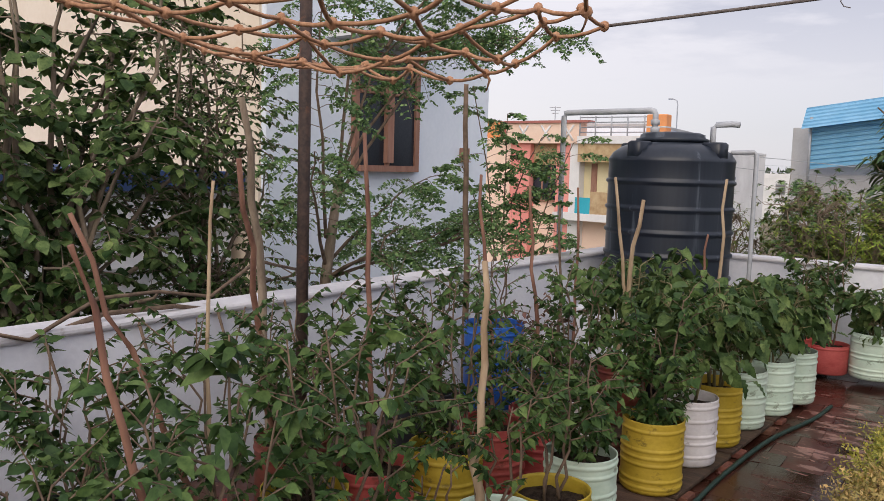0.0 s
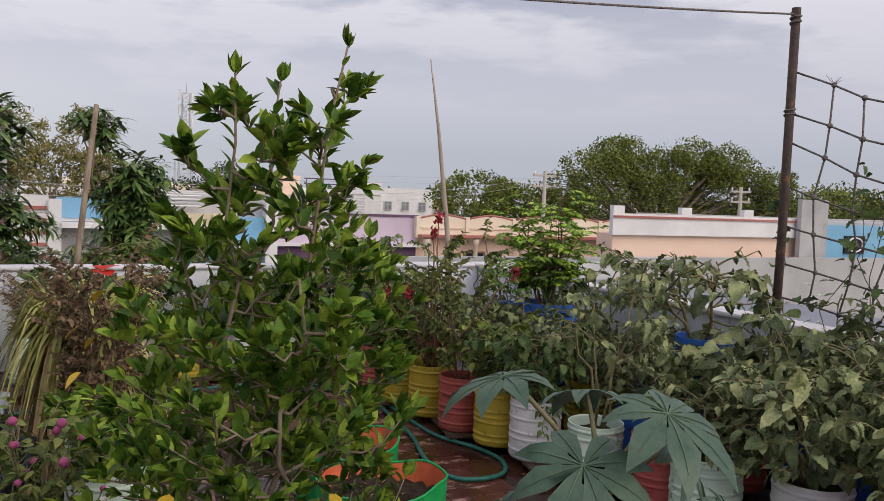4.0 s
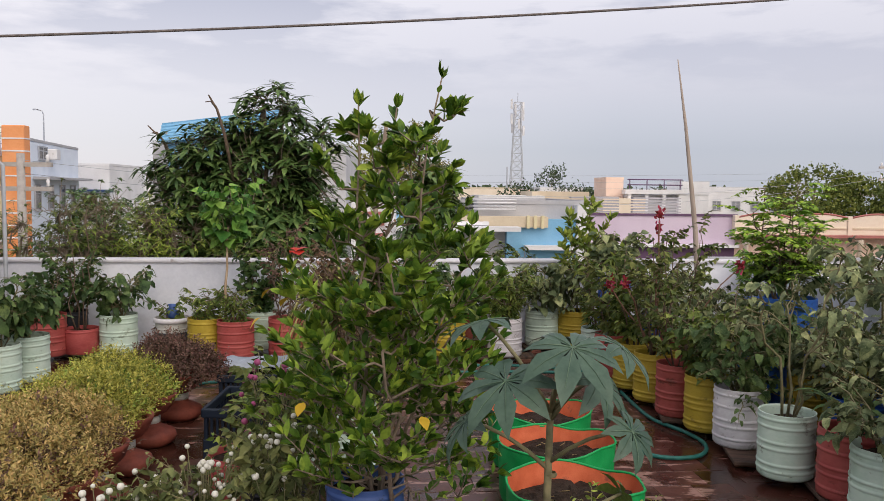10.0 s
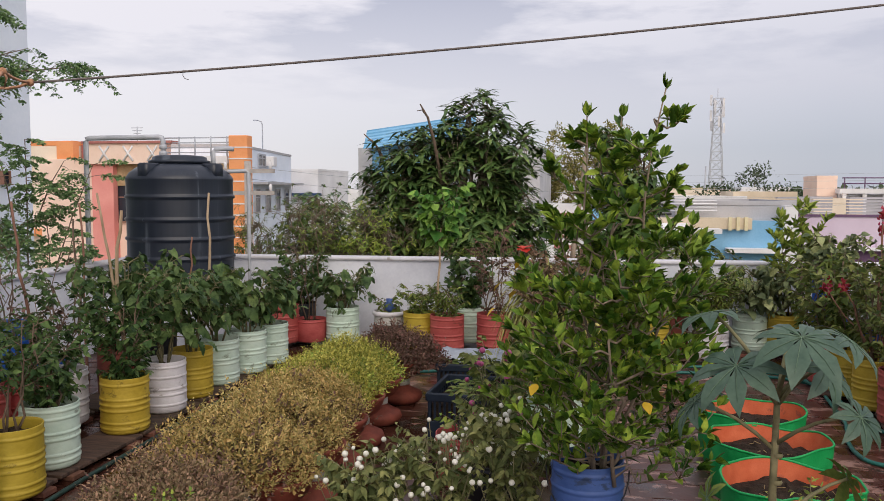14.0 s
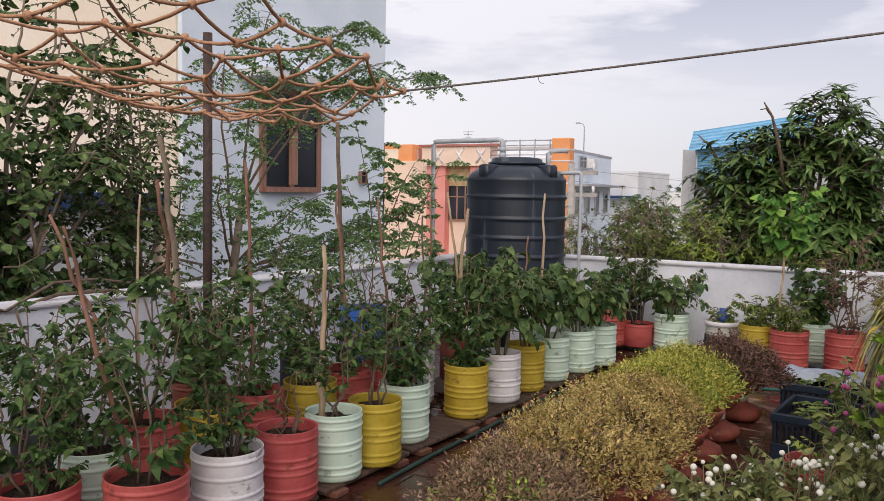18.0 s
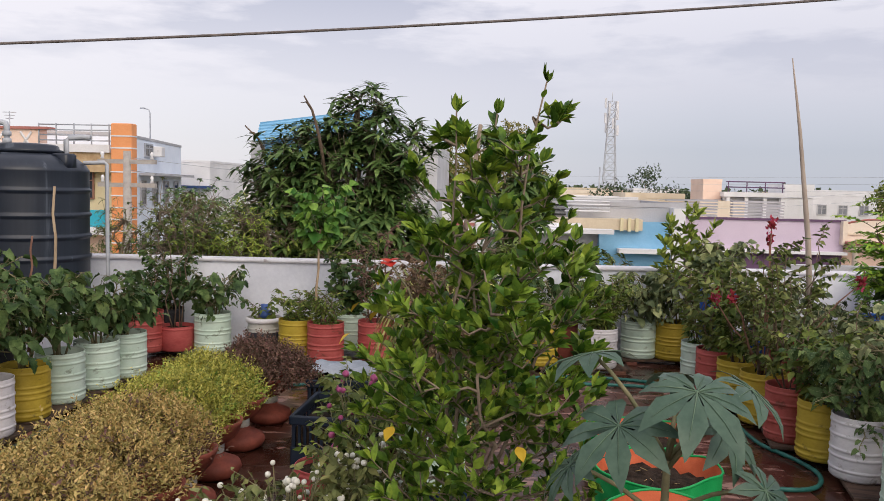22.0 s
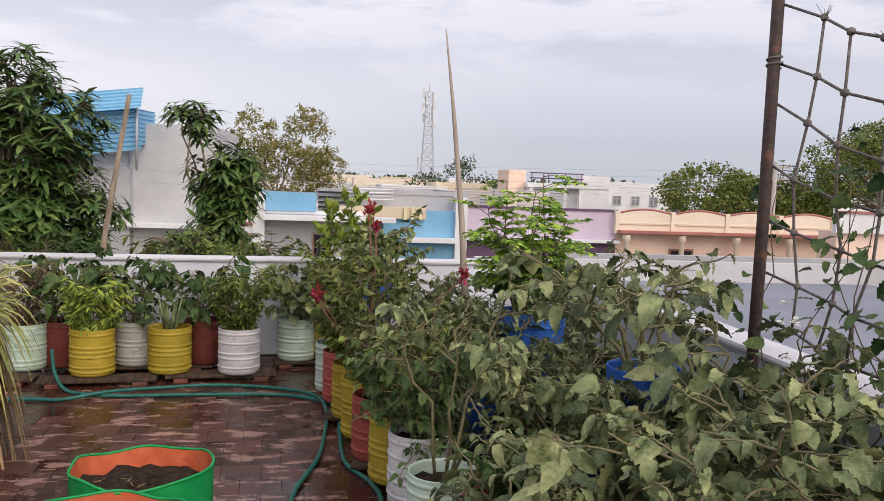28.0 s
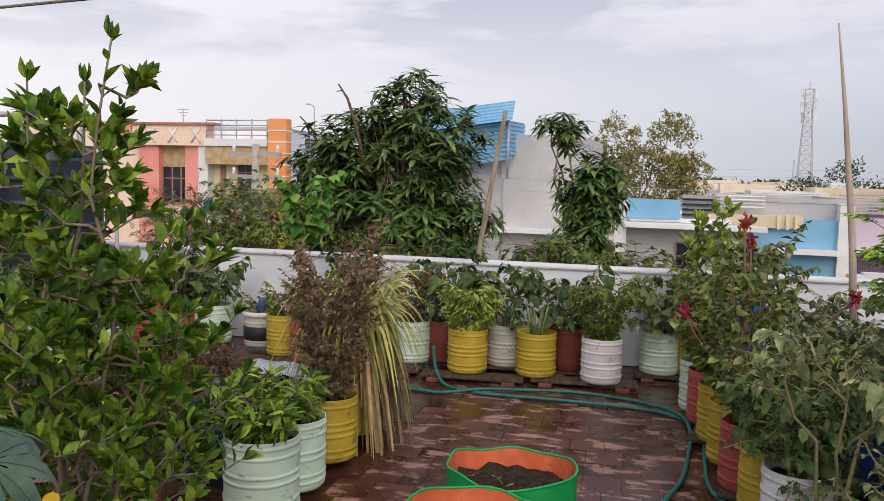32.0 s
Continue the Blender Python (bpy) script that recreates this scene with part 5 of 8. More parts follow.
# long peach and cream wall with scalloped top
pw = house("long cream house with a scalloped parapet and brown ledge", 13.4, 26.0, 29, 38, -0.1, W_PEACH, 0)
for k in range(6):
    sc = Geo()
    xs = np.linspace(13.4 + 2.1 * k, 13.4 + 2.1 * (k + 1), 9)
    zs = 0.62 + 0.16 * np.sin(np.linspace(0, np.pi, 9))
    row = [[(x, y, z) for x, z in zip(xs, h)] for y, h in ((28.7, 0 * zs - 0.1), (28.7, zs), (29, zs), (29, 0 * zs - 0.1))]
    sc.add(row, [(9 * r + a, 9 * r + a + 1, 9 * r + a + 10, 9 * r + a + 9) for r in range(3) for a in range(8)])
    part("scallop", sc, W_CREAM, pw, smooth=False)
    part("coping", Geo().tube([(x, 28.7, z + 0.02) for x, z in zip(xs, zs)], 0.035, 5), W_MAROON, pw, "dark painted coping")
    part("band", Geo().box(13.5 + 2.1 * k, 15.4 + 2.1 * k, 28.66, 28.7, 0.24, 0.30), W_SAND, pw, smooth=False)
    part("column", Geo().lathe([(0.09, -3.5), (0.09, -0.35), (0.15, -0.30), (0.15, -0.12)], 10), W_CREAM, pw, at=(13.7 + 2.1 * k, 28.5, 0))
part("ledge", Geo().box(13.4, 26, 28.3, 28.7, -0.06, 0.03), W_MAROON, pw, smooth=False)
window(pw, 16.0, 29, -1.6, 0.8, 0.9, "y", WOOD_FRAME, 2)
for k in range(7):
    part("parapet_post", Geo().box(13.32 + 2.1 * k, 13.48 + 2.1 * k, 28.64, 29, -0.1, 0.72), W_CREAM, pw, smooth=False)
pp = house("white and peach house with a stepped white parapet", 17.8, 26.4, 22.5, 23.4, 0.5, W_PEACH, 0.0)
part("white_parapet", Geo().box(17.65, 26.4, 22.3, 22.5, 0.45, 1.17), W_WHITE, pp, smooth=False)
part("red_line", Geo().box(17.65, 26.4, 22.24, 22.3, 1.03, 1.10), W_MAROON, pp, smooth=False)
for k in range(3):
    part("merlon", Geo().box(17.65 + 2.9 * k, 18.1 + 2.9 * k, 22.3, 22.5, 1.17, 1.43), W_WHITE, pp, smooth=False)
# blue sign wall
sg = house("grey house with a sky-blue end wall", 26.4, 44.0, 22.2, 32, 0.98, W_GREY, 0.1)
part("blue_wall", Geo().box(27.4, 44, 22.05, 22.2, -0.7, 0.98), W_BLUE, sg, smooth=False)
part("white_pier", Geo().box(26.0, 27.4, 22.0, 22.2, -3.6, 1.9), W_GREY, sg, smooth=False)
sign = part("sign_board", Geo().box(28.4, 29.5, 21.97, 22.05, -0.1, 0.58), BLACK_M, sg, "black square sign with a white ring", smooth=False)
ring = [(28.95 + 0.40 * math.cos(a), 21.95, 0.24 + 0.27 * math.sin(a)) for a in np.linspace(0, 2 * np.pi, 25)]
part("ring", Geo().tube(ring, 0.035, 5), SIGN_W, sign)
part("bar", Geo().box(28.88, 29.02, 21.94, 21.97, 0.08, 0.38), SIGN_W, sign, smooth=False)
# neighbour's slab roof to the east
er = thing("neighbour_roof", "grey flat slab roof with white parapet edges", "roof", (0, 0, 0))
part("slab", Geo().box(6.4, 17.0, 1.0, 20.0, -3.6, -0.75), SLATE, er, smooth=False)
part("parapet_edge", Geo().box(6.3, 6.6, 0.9, 20.1, -0.75, -0.30), W_PALEGREY, er, smooth=False)
part("parapet_edge", Geo().box(6.6, 17.1, 19.8, 20.1, -0.75, -0.25), W_PALEGREY, er, smooth=False)
part("grey_wall", Geo().box(9.0, 30.0, 21.2, 21.5, -3.6, -0.22), W_GREY, er, smooth=False)

# ---- trees beyond the parapet ----


def rosette_tree(seed, at, crown, n, leaf=LANCE, per=11, size=0.2, trunk=0.06, m=L_MANGO, name="mango_tree", label="", base=-3.6, hollow=0.45, lift=0.15, droop=0.55, forks=7):
    """A tree with rosettes of long leaves at the twig ends. crown: list of (centre, radii)."""
    g = np.random.default_rng(seed)
    th = thing(name, label, "tree", at)
    fork = np.array([0, 0, crown[0][0][2] - crown[0][1][2] * 0.9])
    wood = Geo().tube(curve_pts((0, 0, base - at[2]), fork, 6, 0, 0.04, g), np.linspace(trunk * 1.3, trunk * 0.8, 6), 8)
    P, D, U, S = [], [], [], []
    total = sum(r[0] * r[1] * r[2] for _, r in crown)
    for c, r in crown:
        c, r = np.array(c, float), np.array(r, float)
        k = int(n * r[0] * r[1] * r[2] / total)
        d = unit(g.normal(size=(k, 3)))
        rad = g.uniform(hollow, 1.0, k) ** 0.6
        bump = 1 + 0.30 * np.sin(3 * d[:, 0] + 5 * d[:, 2] + seed) * np.cos(4 * d[:, 1] + seed)
        ends = c + d * r * (rad * bump)[:, None]
        limbs = c + unit(g.normal(size=(forks, 3)) + [0, 0, 0.5]) * r * 0.55
        for e in limbs:
            wood.tube(curve_pts(fork, e, 6, -0.08, 0.04, g), np.linspace(trunk * 0.6, trunk * 0.2, 6), 6, False)
        for e in ends:
            near = limbs[np.argmin(np.linalg.norm(limbs - e, axis=1))]
            tw = curve_pts(near, e, 4, 0.02, 0.02, g)
            wood.tube(tw, np.linspace(trunk * 0.16, trunk * 0.06, 4), 3, False)
            out = unit(e - c + [0, 0, lift])
            a0 = g.uniform(0, 6.28)
            s1 = unit(np.cross(out, [0.3, 0.2, 1.0]))
            s2 = np.cross(out, s1)
            for q in range(per):
                a = a0 + 2.4 * q
                v = s1 * np.cos(a) + s2 * np.sin(a) + out * g.uniform(-0.1, 0.8) + np.array([0, 0, -droop * g.uniform(0, 1)])
                P.append(e - out * size * 0.5 * g.uniform(0, 1)), D.append(v), U.append(out + [0, 0, 0.6]), S.append(size * g.uniform(0.6, 1.1))
    part("trunk", wood, BARK, th)
    part("crown", Geo().leaves(leaf, P, D, U, S, g.uniform(0.8, 1.2, len(P))), m, th, kind="stuff")
    return th


rosette_tree(201, (-0.38, 9.55, 0), [((0, 0, 1.35), (1.05, 0.85, 1.05)), ((0.16, 0, 2.33), (0.52, 0.5, 0.50)), ((-0.80, -0.1, 1.15), (0.62, 0.6, 0.95)), ((0.55, 0, 1.2), (0.55, 0.6, 1.0)), ((-0.42, 0, 2.02), (0.48, 0.5, 0.45)), ((0.62, 0, 2.1), (0.4, 0.45, 0.42)), ((-0.85, 0.1, 1.88), (0.44, 0.4, 0.42))], 1080, size=0.225, label="dense dark green mango tree beyond the parapet", lift=1.3, droop=0.12)
rosette_tree(202, (1.5, 10.8, 0), [((0.2, 0, 1.2), (0.45, 0.4, 0.8)), ((-0.1, 0, 2.24), (0.40, 0.32, 0.24)), ((0.0, 0, 0.35), (0.8, 0.5, 0.5)), ((0.3, 0, 1.55), (0.5, 0.4, 0.4))], 380, size=0.235, trunk=0.035, hollow=0.2, forks=3, label="young thin mango tree beyond the parapet", lift=0.7, droop=0.4)
# bare broken branches that stick out of the mango tree
for p in ([(-0.55, 9.0, 1.6), (-0.60, 8.8, 2.1), (-0.66, 8.7, 2.38), (-0.735, 8.62, 2.53)], [(-1.35, 9.8, 1.2), (-1.45, 9.75, 1.8), (-1.56, 9.73, 2.1), (-1.74, 9.735, 2.27)]):
    solid("bare_branch", Geo().tube(p, [0.022, 0.019, 0.014, 0.008], 6).tube([p[2], (p[2][0] - 0.07, p[2][1], p[2][2] + 0.09), (p[2][0] - 0.13, p[2][1], p[2][2] + 0.08)], [0.012, 0.008, 0.005], 5), TWIG, "bare broken brown branch of the mango tree", "branch", smooth=True)
# bushes behind the north-west corner
for k, (x, y, c, r_, n, mm_, lf, sz) in enumerate([
        (-1.95, 8.1, 1.05, (0.45, 0.4, 0.5), 330, L_MID, OVATE, 0.055), (-1.45, 8.5, 0.95, (0.65, 0.4, 0.5), 380, L_LIGHT, NARROW, 0.09), (-2.2, 9.3, 1.10, (0.6, 0.5, 0.55), 330, L_MORINGA, OVATE, 0.07),
        (-0.1, 8.3, 0.7, (0.6, 0.35, 0.35), 240, L_MID, OVATE, 0.08), (0.6, 8.3, 0.65, (0.55, 0.35, 0.35), 240, L_DARK, OVATE, 0.09), (1.6, 8.7, 0.7, (0.7, 0.4, 0.4), 240, L_MID, OVATE, 0.09),
        (2.4, 9.2, 0.6, (0.7, 0.4, 0.4), 240, L_MID, OVATE, 0.09), (-2.85, 8.6, 0.85, (0.5, 0.4, 0.5), 260, L_MID, NARROW, 0.08), (-1.0, 9.0, 0.8, (0.5, 0.4, 0.5), 200, L_MID, OVATE, 0.08)]):
    rosette_tree(300 + k, (x, y, 0), [((0, 0, c), r_), ((0.1, 0, c - 0.5), (r_[0] * 0.9, r_[1], 0.5))], int(n * 1.5), leaf=lf, per=9, size=sz, m=mm_, name="bush", hollow=0.15, trunk=0.03,
                 label="green leafy bush growing up behind the parapet", lift=0.6, droop=0.35)
# staked sapling with light lobed leaves by the red drums
sap = thing("sapling", "staked sapling with light green lobed leaves", "sapling", (-0.12, 6.55, 0.33))
part("stem", Geo().tube(curve_pts((0, 0, 0), (0.03, 0, 0.85), 6, 0, 0.01, rng), np.linspace(0.014, 0.008, 6), 6), STICK_PALE, sap)
w, f = shrub(330, 0.55, 0.36, stems=4, branches=7, per=6, leaf=HEART, size=0.13, low=0.2, droop=0.6, stem_r=0.005)
part("branch_work", w, STEM, sap, at=(0.02, 0, 0.68))
part("foliage", f, L_BRIGHT, sap, at=(0.02, 0, 0.68), kind="stuff")


# moringa with feathery leaves beside the pale blue house
mo = thing("moringa_tree", "slender moringa tree with feathery leaves beside the blue house", "tree", (-4.25, 4.2, -3.6))
part("trunk", Geo().tube([(0, 0, 0), (0.05, -0.1, 2.6), (0.0, 0.0, 4.3), (0.02, 0.1, 5.0)], [0.06, 0.05, 0.04, 0.03], 8), BARK, mo)
HIGH = [[(0.0, 0.1, 4.9), (0.0, 0.5, 5.9), (0.05, 1.2, 6.4)], [(0.0, 0.1, 5.0), (0.1, 0.9, 6.0), (0.25, 1.95, 6.45)], [(0.02, 0.1, 5.0), (-0.05, 0.3, 6.2), (-0.1, 0.6, 6.8)], [(0.0, 0.05, 4.8), (0.2, 1.0, 6.1), (0.3, 1.75, 6.15)],
        [(0.0, 0.0, 4.6), (0.2, -0.3, 5.6), (0.35, -0.4, 6.2)], [(0.1, 0.5, 6.0), (0.3, 0.9, 6.5), (0.4, 1.5, 6.7)], [(0.1, 0.9, 6.0), (0.35, 1.7, 6.2), (0.5, 2.4, 6.3)]]
LOW = [[(0.0, 0.0, 4.4), (0.1, 0.5, 4.8), (0.15, 1.0, 5.05)], [(0.0, 0.0, 4.3), (0.2, 0.7, 4.5), (0.35, 1.35, 4.7)], [(0.0, 0.0, 4.3), (0.25, 0.3, 4.5), (0.3, 0.45, 4.7)], [(0.0, 0.0, 4.3), (0.2, 1.1, 4.5), (0.3, 1.95, 4.85)],
       [(0.0, 0.0, 4.4), (0.3, -0.4, 4.9), (0.5, -0.6, 5.2)], [(0.2, 1.1, 4.5), (0.35, 1.7, 4.6), (0.5, 2.1, 5.4)]]
BOUGHS = HIGH + LOW
w, f = fronds(401, BOUGHS, 20, 0.38, 6, 0.030, feathered=True, outer=0.3, droop=0.75, r=0.014)
part("limb_work", w, TWIG, mo)
part("crown", f, L_MORINGA, mo, kind="stuff")
mo = thing("moringa_shoots", "thin moringa shoots near the tank", "tree", (-3.75, 5.9, -3.6))
BOUGHS = [[(0, 0, 0), (0.1 * math.cos(k), 0.1 * math.sin(k), 3.8), (0.35 * math.cos(2 * k), 0.45 * math.sin(2.4 * k), 4.7 + 0.22 * k)] for k in range(6)]
w, f = fronds(403, BOUGHS, 11, 0.30, 5, 0.034, feathered=True, outer=0.8, droop=0.4, r=0.014)
part("stem", w, TWIG, mo)
part("crown", f, L_MORINGA, mo, kind="stuff")


def spray_tree(seed, at, crown, limbs, sprays, size, m, label, leaf=OVATE, base=-3.6, trunk=0.07, per=16):
    """A leafy tree: limbs reach into the crown, forked, with drooping sprays of alternate leaves close along them."""
    g = np.random.default_rng(seed)
    th = thing("leafy_tree", label, "tree", at)
    low = min(c[2] - r[2] for c, r in crown)
    fork = np.array([0, 0, low + 0.1])
    wood = Geo().tube(curve_pts((0, 0, base), fork, 6, 0, 0.05, g), np.linspace(trunk * 1.2, trunk, 6), 8)
    P, D, U, S = [], [], [], []
    for c, r in crown:
        c, r = np.array(c, float), np.array(r, float)
        for k in range(limbs):
            e = c + unit(g.normal(size=3) + [0, 0, 0.25]) * r * g.uniform(0.5, 0.95)
            lp = curve_pts(fork, e, 8, -0.15, 0.05, g)
            wood.tube(lp, np.linspace(trunk * 0.4, trunk * 0.1, 8), 5, False)
            for q in range(sprays):
                j = int(g.integers(3, 7))
                o = lp[j] + g.uniform() * (lp[j + 1] - lp[j])
                a = g.uniform(0, 6.28)
                L = g.uniform(0.25, 0.6)
                ts = np.linspace(0, 1, 5)[:, None]
                d = np.array([np.cos(a), np.sin(a), g.uniform(-0.1, 0.8)])
                sp = o + d * L * ts - np.array([0, 0, 0.55 * L]) * ts ** 2
                wood.tube(sp, np.linspace(0.006, 0.002, 5), 3, False)
                for n in range(per):
                    t = 0.15 + 0.85 * (n + g.uniform()) / per
                    p = o + d * L * t - np.array([0, 0, 0.55 * L]) * t * t
                    la = a + (1 if n % 2 else -1) * g.uniform(0.5, 1.5)
                    P.append(p), D.append([np.cos(la), np.sin(la), g.uniform(-0.9, 0.2)]), S.append(size * g.uniform(0.6, 1.2))
    part("trunk", wood, BARK, th)
    U = np.array([[0, 0, 1.0]] * len(P)) + g.normal(scale=0.4, size=(len(P), 3))
    part("crown", Geo().leaves(leaf, P, D, U, S, g.uniform(0.85, 1.25, len(P))), m, th, kind="stuff")
    return th


spray_tree(404, (-4.55, 2.2, 0), [((0, 0, 1.5), (0.8, 1.2, 1.2)), ((0.1, -1.0, 1.2), (0.7, 0.9, 1.1)), ((-0.1, 0.5, 2.5), (0.7, 1.0, 0.8)), ((0.25, 0.2, 0.5), (0.6, 1.2, 0.6))], 12, 10, 0.078, L_WEST, "dense dark leafy tree leaning over the west parapet", leaf=BROAD)
spray_tree(407, (-4.9, 3.7, 0), [((0, 0, 1.5), (0.6, 0.9, 1.1)), ((0, -0.4, 2.6), (0.6, 1.0, 0.7)), ((0.2, 0.1, 0.5), (0.5, 0.9, 0.5))], 10, 17, 0.058, L_WEST, "airy leafy tree beside the pale blue house", trunk=0.05)
spray_tree(405, (-4.6, 0.0, 0), [((0, 0, 1.4), (0.8, 1.2, 1.3)), ((0.1, 0.5, 0.6), (0.7, 1.2, 0.7))], 13, 16, 0.066, L_WEST, "dark leafy tree beyond the west parapet")
spray_tree(406, (-5.6, 1.4, 0), [((0, 0, 1.8), (0.6, 1.5, 1.3)), ((0, 0.3, 0.4), (0.6, 1.5, 0.8))], 9, 13, 0.075, L_MID, "green tree between the parapet and the low white house")


def clump_tree(seed, at, blobs, n, size, m, label, trunk=0.25, group="distant trees", leaf=TINY, base=-3.6, per=9, tuft=0.0):
    """A far tree: crown of many small leaf sprays over an uneven outline, with gaps."""
    g = np.random.default_rng(seed)
    th = thing("tree", label, "tree", at, group)
    low = min(c[2] - r[2] for c, r in blobs)
    wood = Geo().tube([(0, 0, base), (0.1, 0, (base + low) / 2), (0, 0, low + 0.5)], [trunk, trunk * 0.85, trunk * 0.7], 8)
    P, U = [], []
    total = sum(r[0] * r[1] * r[2] for _, r in blobs)
    for c, r in blobs:
        c, r = np.array(c, float), np.array(r, float)
        wood.tube(curve_pts((0, 0, low + 0.3), c + [0, 0, r[2] * 0.5], 5, 0, 0.1, g), np.linspace(trunk * 0.5, trunk * 0.12, 5), 5, False)
        k = max(6, int(n * r[0] * r[1] * r[2] / total))
        d = unit(g.normal(size=(k, 3)))
        ends = c + d * r * (g.uniform(0.45, 1.06, k) ** 0.4)[:, None]
        Q = (ends[:, None] + g.normal(scale=size * 0.9, size=(k, per, 3))).reshape(-1, 3)
        if tuft:
            out = unit(g.normal(size=(k, per, 3)) + [0, 0, 0.35])
            Q = (ends[:, None] + out * (tuft * g.uniform(0.55, 1.3, k)[:, None, None] * g.uniform(0.7, 1.05, (k, per, 1)))).reshape(-1, 3)
            P.append(Q), U.append(out.reshape(-1, 3) * 1.8)
            continue
        P.append(Q), U.append(unit(Q - c) * 1.6 + [0, 0, 0.4])
    P, U = np.concatenate(P), np.concatenate(U)
    D = g.normal(size=P.shape)
    part("trunk", wood, BARK, th)
    part("crown", Geo().leaves(leaf, P, D, U + g.normal(size=P.shape) * 0.45, size * g.uniform(0.6, 1.3, len(P)), 1.0), m, th, kind="stuff")
    return th


clump_tree(501, (0.7, 40, 0), [((-1.1, 0, 3.1), (1.1, 1.2, 1.65)), ((1.35, 0, 3.1), (1.15, 1.2, 1.75)), ((0.1, 0, 1.7), (2.6, 1.3, 1.4)), ((2.3, 0, 1.8), (0.9, 1.0, 1.2)), ((-2.1, 0, 1.6), (0.8, 1.0, 1.3))], 620, 0.13, L_TAN, "tall tree with sparse yellowish leaves", 0.12, leaf=OVATE, per=26, tuft=0.24)
gn = np.random.default_rng(77)
NEEM = [((-12 + 27 * k / 57 + gn.uniform(-1, 1), gn.uniform(-3, 1), -0.8 + gn.uniform(0, 1) ** 0.75 * (3.1 + 4.0 * math.sin(math.pi * min(1, (k + 8) / 66)))), (gn.uniform(1.3, 2.2), 1.6, gn.uniform(0.8, 1.25))) for k in range(58)]
clump_tree(502, (47, 55, 0), NEEM, 1700, 0.22, L_FAR, "broad dark green neem tree across the road", 0.4, per=44, tuft=0.62)
clump_tree(503, (31, 58, 0), [((0, 0, 1.4), (3.5, 3, 1.8)), ((4, 0, 1.0), (3, 3, 1.6))], 260, 0.26, L_FAR, "rounded green tree behind the houses", 0.3, per=36, tuft=0.6)
clump_tree(504, (72, 58, 0), [((0, 0, 1.6), (7, 4, 2.0)), ((9, 0, 1.2), (5, 4, 1.8))], 900, 0.4, L_FAR, "row of green trees beyond the grey house", 0.4)
clump_tree(505, (24.5, 130, 0), [((-0.6, 0, 3.4), (2.0, 1.6, 1.2)), ((0.8, 0, 4.6), (1.6, 1.4, 1.0))], 60, 0.42, FAR_WOOD, "thin far tree beside the mast", 0.12)
# far belt of woods along the horizon
g = np.random.default_rng(9)
ang = g.uniform(-1.15, 1.15, 9000)
dist = g.uniform(320, 420, 9000)
P = np.stack([np.sin(ang) * dist, np.cos(ang) * dist, -3.6 + g.uniform(0, 1, 9000) ** 1.5 * (6.0 + 1.2 * np.sin(ang * 23) + 0.8 * np.sin(ang * 61))], -1)
solid("far_woods", Geo().leaves(TINY, P, g.normal(size=P.shape), g.normal(size=P.shape), 3.0 * g.uniform(0.6, 1.3, 9000), 1.3), FAR_WOOD, "low dark belt of distant trees along the horizon", "woods", "stuff")

# far town houses
g = np.random.default_rng(21)
FARH = [("white three-storey far house with roof rails", 20.4, 27.75, 70, 78, 2.05, W_WHITE, 0.9), ("cream roof room of the far white house", 18.8, 20.35, 70.5, 75, 2.55, W_PEACH, 0.25), ("white flat-roofed far house", 29, 34.5, 74, 80, 1.6, W_WHITE, 0.5),
        ("white flat-roofed far house", 8, 14, 74, 82, 0.7, W_WHITE, 0.4), ("sand-coloured flat-roofed far house", 13.5, 19.0, 78, 86, 1.0, W_SAND, 0.5), ("cream flat-roofed far house", 17.5, 21, 66, 70, 0.6, W_CREAM, 0.4), ("white flat-roofed far house", 36, 42, 90, 98, 1.6, W_WHITE, 0.5)]
for lab, x0, x1, y0, y1, tp, wm, pa in FARH:
    if "rails" in lab:
        hh = house(lab, x0, x1, y0, y1, 1.35, wm, 0)
        part("roof_slab", Geo().box(20.2, 25.3, 69.2, 70.6, 1.36, 1.75), W_WHITE, hh, smooth=False)
        part("balcony_slab", Geo().box(20.2, 25.3, 69.2, 69.98, -0.8, -0.4), W_WHITE, hh, smooth=False)
        # no recess is cut; a grey box on the wall carries its shade
        part("recess", Geo().box(20.9, 24.9, 69.9, 69.98, -0.4, 1.3), W_GREY, hh, "grey panel painted as the shade in the balcony recess", smooth=False)
        part("stair_block", Geo().box(25.3, 27.75, 69.9, 74.0, 1.36, 2.5), W_WHITE, hh, smooth=False)
        for x in (20.6, 22.1, 23.6, 25.0):
            part("column", Geo().box(x - 0.13, x + 0.13, 69.3, 69.56, -0.4, 1.36), W_WHITE, hh, smooth=False)
            part("rail_post", Geo().tube([(x, 69.4, 1.75), (x, 69.4, 2.6)], 0.05, 5), W_VIOLET, hh)
        for z in (2.15, 2.6):
            part("roof_rail", Geo().tube([(20.4, 69.4, z), (25.2, 69.4, z)], 0.05, 5), W_VIOLET, hh)
        continue
    hh = house(lab, x0, x1, y0, y1, tp, wm, pa)
    for k in range(int((x1 - x0) / 1.8)):
        window(hh, x0 + 1.0 + 1.8 * k, y0, tp - 1.6, 0.7, 0.75, "y", W_PALEGREY, 2, FAR_GLASS)
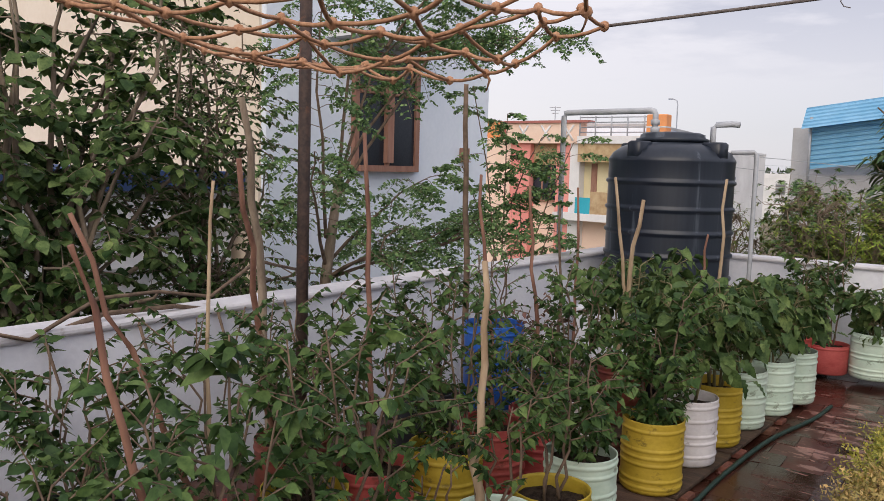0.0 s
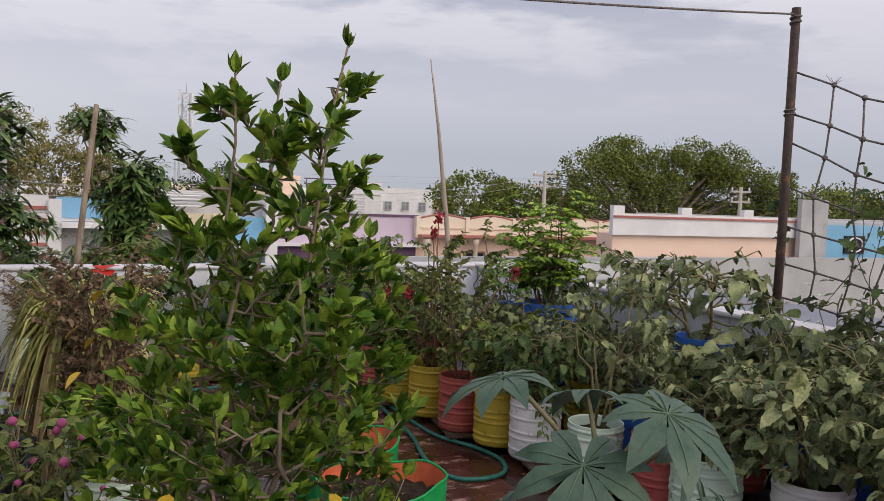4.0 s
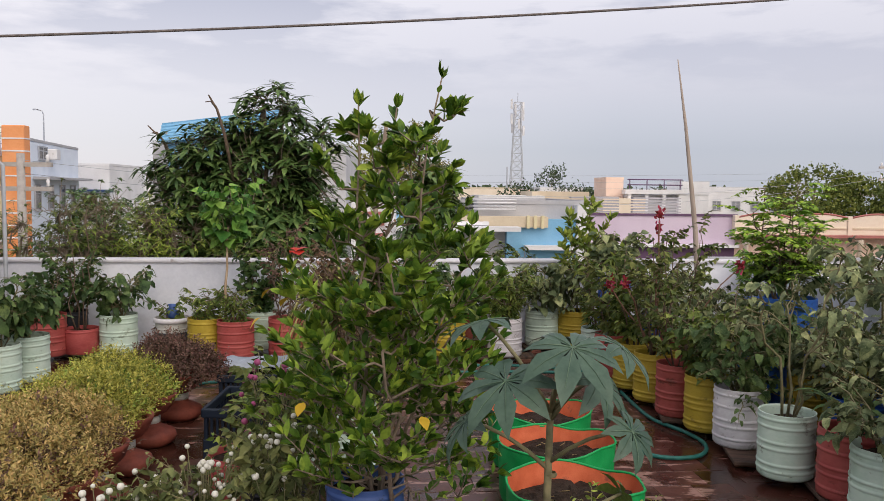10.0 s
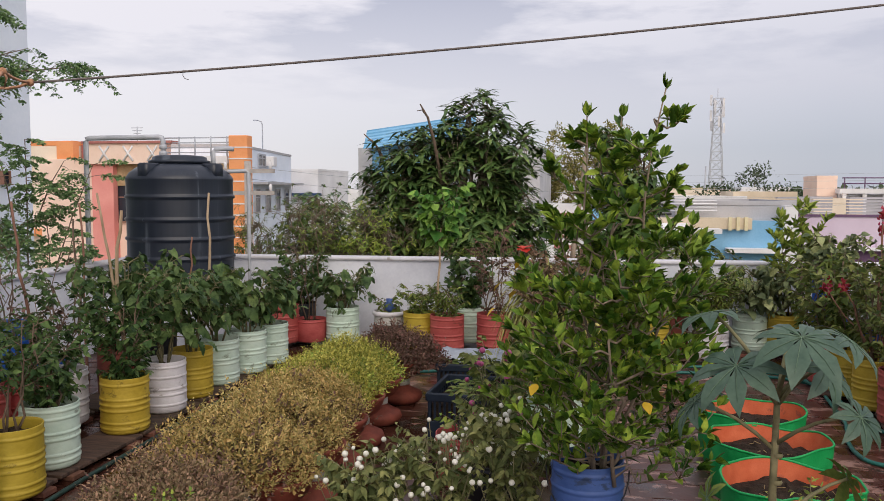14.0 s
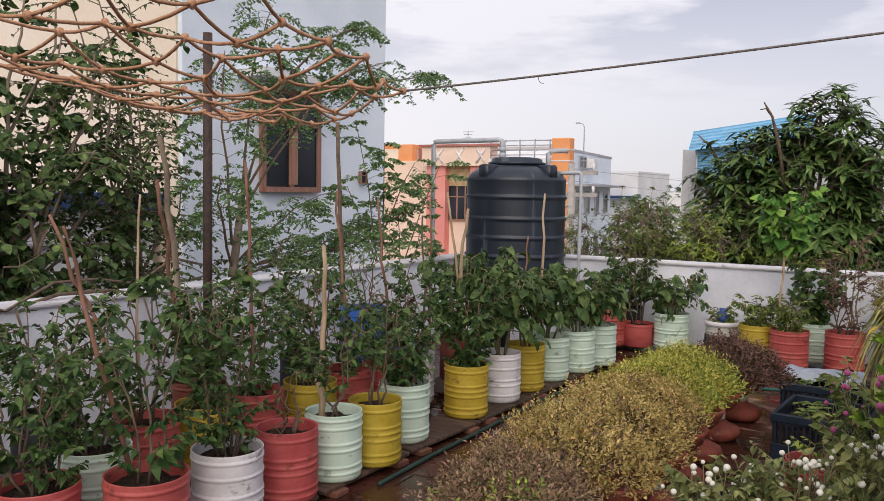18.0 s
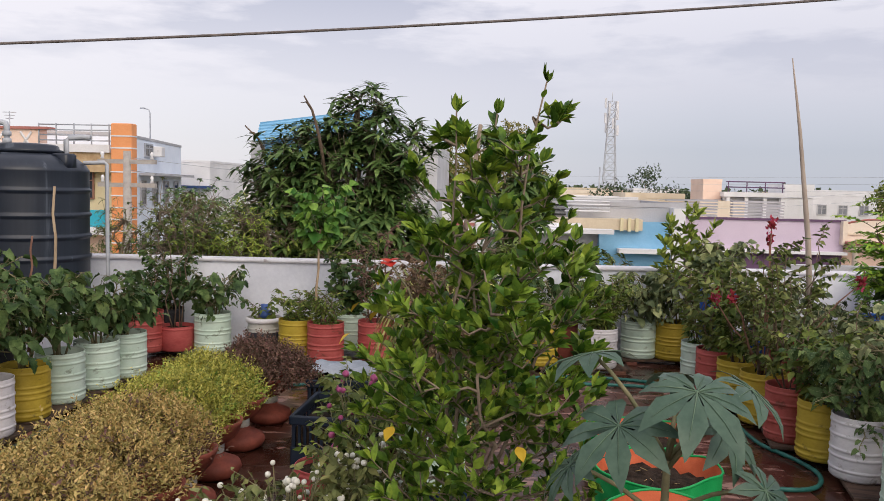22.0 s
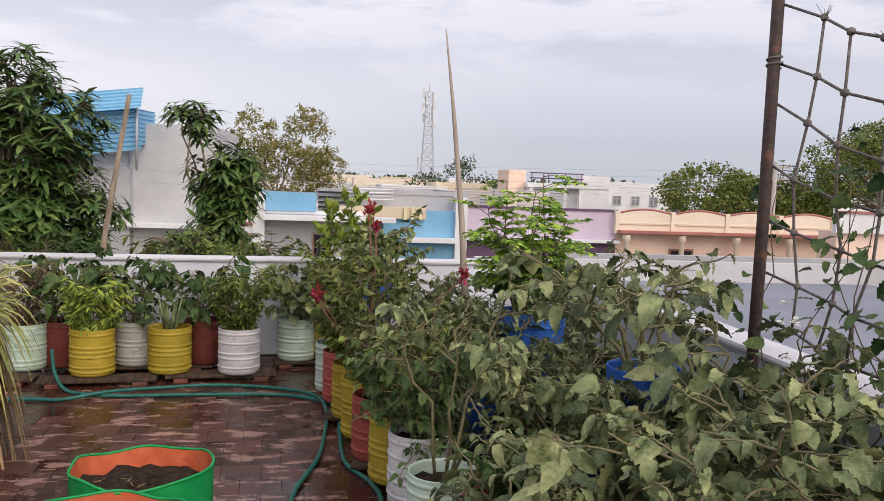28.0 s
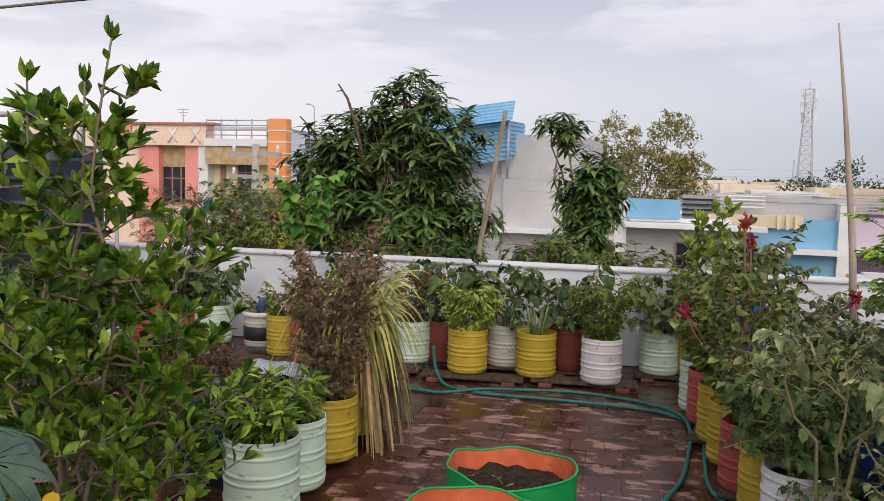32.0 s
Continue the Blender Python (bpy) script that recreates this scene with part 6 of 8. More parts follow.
for k in range(70):
    a, d = g.uniform(-0.75, 0.95), g.uniform(75, 230)
    x, y, w, dp = math.sin(a) * d, math.cos(a) * d, g.uniform(5, 11), g.uniform(5, 9)
    if y < 60 or (15 < x < 24 and 100 < y < 160):
        continue
    wm = (W_WHITE, W_CREAM, W_WHITE, W_SAND, W_GREY, W_PEACH, W_BLUEWHITE)[k % 7]
    tp = g.uniform(-0.6, 1.2) + d * 0.004
    hh = house("small flat-roofed far house of the town", x - w / 2, x + w / 2, y - dp / 2, y + dp / 2, tp, wm, 0.5)
    for q in range(2):
        window(hh, x - w / 4 + q * w / 2, y - dp / 2, tp - 1.8, 1.0, 1.1, "y", W_PALEGREY, 1, FAR_GLASS)
for k in range(26):
    a, d = g.uniform(-0.7, 0.9), g.uniform(70, 180)
    clump_tree(600 + k, (math.sin(a) * d, math.cos(a) * d, 0), [((0, 0, 0.0), (3, 2.5, 1.6 + 1.2 * g.uniform())), ((1.8, 0, -0.6), (2, 2, 1.6))], 120, 0.42, L_FAR if k % 3 else FAR_WOOD, "rounded far tree among the houses", 0.25)

# telecom mast
# paler than the other steel: distance haze is mixed into this grey
MAST_M = mat("mast_hazy_grey", (0.46, 0.47, 0.50), (0.56, 0.57, 0.60), scale=3, rough=0.6, bump=0)
mast = thing("telecom_mast", "grey steel lattice telecom mast far off", "mast", (20.25, 140, -3.6))
HM = 20.2
legs = [(-1, -1), (1, -1), (1, 1), (-1, 1)]
def mast_r(z):
    return 1.35 - 0.75 * min(1, z / (HM * 0.8))


for sx, sy in legs:
    part("leg", Geo().tube([(sx * mast_r(z), sy * mast_r(z), z) for z in (0, HM * 0.4, HM * 0.8, HM)], 0.055, 5), MAST_M, mast)
lat = Geo()
for k in range(14):
    z0, z1 = HM * k / 14, HM * (k + 1) / 14
    for q in range(4):
        (ax, ay), (bx, by) = legs[q], legs[(q + 1) % 4]
        lat.tube([(ax * mast_r(z0), ay * mast_r(z0), z0), (bx * mast_r(z1), by * mast_r(z1), z1)], 0.032, 4, False)
        lat.tube([(bx * mast_r(z0), by * mast_r(z0), z0), (ax * mast_r(z1), ay * mast_r(z1), z1)], 0.032, 4, False)
        lat.tube([(ax * mast_r(z1), ay * mast_r(z1), z1), (bx * mast_r(z1), by * mast_r(z1), z1)], 0.035, 4, False)
part("lattice", lat, MAST_M, mast)
for k in range(10):
    a = 2.4 * k
    z = HM * (0.72 + 0.025 * k)
    part("antenna", Geo().box(-0.18, 0.18, -0.12, 0.12, 0, 1.7), W_WHITE, mast, "white antenna panel", at=pose(math.cos(a) * 1.05, math.sin(a) * 1.05, z, 0, 0, math.degrees(a)), smooth=False)
part("spike", Geo().tube([(0, 0, HM), (0, 0, HM + 1.6)], 0.05, 4), MAST_M, mast)
solid("slim_mast", Geo().tube([(18.5, 139, -3.6), (18.5, 139, 5.6)], 0.14, 6), STEEL, "slim grey pole beside the mast", "mast", smooth=True)


def utility_pole(x, y, top, label="concrete power pole with crossarms and insulators"):
    th = thing("utility_pole", label, "power pole", (x, y, -3.6), "power poles")
    part("pole", Geo().tube([(0, 0, 0), (0, 0, top + 3.6)], [0.14, 0.09], 8), CONC, th)
    for k in range(2):
        z = top + 3.6 - 0.25 - 0.55 * k
        part("crossarm", Geo().box(-0.7, 0.7, -0.05, 0.05, z - 0.05, z + 0.05), CONC, th, smooth=False)
        for q in range(3):
            part("insulator", Geo().lathe([(0, 0), (0.05, 0.02), (0.03, 0.08), (0.05, 0.12), (0.02, 0.18), (0, 0.18)], 8), SIGN_W, th, at=(-0.6 + 0.6 * q, 0, z + 0.05))
    return th


POLES = [(-7.3, 18.5, 2.25), (23.6, 36.0, 3.0), (34.0, 33.0, 2.6)]
for p in POLES:
    utility_pole(*p)
for k in range(6):
    a = POLES[1]
    solid("power_line", Geo().tube(curve_pts((a[0], a[1], a[2] - 0.15 - 0.22 * k), (60, 31, 2.6 - 0.2 * k), 14, 0.35 + 0.04 * k), 0.013, 4), BLACK_M, "thin black overhead power line", "cable", group="power lines", smooth=True)
for k in range(3):
    solid("power_line", Geo().tube(curve_pts((-40, 60, 3.2 - 0.5 * k), (46, 62, 3.6 - 0.5 * k), 20, 0.8), 0.008, 4), STEEL, "thin grey overhead power line", "cable", group="power lines", smooth=True)
for k in range(2):
    solid("power_line", Geo().tube(curve_pts((-7.3, 18.5, 2.1 - 0.3 * k), (23, 36, 2.6 - 0.3 * k), 20, 1.0), 0.006, 4), STEEL, "thin grey overhead power line", "cable", group="power lines", smooth=True)

lamp = thing("street_lamp", "thin grey roof lamp pole with a bent arm", "lamp", (-16.25, 40.5, 3.43))
part("pole", Geo().tube([(0, 0, 0), (0, 0, 1.55), (-0.06, 0, 1.72), (-0.3, 0, 1.80)], 0.03, 6), STEEL, lamp)
part("lamp_head", Geo().box(-0.5, -0.28, -0.07, 0.07, 1.76, 1.83, 0.02), STEEL, lamp)
aer = thing("roof_aerial", "thin metal television aerial on the pink house roof", "aerial", (-17.95, 31.2, 2.85))
part("mast", Geo().tube([(0, 0, 0), (0, 0, 1.35)], 0.02, 5), STEEL, aer)
for k in range(3):
    part("rod", Geo().tube([(-0.28 + 0.06 * k, 0, 1.3 - 0.12 * k), (0.28 - 0.06 * k, 0, 1.3 - 0.12 * k)], 0.012, 4), STEEL, aer)

# ---- posts, nets and lines ----
post = thing("net_post", "dark rusty iron pipe post at the east parapet", "post", (4.795, 3.70, 0))
part("pipe", Geo().tube([(-0.02, 0.0, 0.0), (-0.01, -0.01, 1.3), (0.0, 0.0, 2.69)], 0.026, 10), IRON, post)
part("rope_binding", Geo().tube([(0.03 * math.cos(a * 1.3), 0.03 * math.sin(a * 1.3), 2.59 + 0.006 * a) for a in np.linspace(0, 12, 30)], 0.006, 5), ROPE_GREY, post)
part("rope_binding", Geo().tube([(0.03 * math.cos(a * 1.3), 0.03 * math.sin(a * 1.3), 2.06 + 0.005 * a) for a in np.linspace(0, 9, 30)], 0.006, 5), ROPE_GREY, post)
net = thing("rope_trellis", "grey rope trellis net tied between posts on the east parapet", "net", (4.82, 3.70, 0))
g = np.random.default_rng(5)
COLS = [-0.01, -0.265, -0.495, -0.70, -0.99, -1.26, -1.55, -1.85, -2.15]
ROWS_Z = [2.32, 2.085, 1.91, 1.66, 1.43, 1.20, 1.0]
SAG = [0.0, 0.33, 0.66, 0.86, 1.0, 1.04, 1.0, 0.8, 0.5]
DROP = [0.29, 0.27, 0.29, 0.21, 0.15, 0.11, 0.08]


def net_pt(i, j):
    return np.array([0.03 * math.sin(i * 1.7 + j) * (i > 0), COLS[i] + 0.02 * math.sin(j * 2.1 + i) + 0.012 * j, ROWS_Z[j] - DROP[j] * SAG[i]])


NP = [[net_pt(i, j) for j in range(len(ROWS_Z))] for i in range(len(COLS))]
for j in range(len(ROWS_Z)):
    part("rope", Geo().tube([NP[i][j] for i in range(len(COLS))], 0.006, 5), ROPE_GREY, net)
for i in range(1, len(COLS)):
    part("rope", Geo().tube([NP[i][j] for j in range(len(ROWS_Z))], 0.006, 5), ROPE_GREY, net)
    for j in range(len(ROWS_Z)):
        part("knot", Geo().lathe([(0, -0.018), (0.013, -0.010), (0.016, 0.0), (0.012, 0.012), (0, 0.018)], 8, wobble=0.1, seed=i + j), ROPE_GREY, net, at=tuple(NP[i][j]))
fr = Geo()
for i in (1, 3, 4):
    for q in range(6):
        e = NP[i][0] + [g.uniform(-0.03, 0.03), g.uniform(-0.06, 0.06), g.uniform(0.02, 0.07)]
        fr.tube([NP[i][0], e], [0.002, 0.001], 3, False)
part("frayed_ends", fr, ROPE_GREY, net, kind="stuff")

KNOT = np.array([-1.41, 2.77, 2.045])
solid("clothes_line", Geo().tube(curve_pts(KNOT, (4.795, 3.70, 2.655), 40, 0.055), 0.006, 6), ROPE_GREY, "dark twisted line strung across the terrace", "line", smooth=True)
solid("wire_bit", Geo().tube([(-0.66, 2.883, 2.104), (-0.664, 2.883, 2.078), (-0.654, 2.883, 2.062), (-0.634, 2.883, 2.056)], 0.0016, 4), ROPE_GREY, "short loose wire end on the line", "wire", smooth=True)
canopy = thing("coir_net", "brown coir rope net slung overhead from sticks", "net", (0, 0, 0))
g = np.random.default_rng(15)
NX, NY = 9, 9
CN = np.zeros((NX, NY, 3))
for i in range(NX):
    for j in range(NY):
        u, v = i / (NX - 1), j / (NY - 1)
        a = (1 - v) * np.array([-0.75, 0.85, 2.22]) + v * KNOT
        b = (1 - v) * np.array([-2.9, 0.6, 2.2]) + v * np.array([-3.15, 3.2, 2.02])
        p = (1 - u) * a + u * b
        edge = math.sin(math.pi * u) * 0.10 + math.sin(math.pi * v) * 0.06
        CN[i, j] = p - [0, 0, edge] + g.normal(scale=0.03, size=3)
CN[0, NY - 1] = KNOT
for i in range(NX):
    part("rope", Geo().tube(np.concatenate([curve_pts(CN[i, j], CN[i, j + 1], 4, 0.012)[:-1] for j in range(NY - 1)] + [CN[i, -1:]]), 0.0075, 5), COIR, canopy)
for j in range(NY):
    part("rope", Geo().tube(np.concatenate([curve_pts(CN[i, j], CN[i + 1, j], 4, 0.012)[:-1] for i in range(NX - 1)] + [CN[-1:, j]][0:1]), 0.0075, 5), COIR, canopy)
for i in range(NX):
    for j in range(NY):
        part("knot", Geo().lathe([(0, -0.022), (0.014, -0.012), (0.019, 0.0), (0.013, 0.014), (0, 0.02)], 8, wobble=0.12, seed=i * 3 + j), COIR, canopy, at=tuple(CN[i, j]))
for k, p in enumerate(((3, 8), (0, 7), (5, 8))):
    c = CN[p]
    part("loose_tail", Geo().tube([c, c + [0.02, 0.0, -0.03], c + [-0.01, 0.02, -0.07]], [0.007, 0.006, 0.004], 5), COIR, canopy)


def stick(a, b, r=0.011, m=STICK_RED, label="reddish wooden stake pushed into a pot", name="stake"):
    g = np.random.default_rng(int(abs(a[0] * 100 + a[1] * 37)))
    th = solid(name, Geo().tube(curve_pts(a, b, 9, 0, 0.011, g), np.linspace(r * 1.1, r * 0.65, 9), 7), m, label, "stake", group="plant stakes", smooth=True)
    return th


stick((-2.16, 1.66, 0.3), (-2.2, 1.22, 1.38))
stick((-1.62, 1.2, 0.3), (-1.60, 0.90, 1.36))
stick((-2.2, 1.66, 0.3), (-2.2, 1.69, 1.47), 0.008, STICK_PALE, "pale thin stake in a pot")
stick((-3.1, 2.75, 0.0), (-3.05, 2.48, 1.82), 0.024, BARK, "grey weathered pole leaning on the parapet")
stick((-2.6, 2.3, 0.3), (-2.2, 1.79, 1.54), 0.014)
stick((-2.10, 2.36, 0.3), (-2.15, 2.33, 1.65), 0.012)
stick((-1.53, 2.25, 0.3), (-1.60, 2.345, 1.22), 0.016, STICK_PALE, "pale split bamboo stake in a pot")
stick((-3.05, 4.3, 0.0), (-3.0, 4.13, 2.03), 0.022, TWIG, "dark upright pole that holds the net")
stick((-2.05, 3.1, 0.3), (-2.2, 3.17, 1.5), 0.011)
stick((-2.2, 3.75, 0.3), (-2.2, 3.60, 1.45), 0.011)
stick((-2.10, 4.45, 0.3), (-1.9, 4.30, 1.38), 0.016, STICK_PALE, "pale stripped stake among the leaves")
stick((-2.0, 4.5, 0.3), (-2.05, 4.25, 1.50), 0.012, STICK_PALE, "pale thin stake among the leaves")
stick((-1.87, 5.50, 0.0), (-1.86, 5.52, 1.50), 0.014, STICK_PALE, "straight pale stake before the tank")
stick((-1.95, 5.3, 0.3), (-1.85, 5.2, 1.15), 0.010)
stick((-3.0, 5.4, 0.0), (-3.0, 5.34, 1.28), 0.012, TWIG, "thin dark stake by the parapet")
stick((-2.6, 4.9, 0.0), (-2.6, 4.85, 1.42), 0.011)
solid("iron_pole", Geo().tube([(-3.02, 2.83, 0.0), (-3.0, 2.824, 2.5)], 0.03, 10), IRON, "dark iron pole wound with vines at the west parapet", "post", smooth=True)
solid("bamboo_pole", Geo().tube([(4.05, 6.52, 0.1), (3.98, 6.57, 1.2), (3.89, 6.64, 2.1), (3.824, 6.71, 2.69)], [0.028, 0.024, 0.015, 0.005], 8), BAMBOO, "tall weathered bamboo pole leaning in a pot", "pole", smooth=True)
solid("leaning_pole", Geo().tube([(0.86, 7.68, -1.5), (1.084, 7.76, 0.944), (1.226, 8.025, 2.2)], [0.030, 0.026, 0.021], 8), BARK, "grey wooden pole standing behind the parapet", "pole", smooth=True)

# ---- middle of the terrace ----


def dome(seed, radii, n, leaf, size, g_up=0.9, fuzz=0.25, sprig=0.075):
    """A bushy mound of upright sprigs set with short leaves: foliage mesh to be, and its twigs."""
    g = np.random.default_rng(seed)
    d = unit(g.normal(size=(n, 3)))
    d[:, 2] = np.abs(d[:, 2]) - 0.25
    lump = 1 + 0.20 * np.sin(5 * d[:, 0] + seed) * np.cos(4 * d[:, 1]) + 0.08 * g.normal(size=n)
    P = d * np.array(radii) * (lump * g.uniform(0.45, 1.0, n) ** 0.4)[:, None]
    P[:, 2] += radii[2] * 0.3
    A = unit(d * 0.9 + [0, 0, g_up] + g.normal(scale=fuzz, size=(n, 3)))
    L = sprig * g.uniform(0.5, 1.4, n)
    at, D, S = [], [], []
    for k in range(7):
        t = (k + 0.5) / 7
        side = unit(np.cross(A, g.normal(size=(n, 3))))
        at.append(P + A * (L * t)[:, None]), D.append(A * (0.5 + 0.8 * t) + side), S.append(size * g.uniform(0.6, 1.3, n) * (1.1 - 0.4 * t))
    at, D, S = np.concatenate(at), np.concatenate(D), np.concatenate(S)
    f = Geo().leaves(leaf, at, D, g.normal(size=at.shape) * 0.5 + [0, 0, 1], S, g.uniform(0.8, 1.4, len(S)))
    w = Geo()
    for p in P[:: max(1, n // 70)]:
        w.tube(curve_pts((p[0] * 0.15, p[1] * 0.15, 0), p, 4, 0, 0.01, g), np.linspace(0.005, 0.0015, 4), 4, False)
    return w, f


URN = Geo().lathe([(0, 0), (0.11, 0.0), (0.135, 0.015), (0.15, 0.045), (0.14, 0.075), (0.10, 0.095), (0.06, 0.115), (0.048, 0.15), (0.05, 0.17), (0.09, 0.19), (0.13, 0.23), (0.15, 0.28), (0.155, 0.30), (0.14, 0.30), (0.13, 0.27)], 28).mesh("urn", TERRA)
COLLAR = Geo().lathe([(0.052, 0.125), (0.058, 0.13), (0.058, 0.165), (0.052, 0.17)], 20).mesh("collar", P_GREY)
HEDGE = [(-0.20, 1.80, L_BRONZE, 0.30), (-0.23, 2.42, L_GOLD, 0.36), (-0.23, 2.88, L_GOLD, 0.36), (-0.25, 3.34, L_GOLD, 0.35), (-0.28, 3.82, L_GOLDG, 0.35), (-0.29, 4.30, L_GOLDG, 0.35), (-0.10, 4.85, L_PURPLE, 0.32), (-0.10, 1.55, L_BRONZE, 0.28)]
for k, (x, y, m_, r_) in enumerate(HEDGE):
    off = 0.05 if y > 4.5 else 0.22
    col = "golden" if m_ in (L_GOLD, L_GOLDG) else "bronze"
    th = thing("urn_planter", f"{col} dwarf hedge plant in a red clay urn planter", "potted plant", (x + off, y, 0), "hedge urns")
    urn = part("urn", URN, None, th, "red terracotta urn")
    part("collar", COLLAR, None, urn)
    w, f = dome(700 + k, (r_, r_ * 0.95, 0.25), 1900, SPRIG if m_ is not L_PURPLE else OVATE, 0.022, sprig=0.07)
    part("stem", w, TWIG, th, at=(-off - 0.01, 0, 0.24))
    part("foliage", f, m_, th, at=(-off - 0.01, 0, 0.24), kind="stuff")
    if m_ is not L_PURPLE:
        w, f2 = dome(740 + k, (r_ * 0.98, r_ * 0.93, 0.22), 200, OVATE, 0.024)
        part("foliage", f2, L_PURPLE if k < 4 else L_LIGHT, th, at=(-off - 0.01, 0, 0.24), kind="stuff")
# crates with seedlings


def crate(x, y, turn, label, cover=False, w=0.46, d=0.53, h=0.30):
    th = thing("plastic_crate", label, "crate", (x, y, 0), "seedling crates", turn)
    t = 0.012
    for sx in (-1, 1):
        part("side_panel", Geo().box(sx * w / 2 - t / 2, sx * w / 2 + t / 2, -d / 2, d / 2, 0, h * 0.42, 0.003), CRATE, th, smooth=False)
        part("side_rail", Geo().box(sx * w / 2 - t, sx * w / 2 + t, -d / 2 - t, d / 2 + t, h - 0.05, h, 0.006), CRATE, th, smooth=False)
    for sy in (-1, 1):
        part("front_panel", Geo().box(-w / 2, w / 2, sy * d / 2 - t / 2, sy * d / 2 + t / 2, 0, h * 0.42, 0.003), CRATE, th, smooth=False)
        part("front_rail", Geo().box(-w / 2, w / 2, sy * d / 2 - t, sy * d / 2 + t, h - 0.05, h, 0.006), CRATE, th, smooth=False)
        for k in range(15):
            xx = -w / 2 + w * (k + 0.5) / 15
            part("slat", Geo().box(xx - 0.007, xx + 0.007, sy * d / 2 - 0.005, sy * d / 2 + 0.005, h * 0.42, h - 0.05), CRATE, th, smooth=False)
    for sx in (-1, 1):
        for k in range(9):
            yy = -d / 2 + d * (k + 0.5) / 9
            part("slat", Geo().box(sx * w / 2 - 0.005, sx * w / 2 + 0.005, yy - 0.008, yy + 0.008, h * 0.42, h - 0.05), CRATE, th, smooth=False)
    part("soil", Geo().box(-w / 2 + 0.02, w / 2 - 0.02, -d / 2 + 0.02, d / 2 - 0.02, 0.02, h - 0.07, 0.004), SOIL, th)
    g = np.random.default_rng(int(x * 100))
    P, D, S = [], [], []
    st = Geo()
    for k in range(26):
        c = np.array([g.uniform(-w / 2 + 0.05, w / 2 - 0.05), g.uniform(-d / 2 + 0.05, d / 2 - 0.05), h - 0.07])
        e = c + [g.uniform(-0.03, 0.03), g.uniform(-0.03, 0.03), g.uniform(0.03, 0.08)]
        st.tube([c, e], [0.003, 0.002], 4, False)
        for q in range(5):
            a = g.uniform(0, 6.28)
            P.append(e), D.append([math.cos(a), math.sin(a), g.uniform(0, 0.5)]), S.append(g.uniform(0.03, 0.06))
    part("stem", st, STEM, th, kind="stuff")
    part("foliage", Geo().leaves(BROAD, P, D, np.array([[0, 0, 1.0]] * len(P)), S), L_MID, th, kind="stuff")
    if cover:
        g2 = np.random.default_rng(4)
        n1, n2 = 14, 8
        u, v = np.meshgrid(np.linspace(-w / 2 - 0.03, w / 2 + 0.02, n1), np.linspace(0.0, d / 2 + 0.05, n2), indexing="ij")
        z = h + 0.012 + 0.02 * np.sin(u * 22) * np.cos(v * 30) + g2.normal(scale=0.008, size=u.shape)
        z[:, -1] -= 0.1
        z[:, 0] -= 0.03
        vv = np.stack([u, v, z], -1).reshape(-1, 3)
        q = [(i * n2 + j, (i + 1) * n2 + j, (i + 1) * n2 + j + 1, i * n2 + j + 1) for i in range(n1 - 1) for j in range(n2 - 1)]
        part("plastic_sheet", Geo().add(np.concatenate([vv, vv - [0, 0, 0.003]]), q, [tuple(len(vv) + i for i in f[::-1]) for f in q]), CLOTH_GREY, th, "crumpled grey plastic sheet over the rim")
    return th


crate(0.57, 4.21, -3, "navy plastic slatted crate planted with green seedlings")
crate(0.44, 5.06, 3, "navy plastic slatted crate with crumpled grey sheet over seedlings", True)
# low red pot before the crates
potted(0.65, 3.33, "red", "small seedlings", bushy(760, 0.12, 0.16, L_LIGHT, stems=6, branches=3, per=4, size=0.045), r=0.15, h=0.26, z=0.0, style=3)
# white and magenta globe amaranth, in low pots


def amaranth(seed, x, y, m, spread, height, n, what, pot="black", leafm=L_AMA, big=1.0):
    w, f = shrub(seed, height, spread, stems=9, branches=8, per=7, leaf=OVATE, size=0.06, low=0.2, stem_r=0.005, droop=0.5)
    th = potted(x, y, pot, what, [("stem", w, STEM), ("foliage", f, leafm)], r=0.15, h=0.22, z=0.0, style=3)
    g = np.random.default_rng(seed)
    ball = Geo().lathe([(0, -0.012), (0.008, -0.009), (0.0125, -0.002), (0.0125, 0.004), (0.008, 0.011), (0, 0.014)], 8, wobble=0.05).mesh("flower_head", m)
    for k in range(n):
        a, r = g.uniform(0, 6.28), spread * g.uniform(0.15, 1.0)
        z = height * g.uniform(0.65, 1.12) * (1 - 0.35 * (r / spread) ** 2)
        p = np.array([math.cos(a) * r, math.sin(a) * r, z + 0.185])
        st = part("flower_stalk", Geo().tube([(p[0] * 0.75, p[1] * 0.75, p[2] - 0.12), (p[0] * 0.9, p[1] * 0.9, p[2] - 0.05), tuple(p)], 0.0018, 4, False), STEM, th)
        k_ = big * g.uniform(0.6, 1.05)
        part("flower_head", ball, None, st, at=pose(*p) @ Matrix.Diagonal((k_, k_, k_, 1)))
    return th


amaranth(771, 0.72, 2.35, F_WHITE, 0.30, 0.38, 60, "globe amaranth with round white flower heads")
amaranth(772, 1.00, 2.45, F_WHITE, 0.26, 0.44, 52, "globe amaranth with round white flower heads")
amaranth(773, 0.86, 3.05, F_PINK, 0.26, 0.56, 24, "globe amaranth with magenta flower heads", leafm=L_RUSSET, big=1.25)
amaranth(774, 0.45, 2.15, F_WHITE, 0.24, 0.32, 26, "globe amaranth with a few white heads")

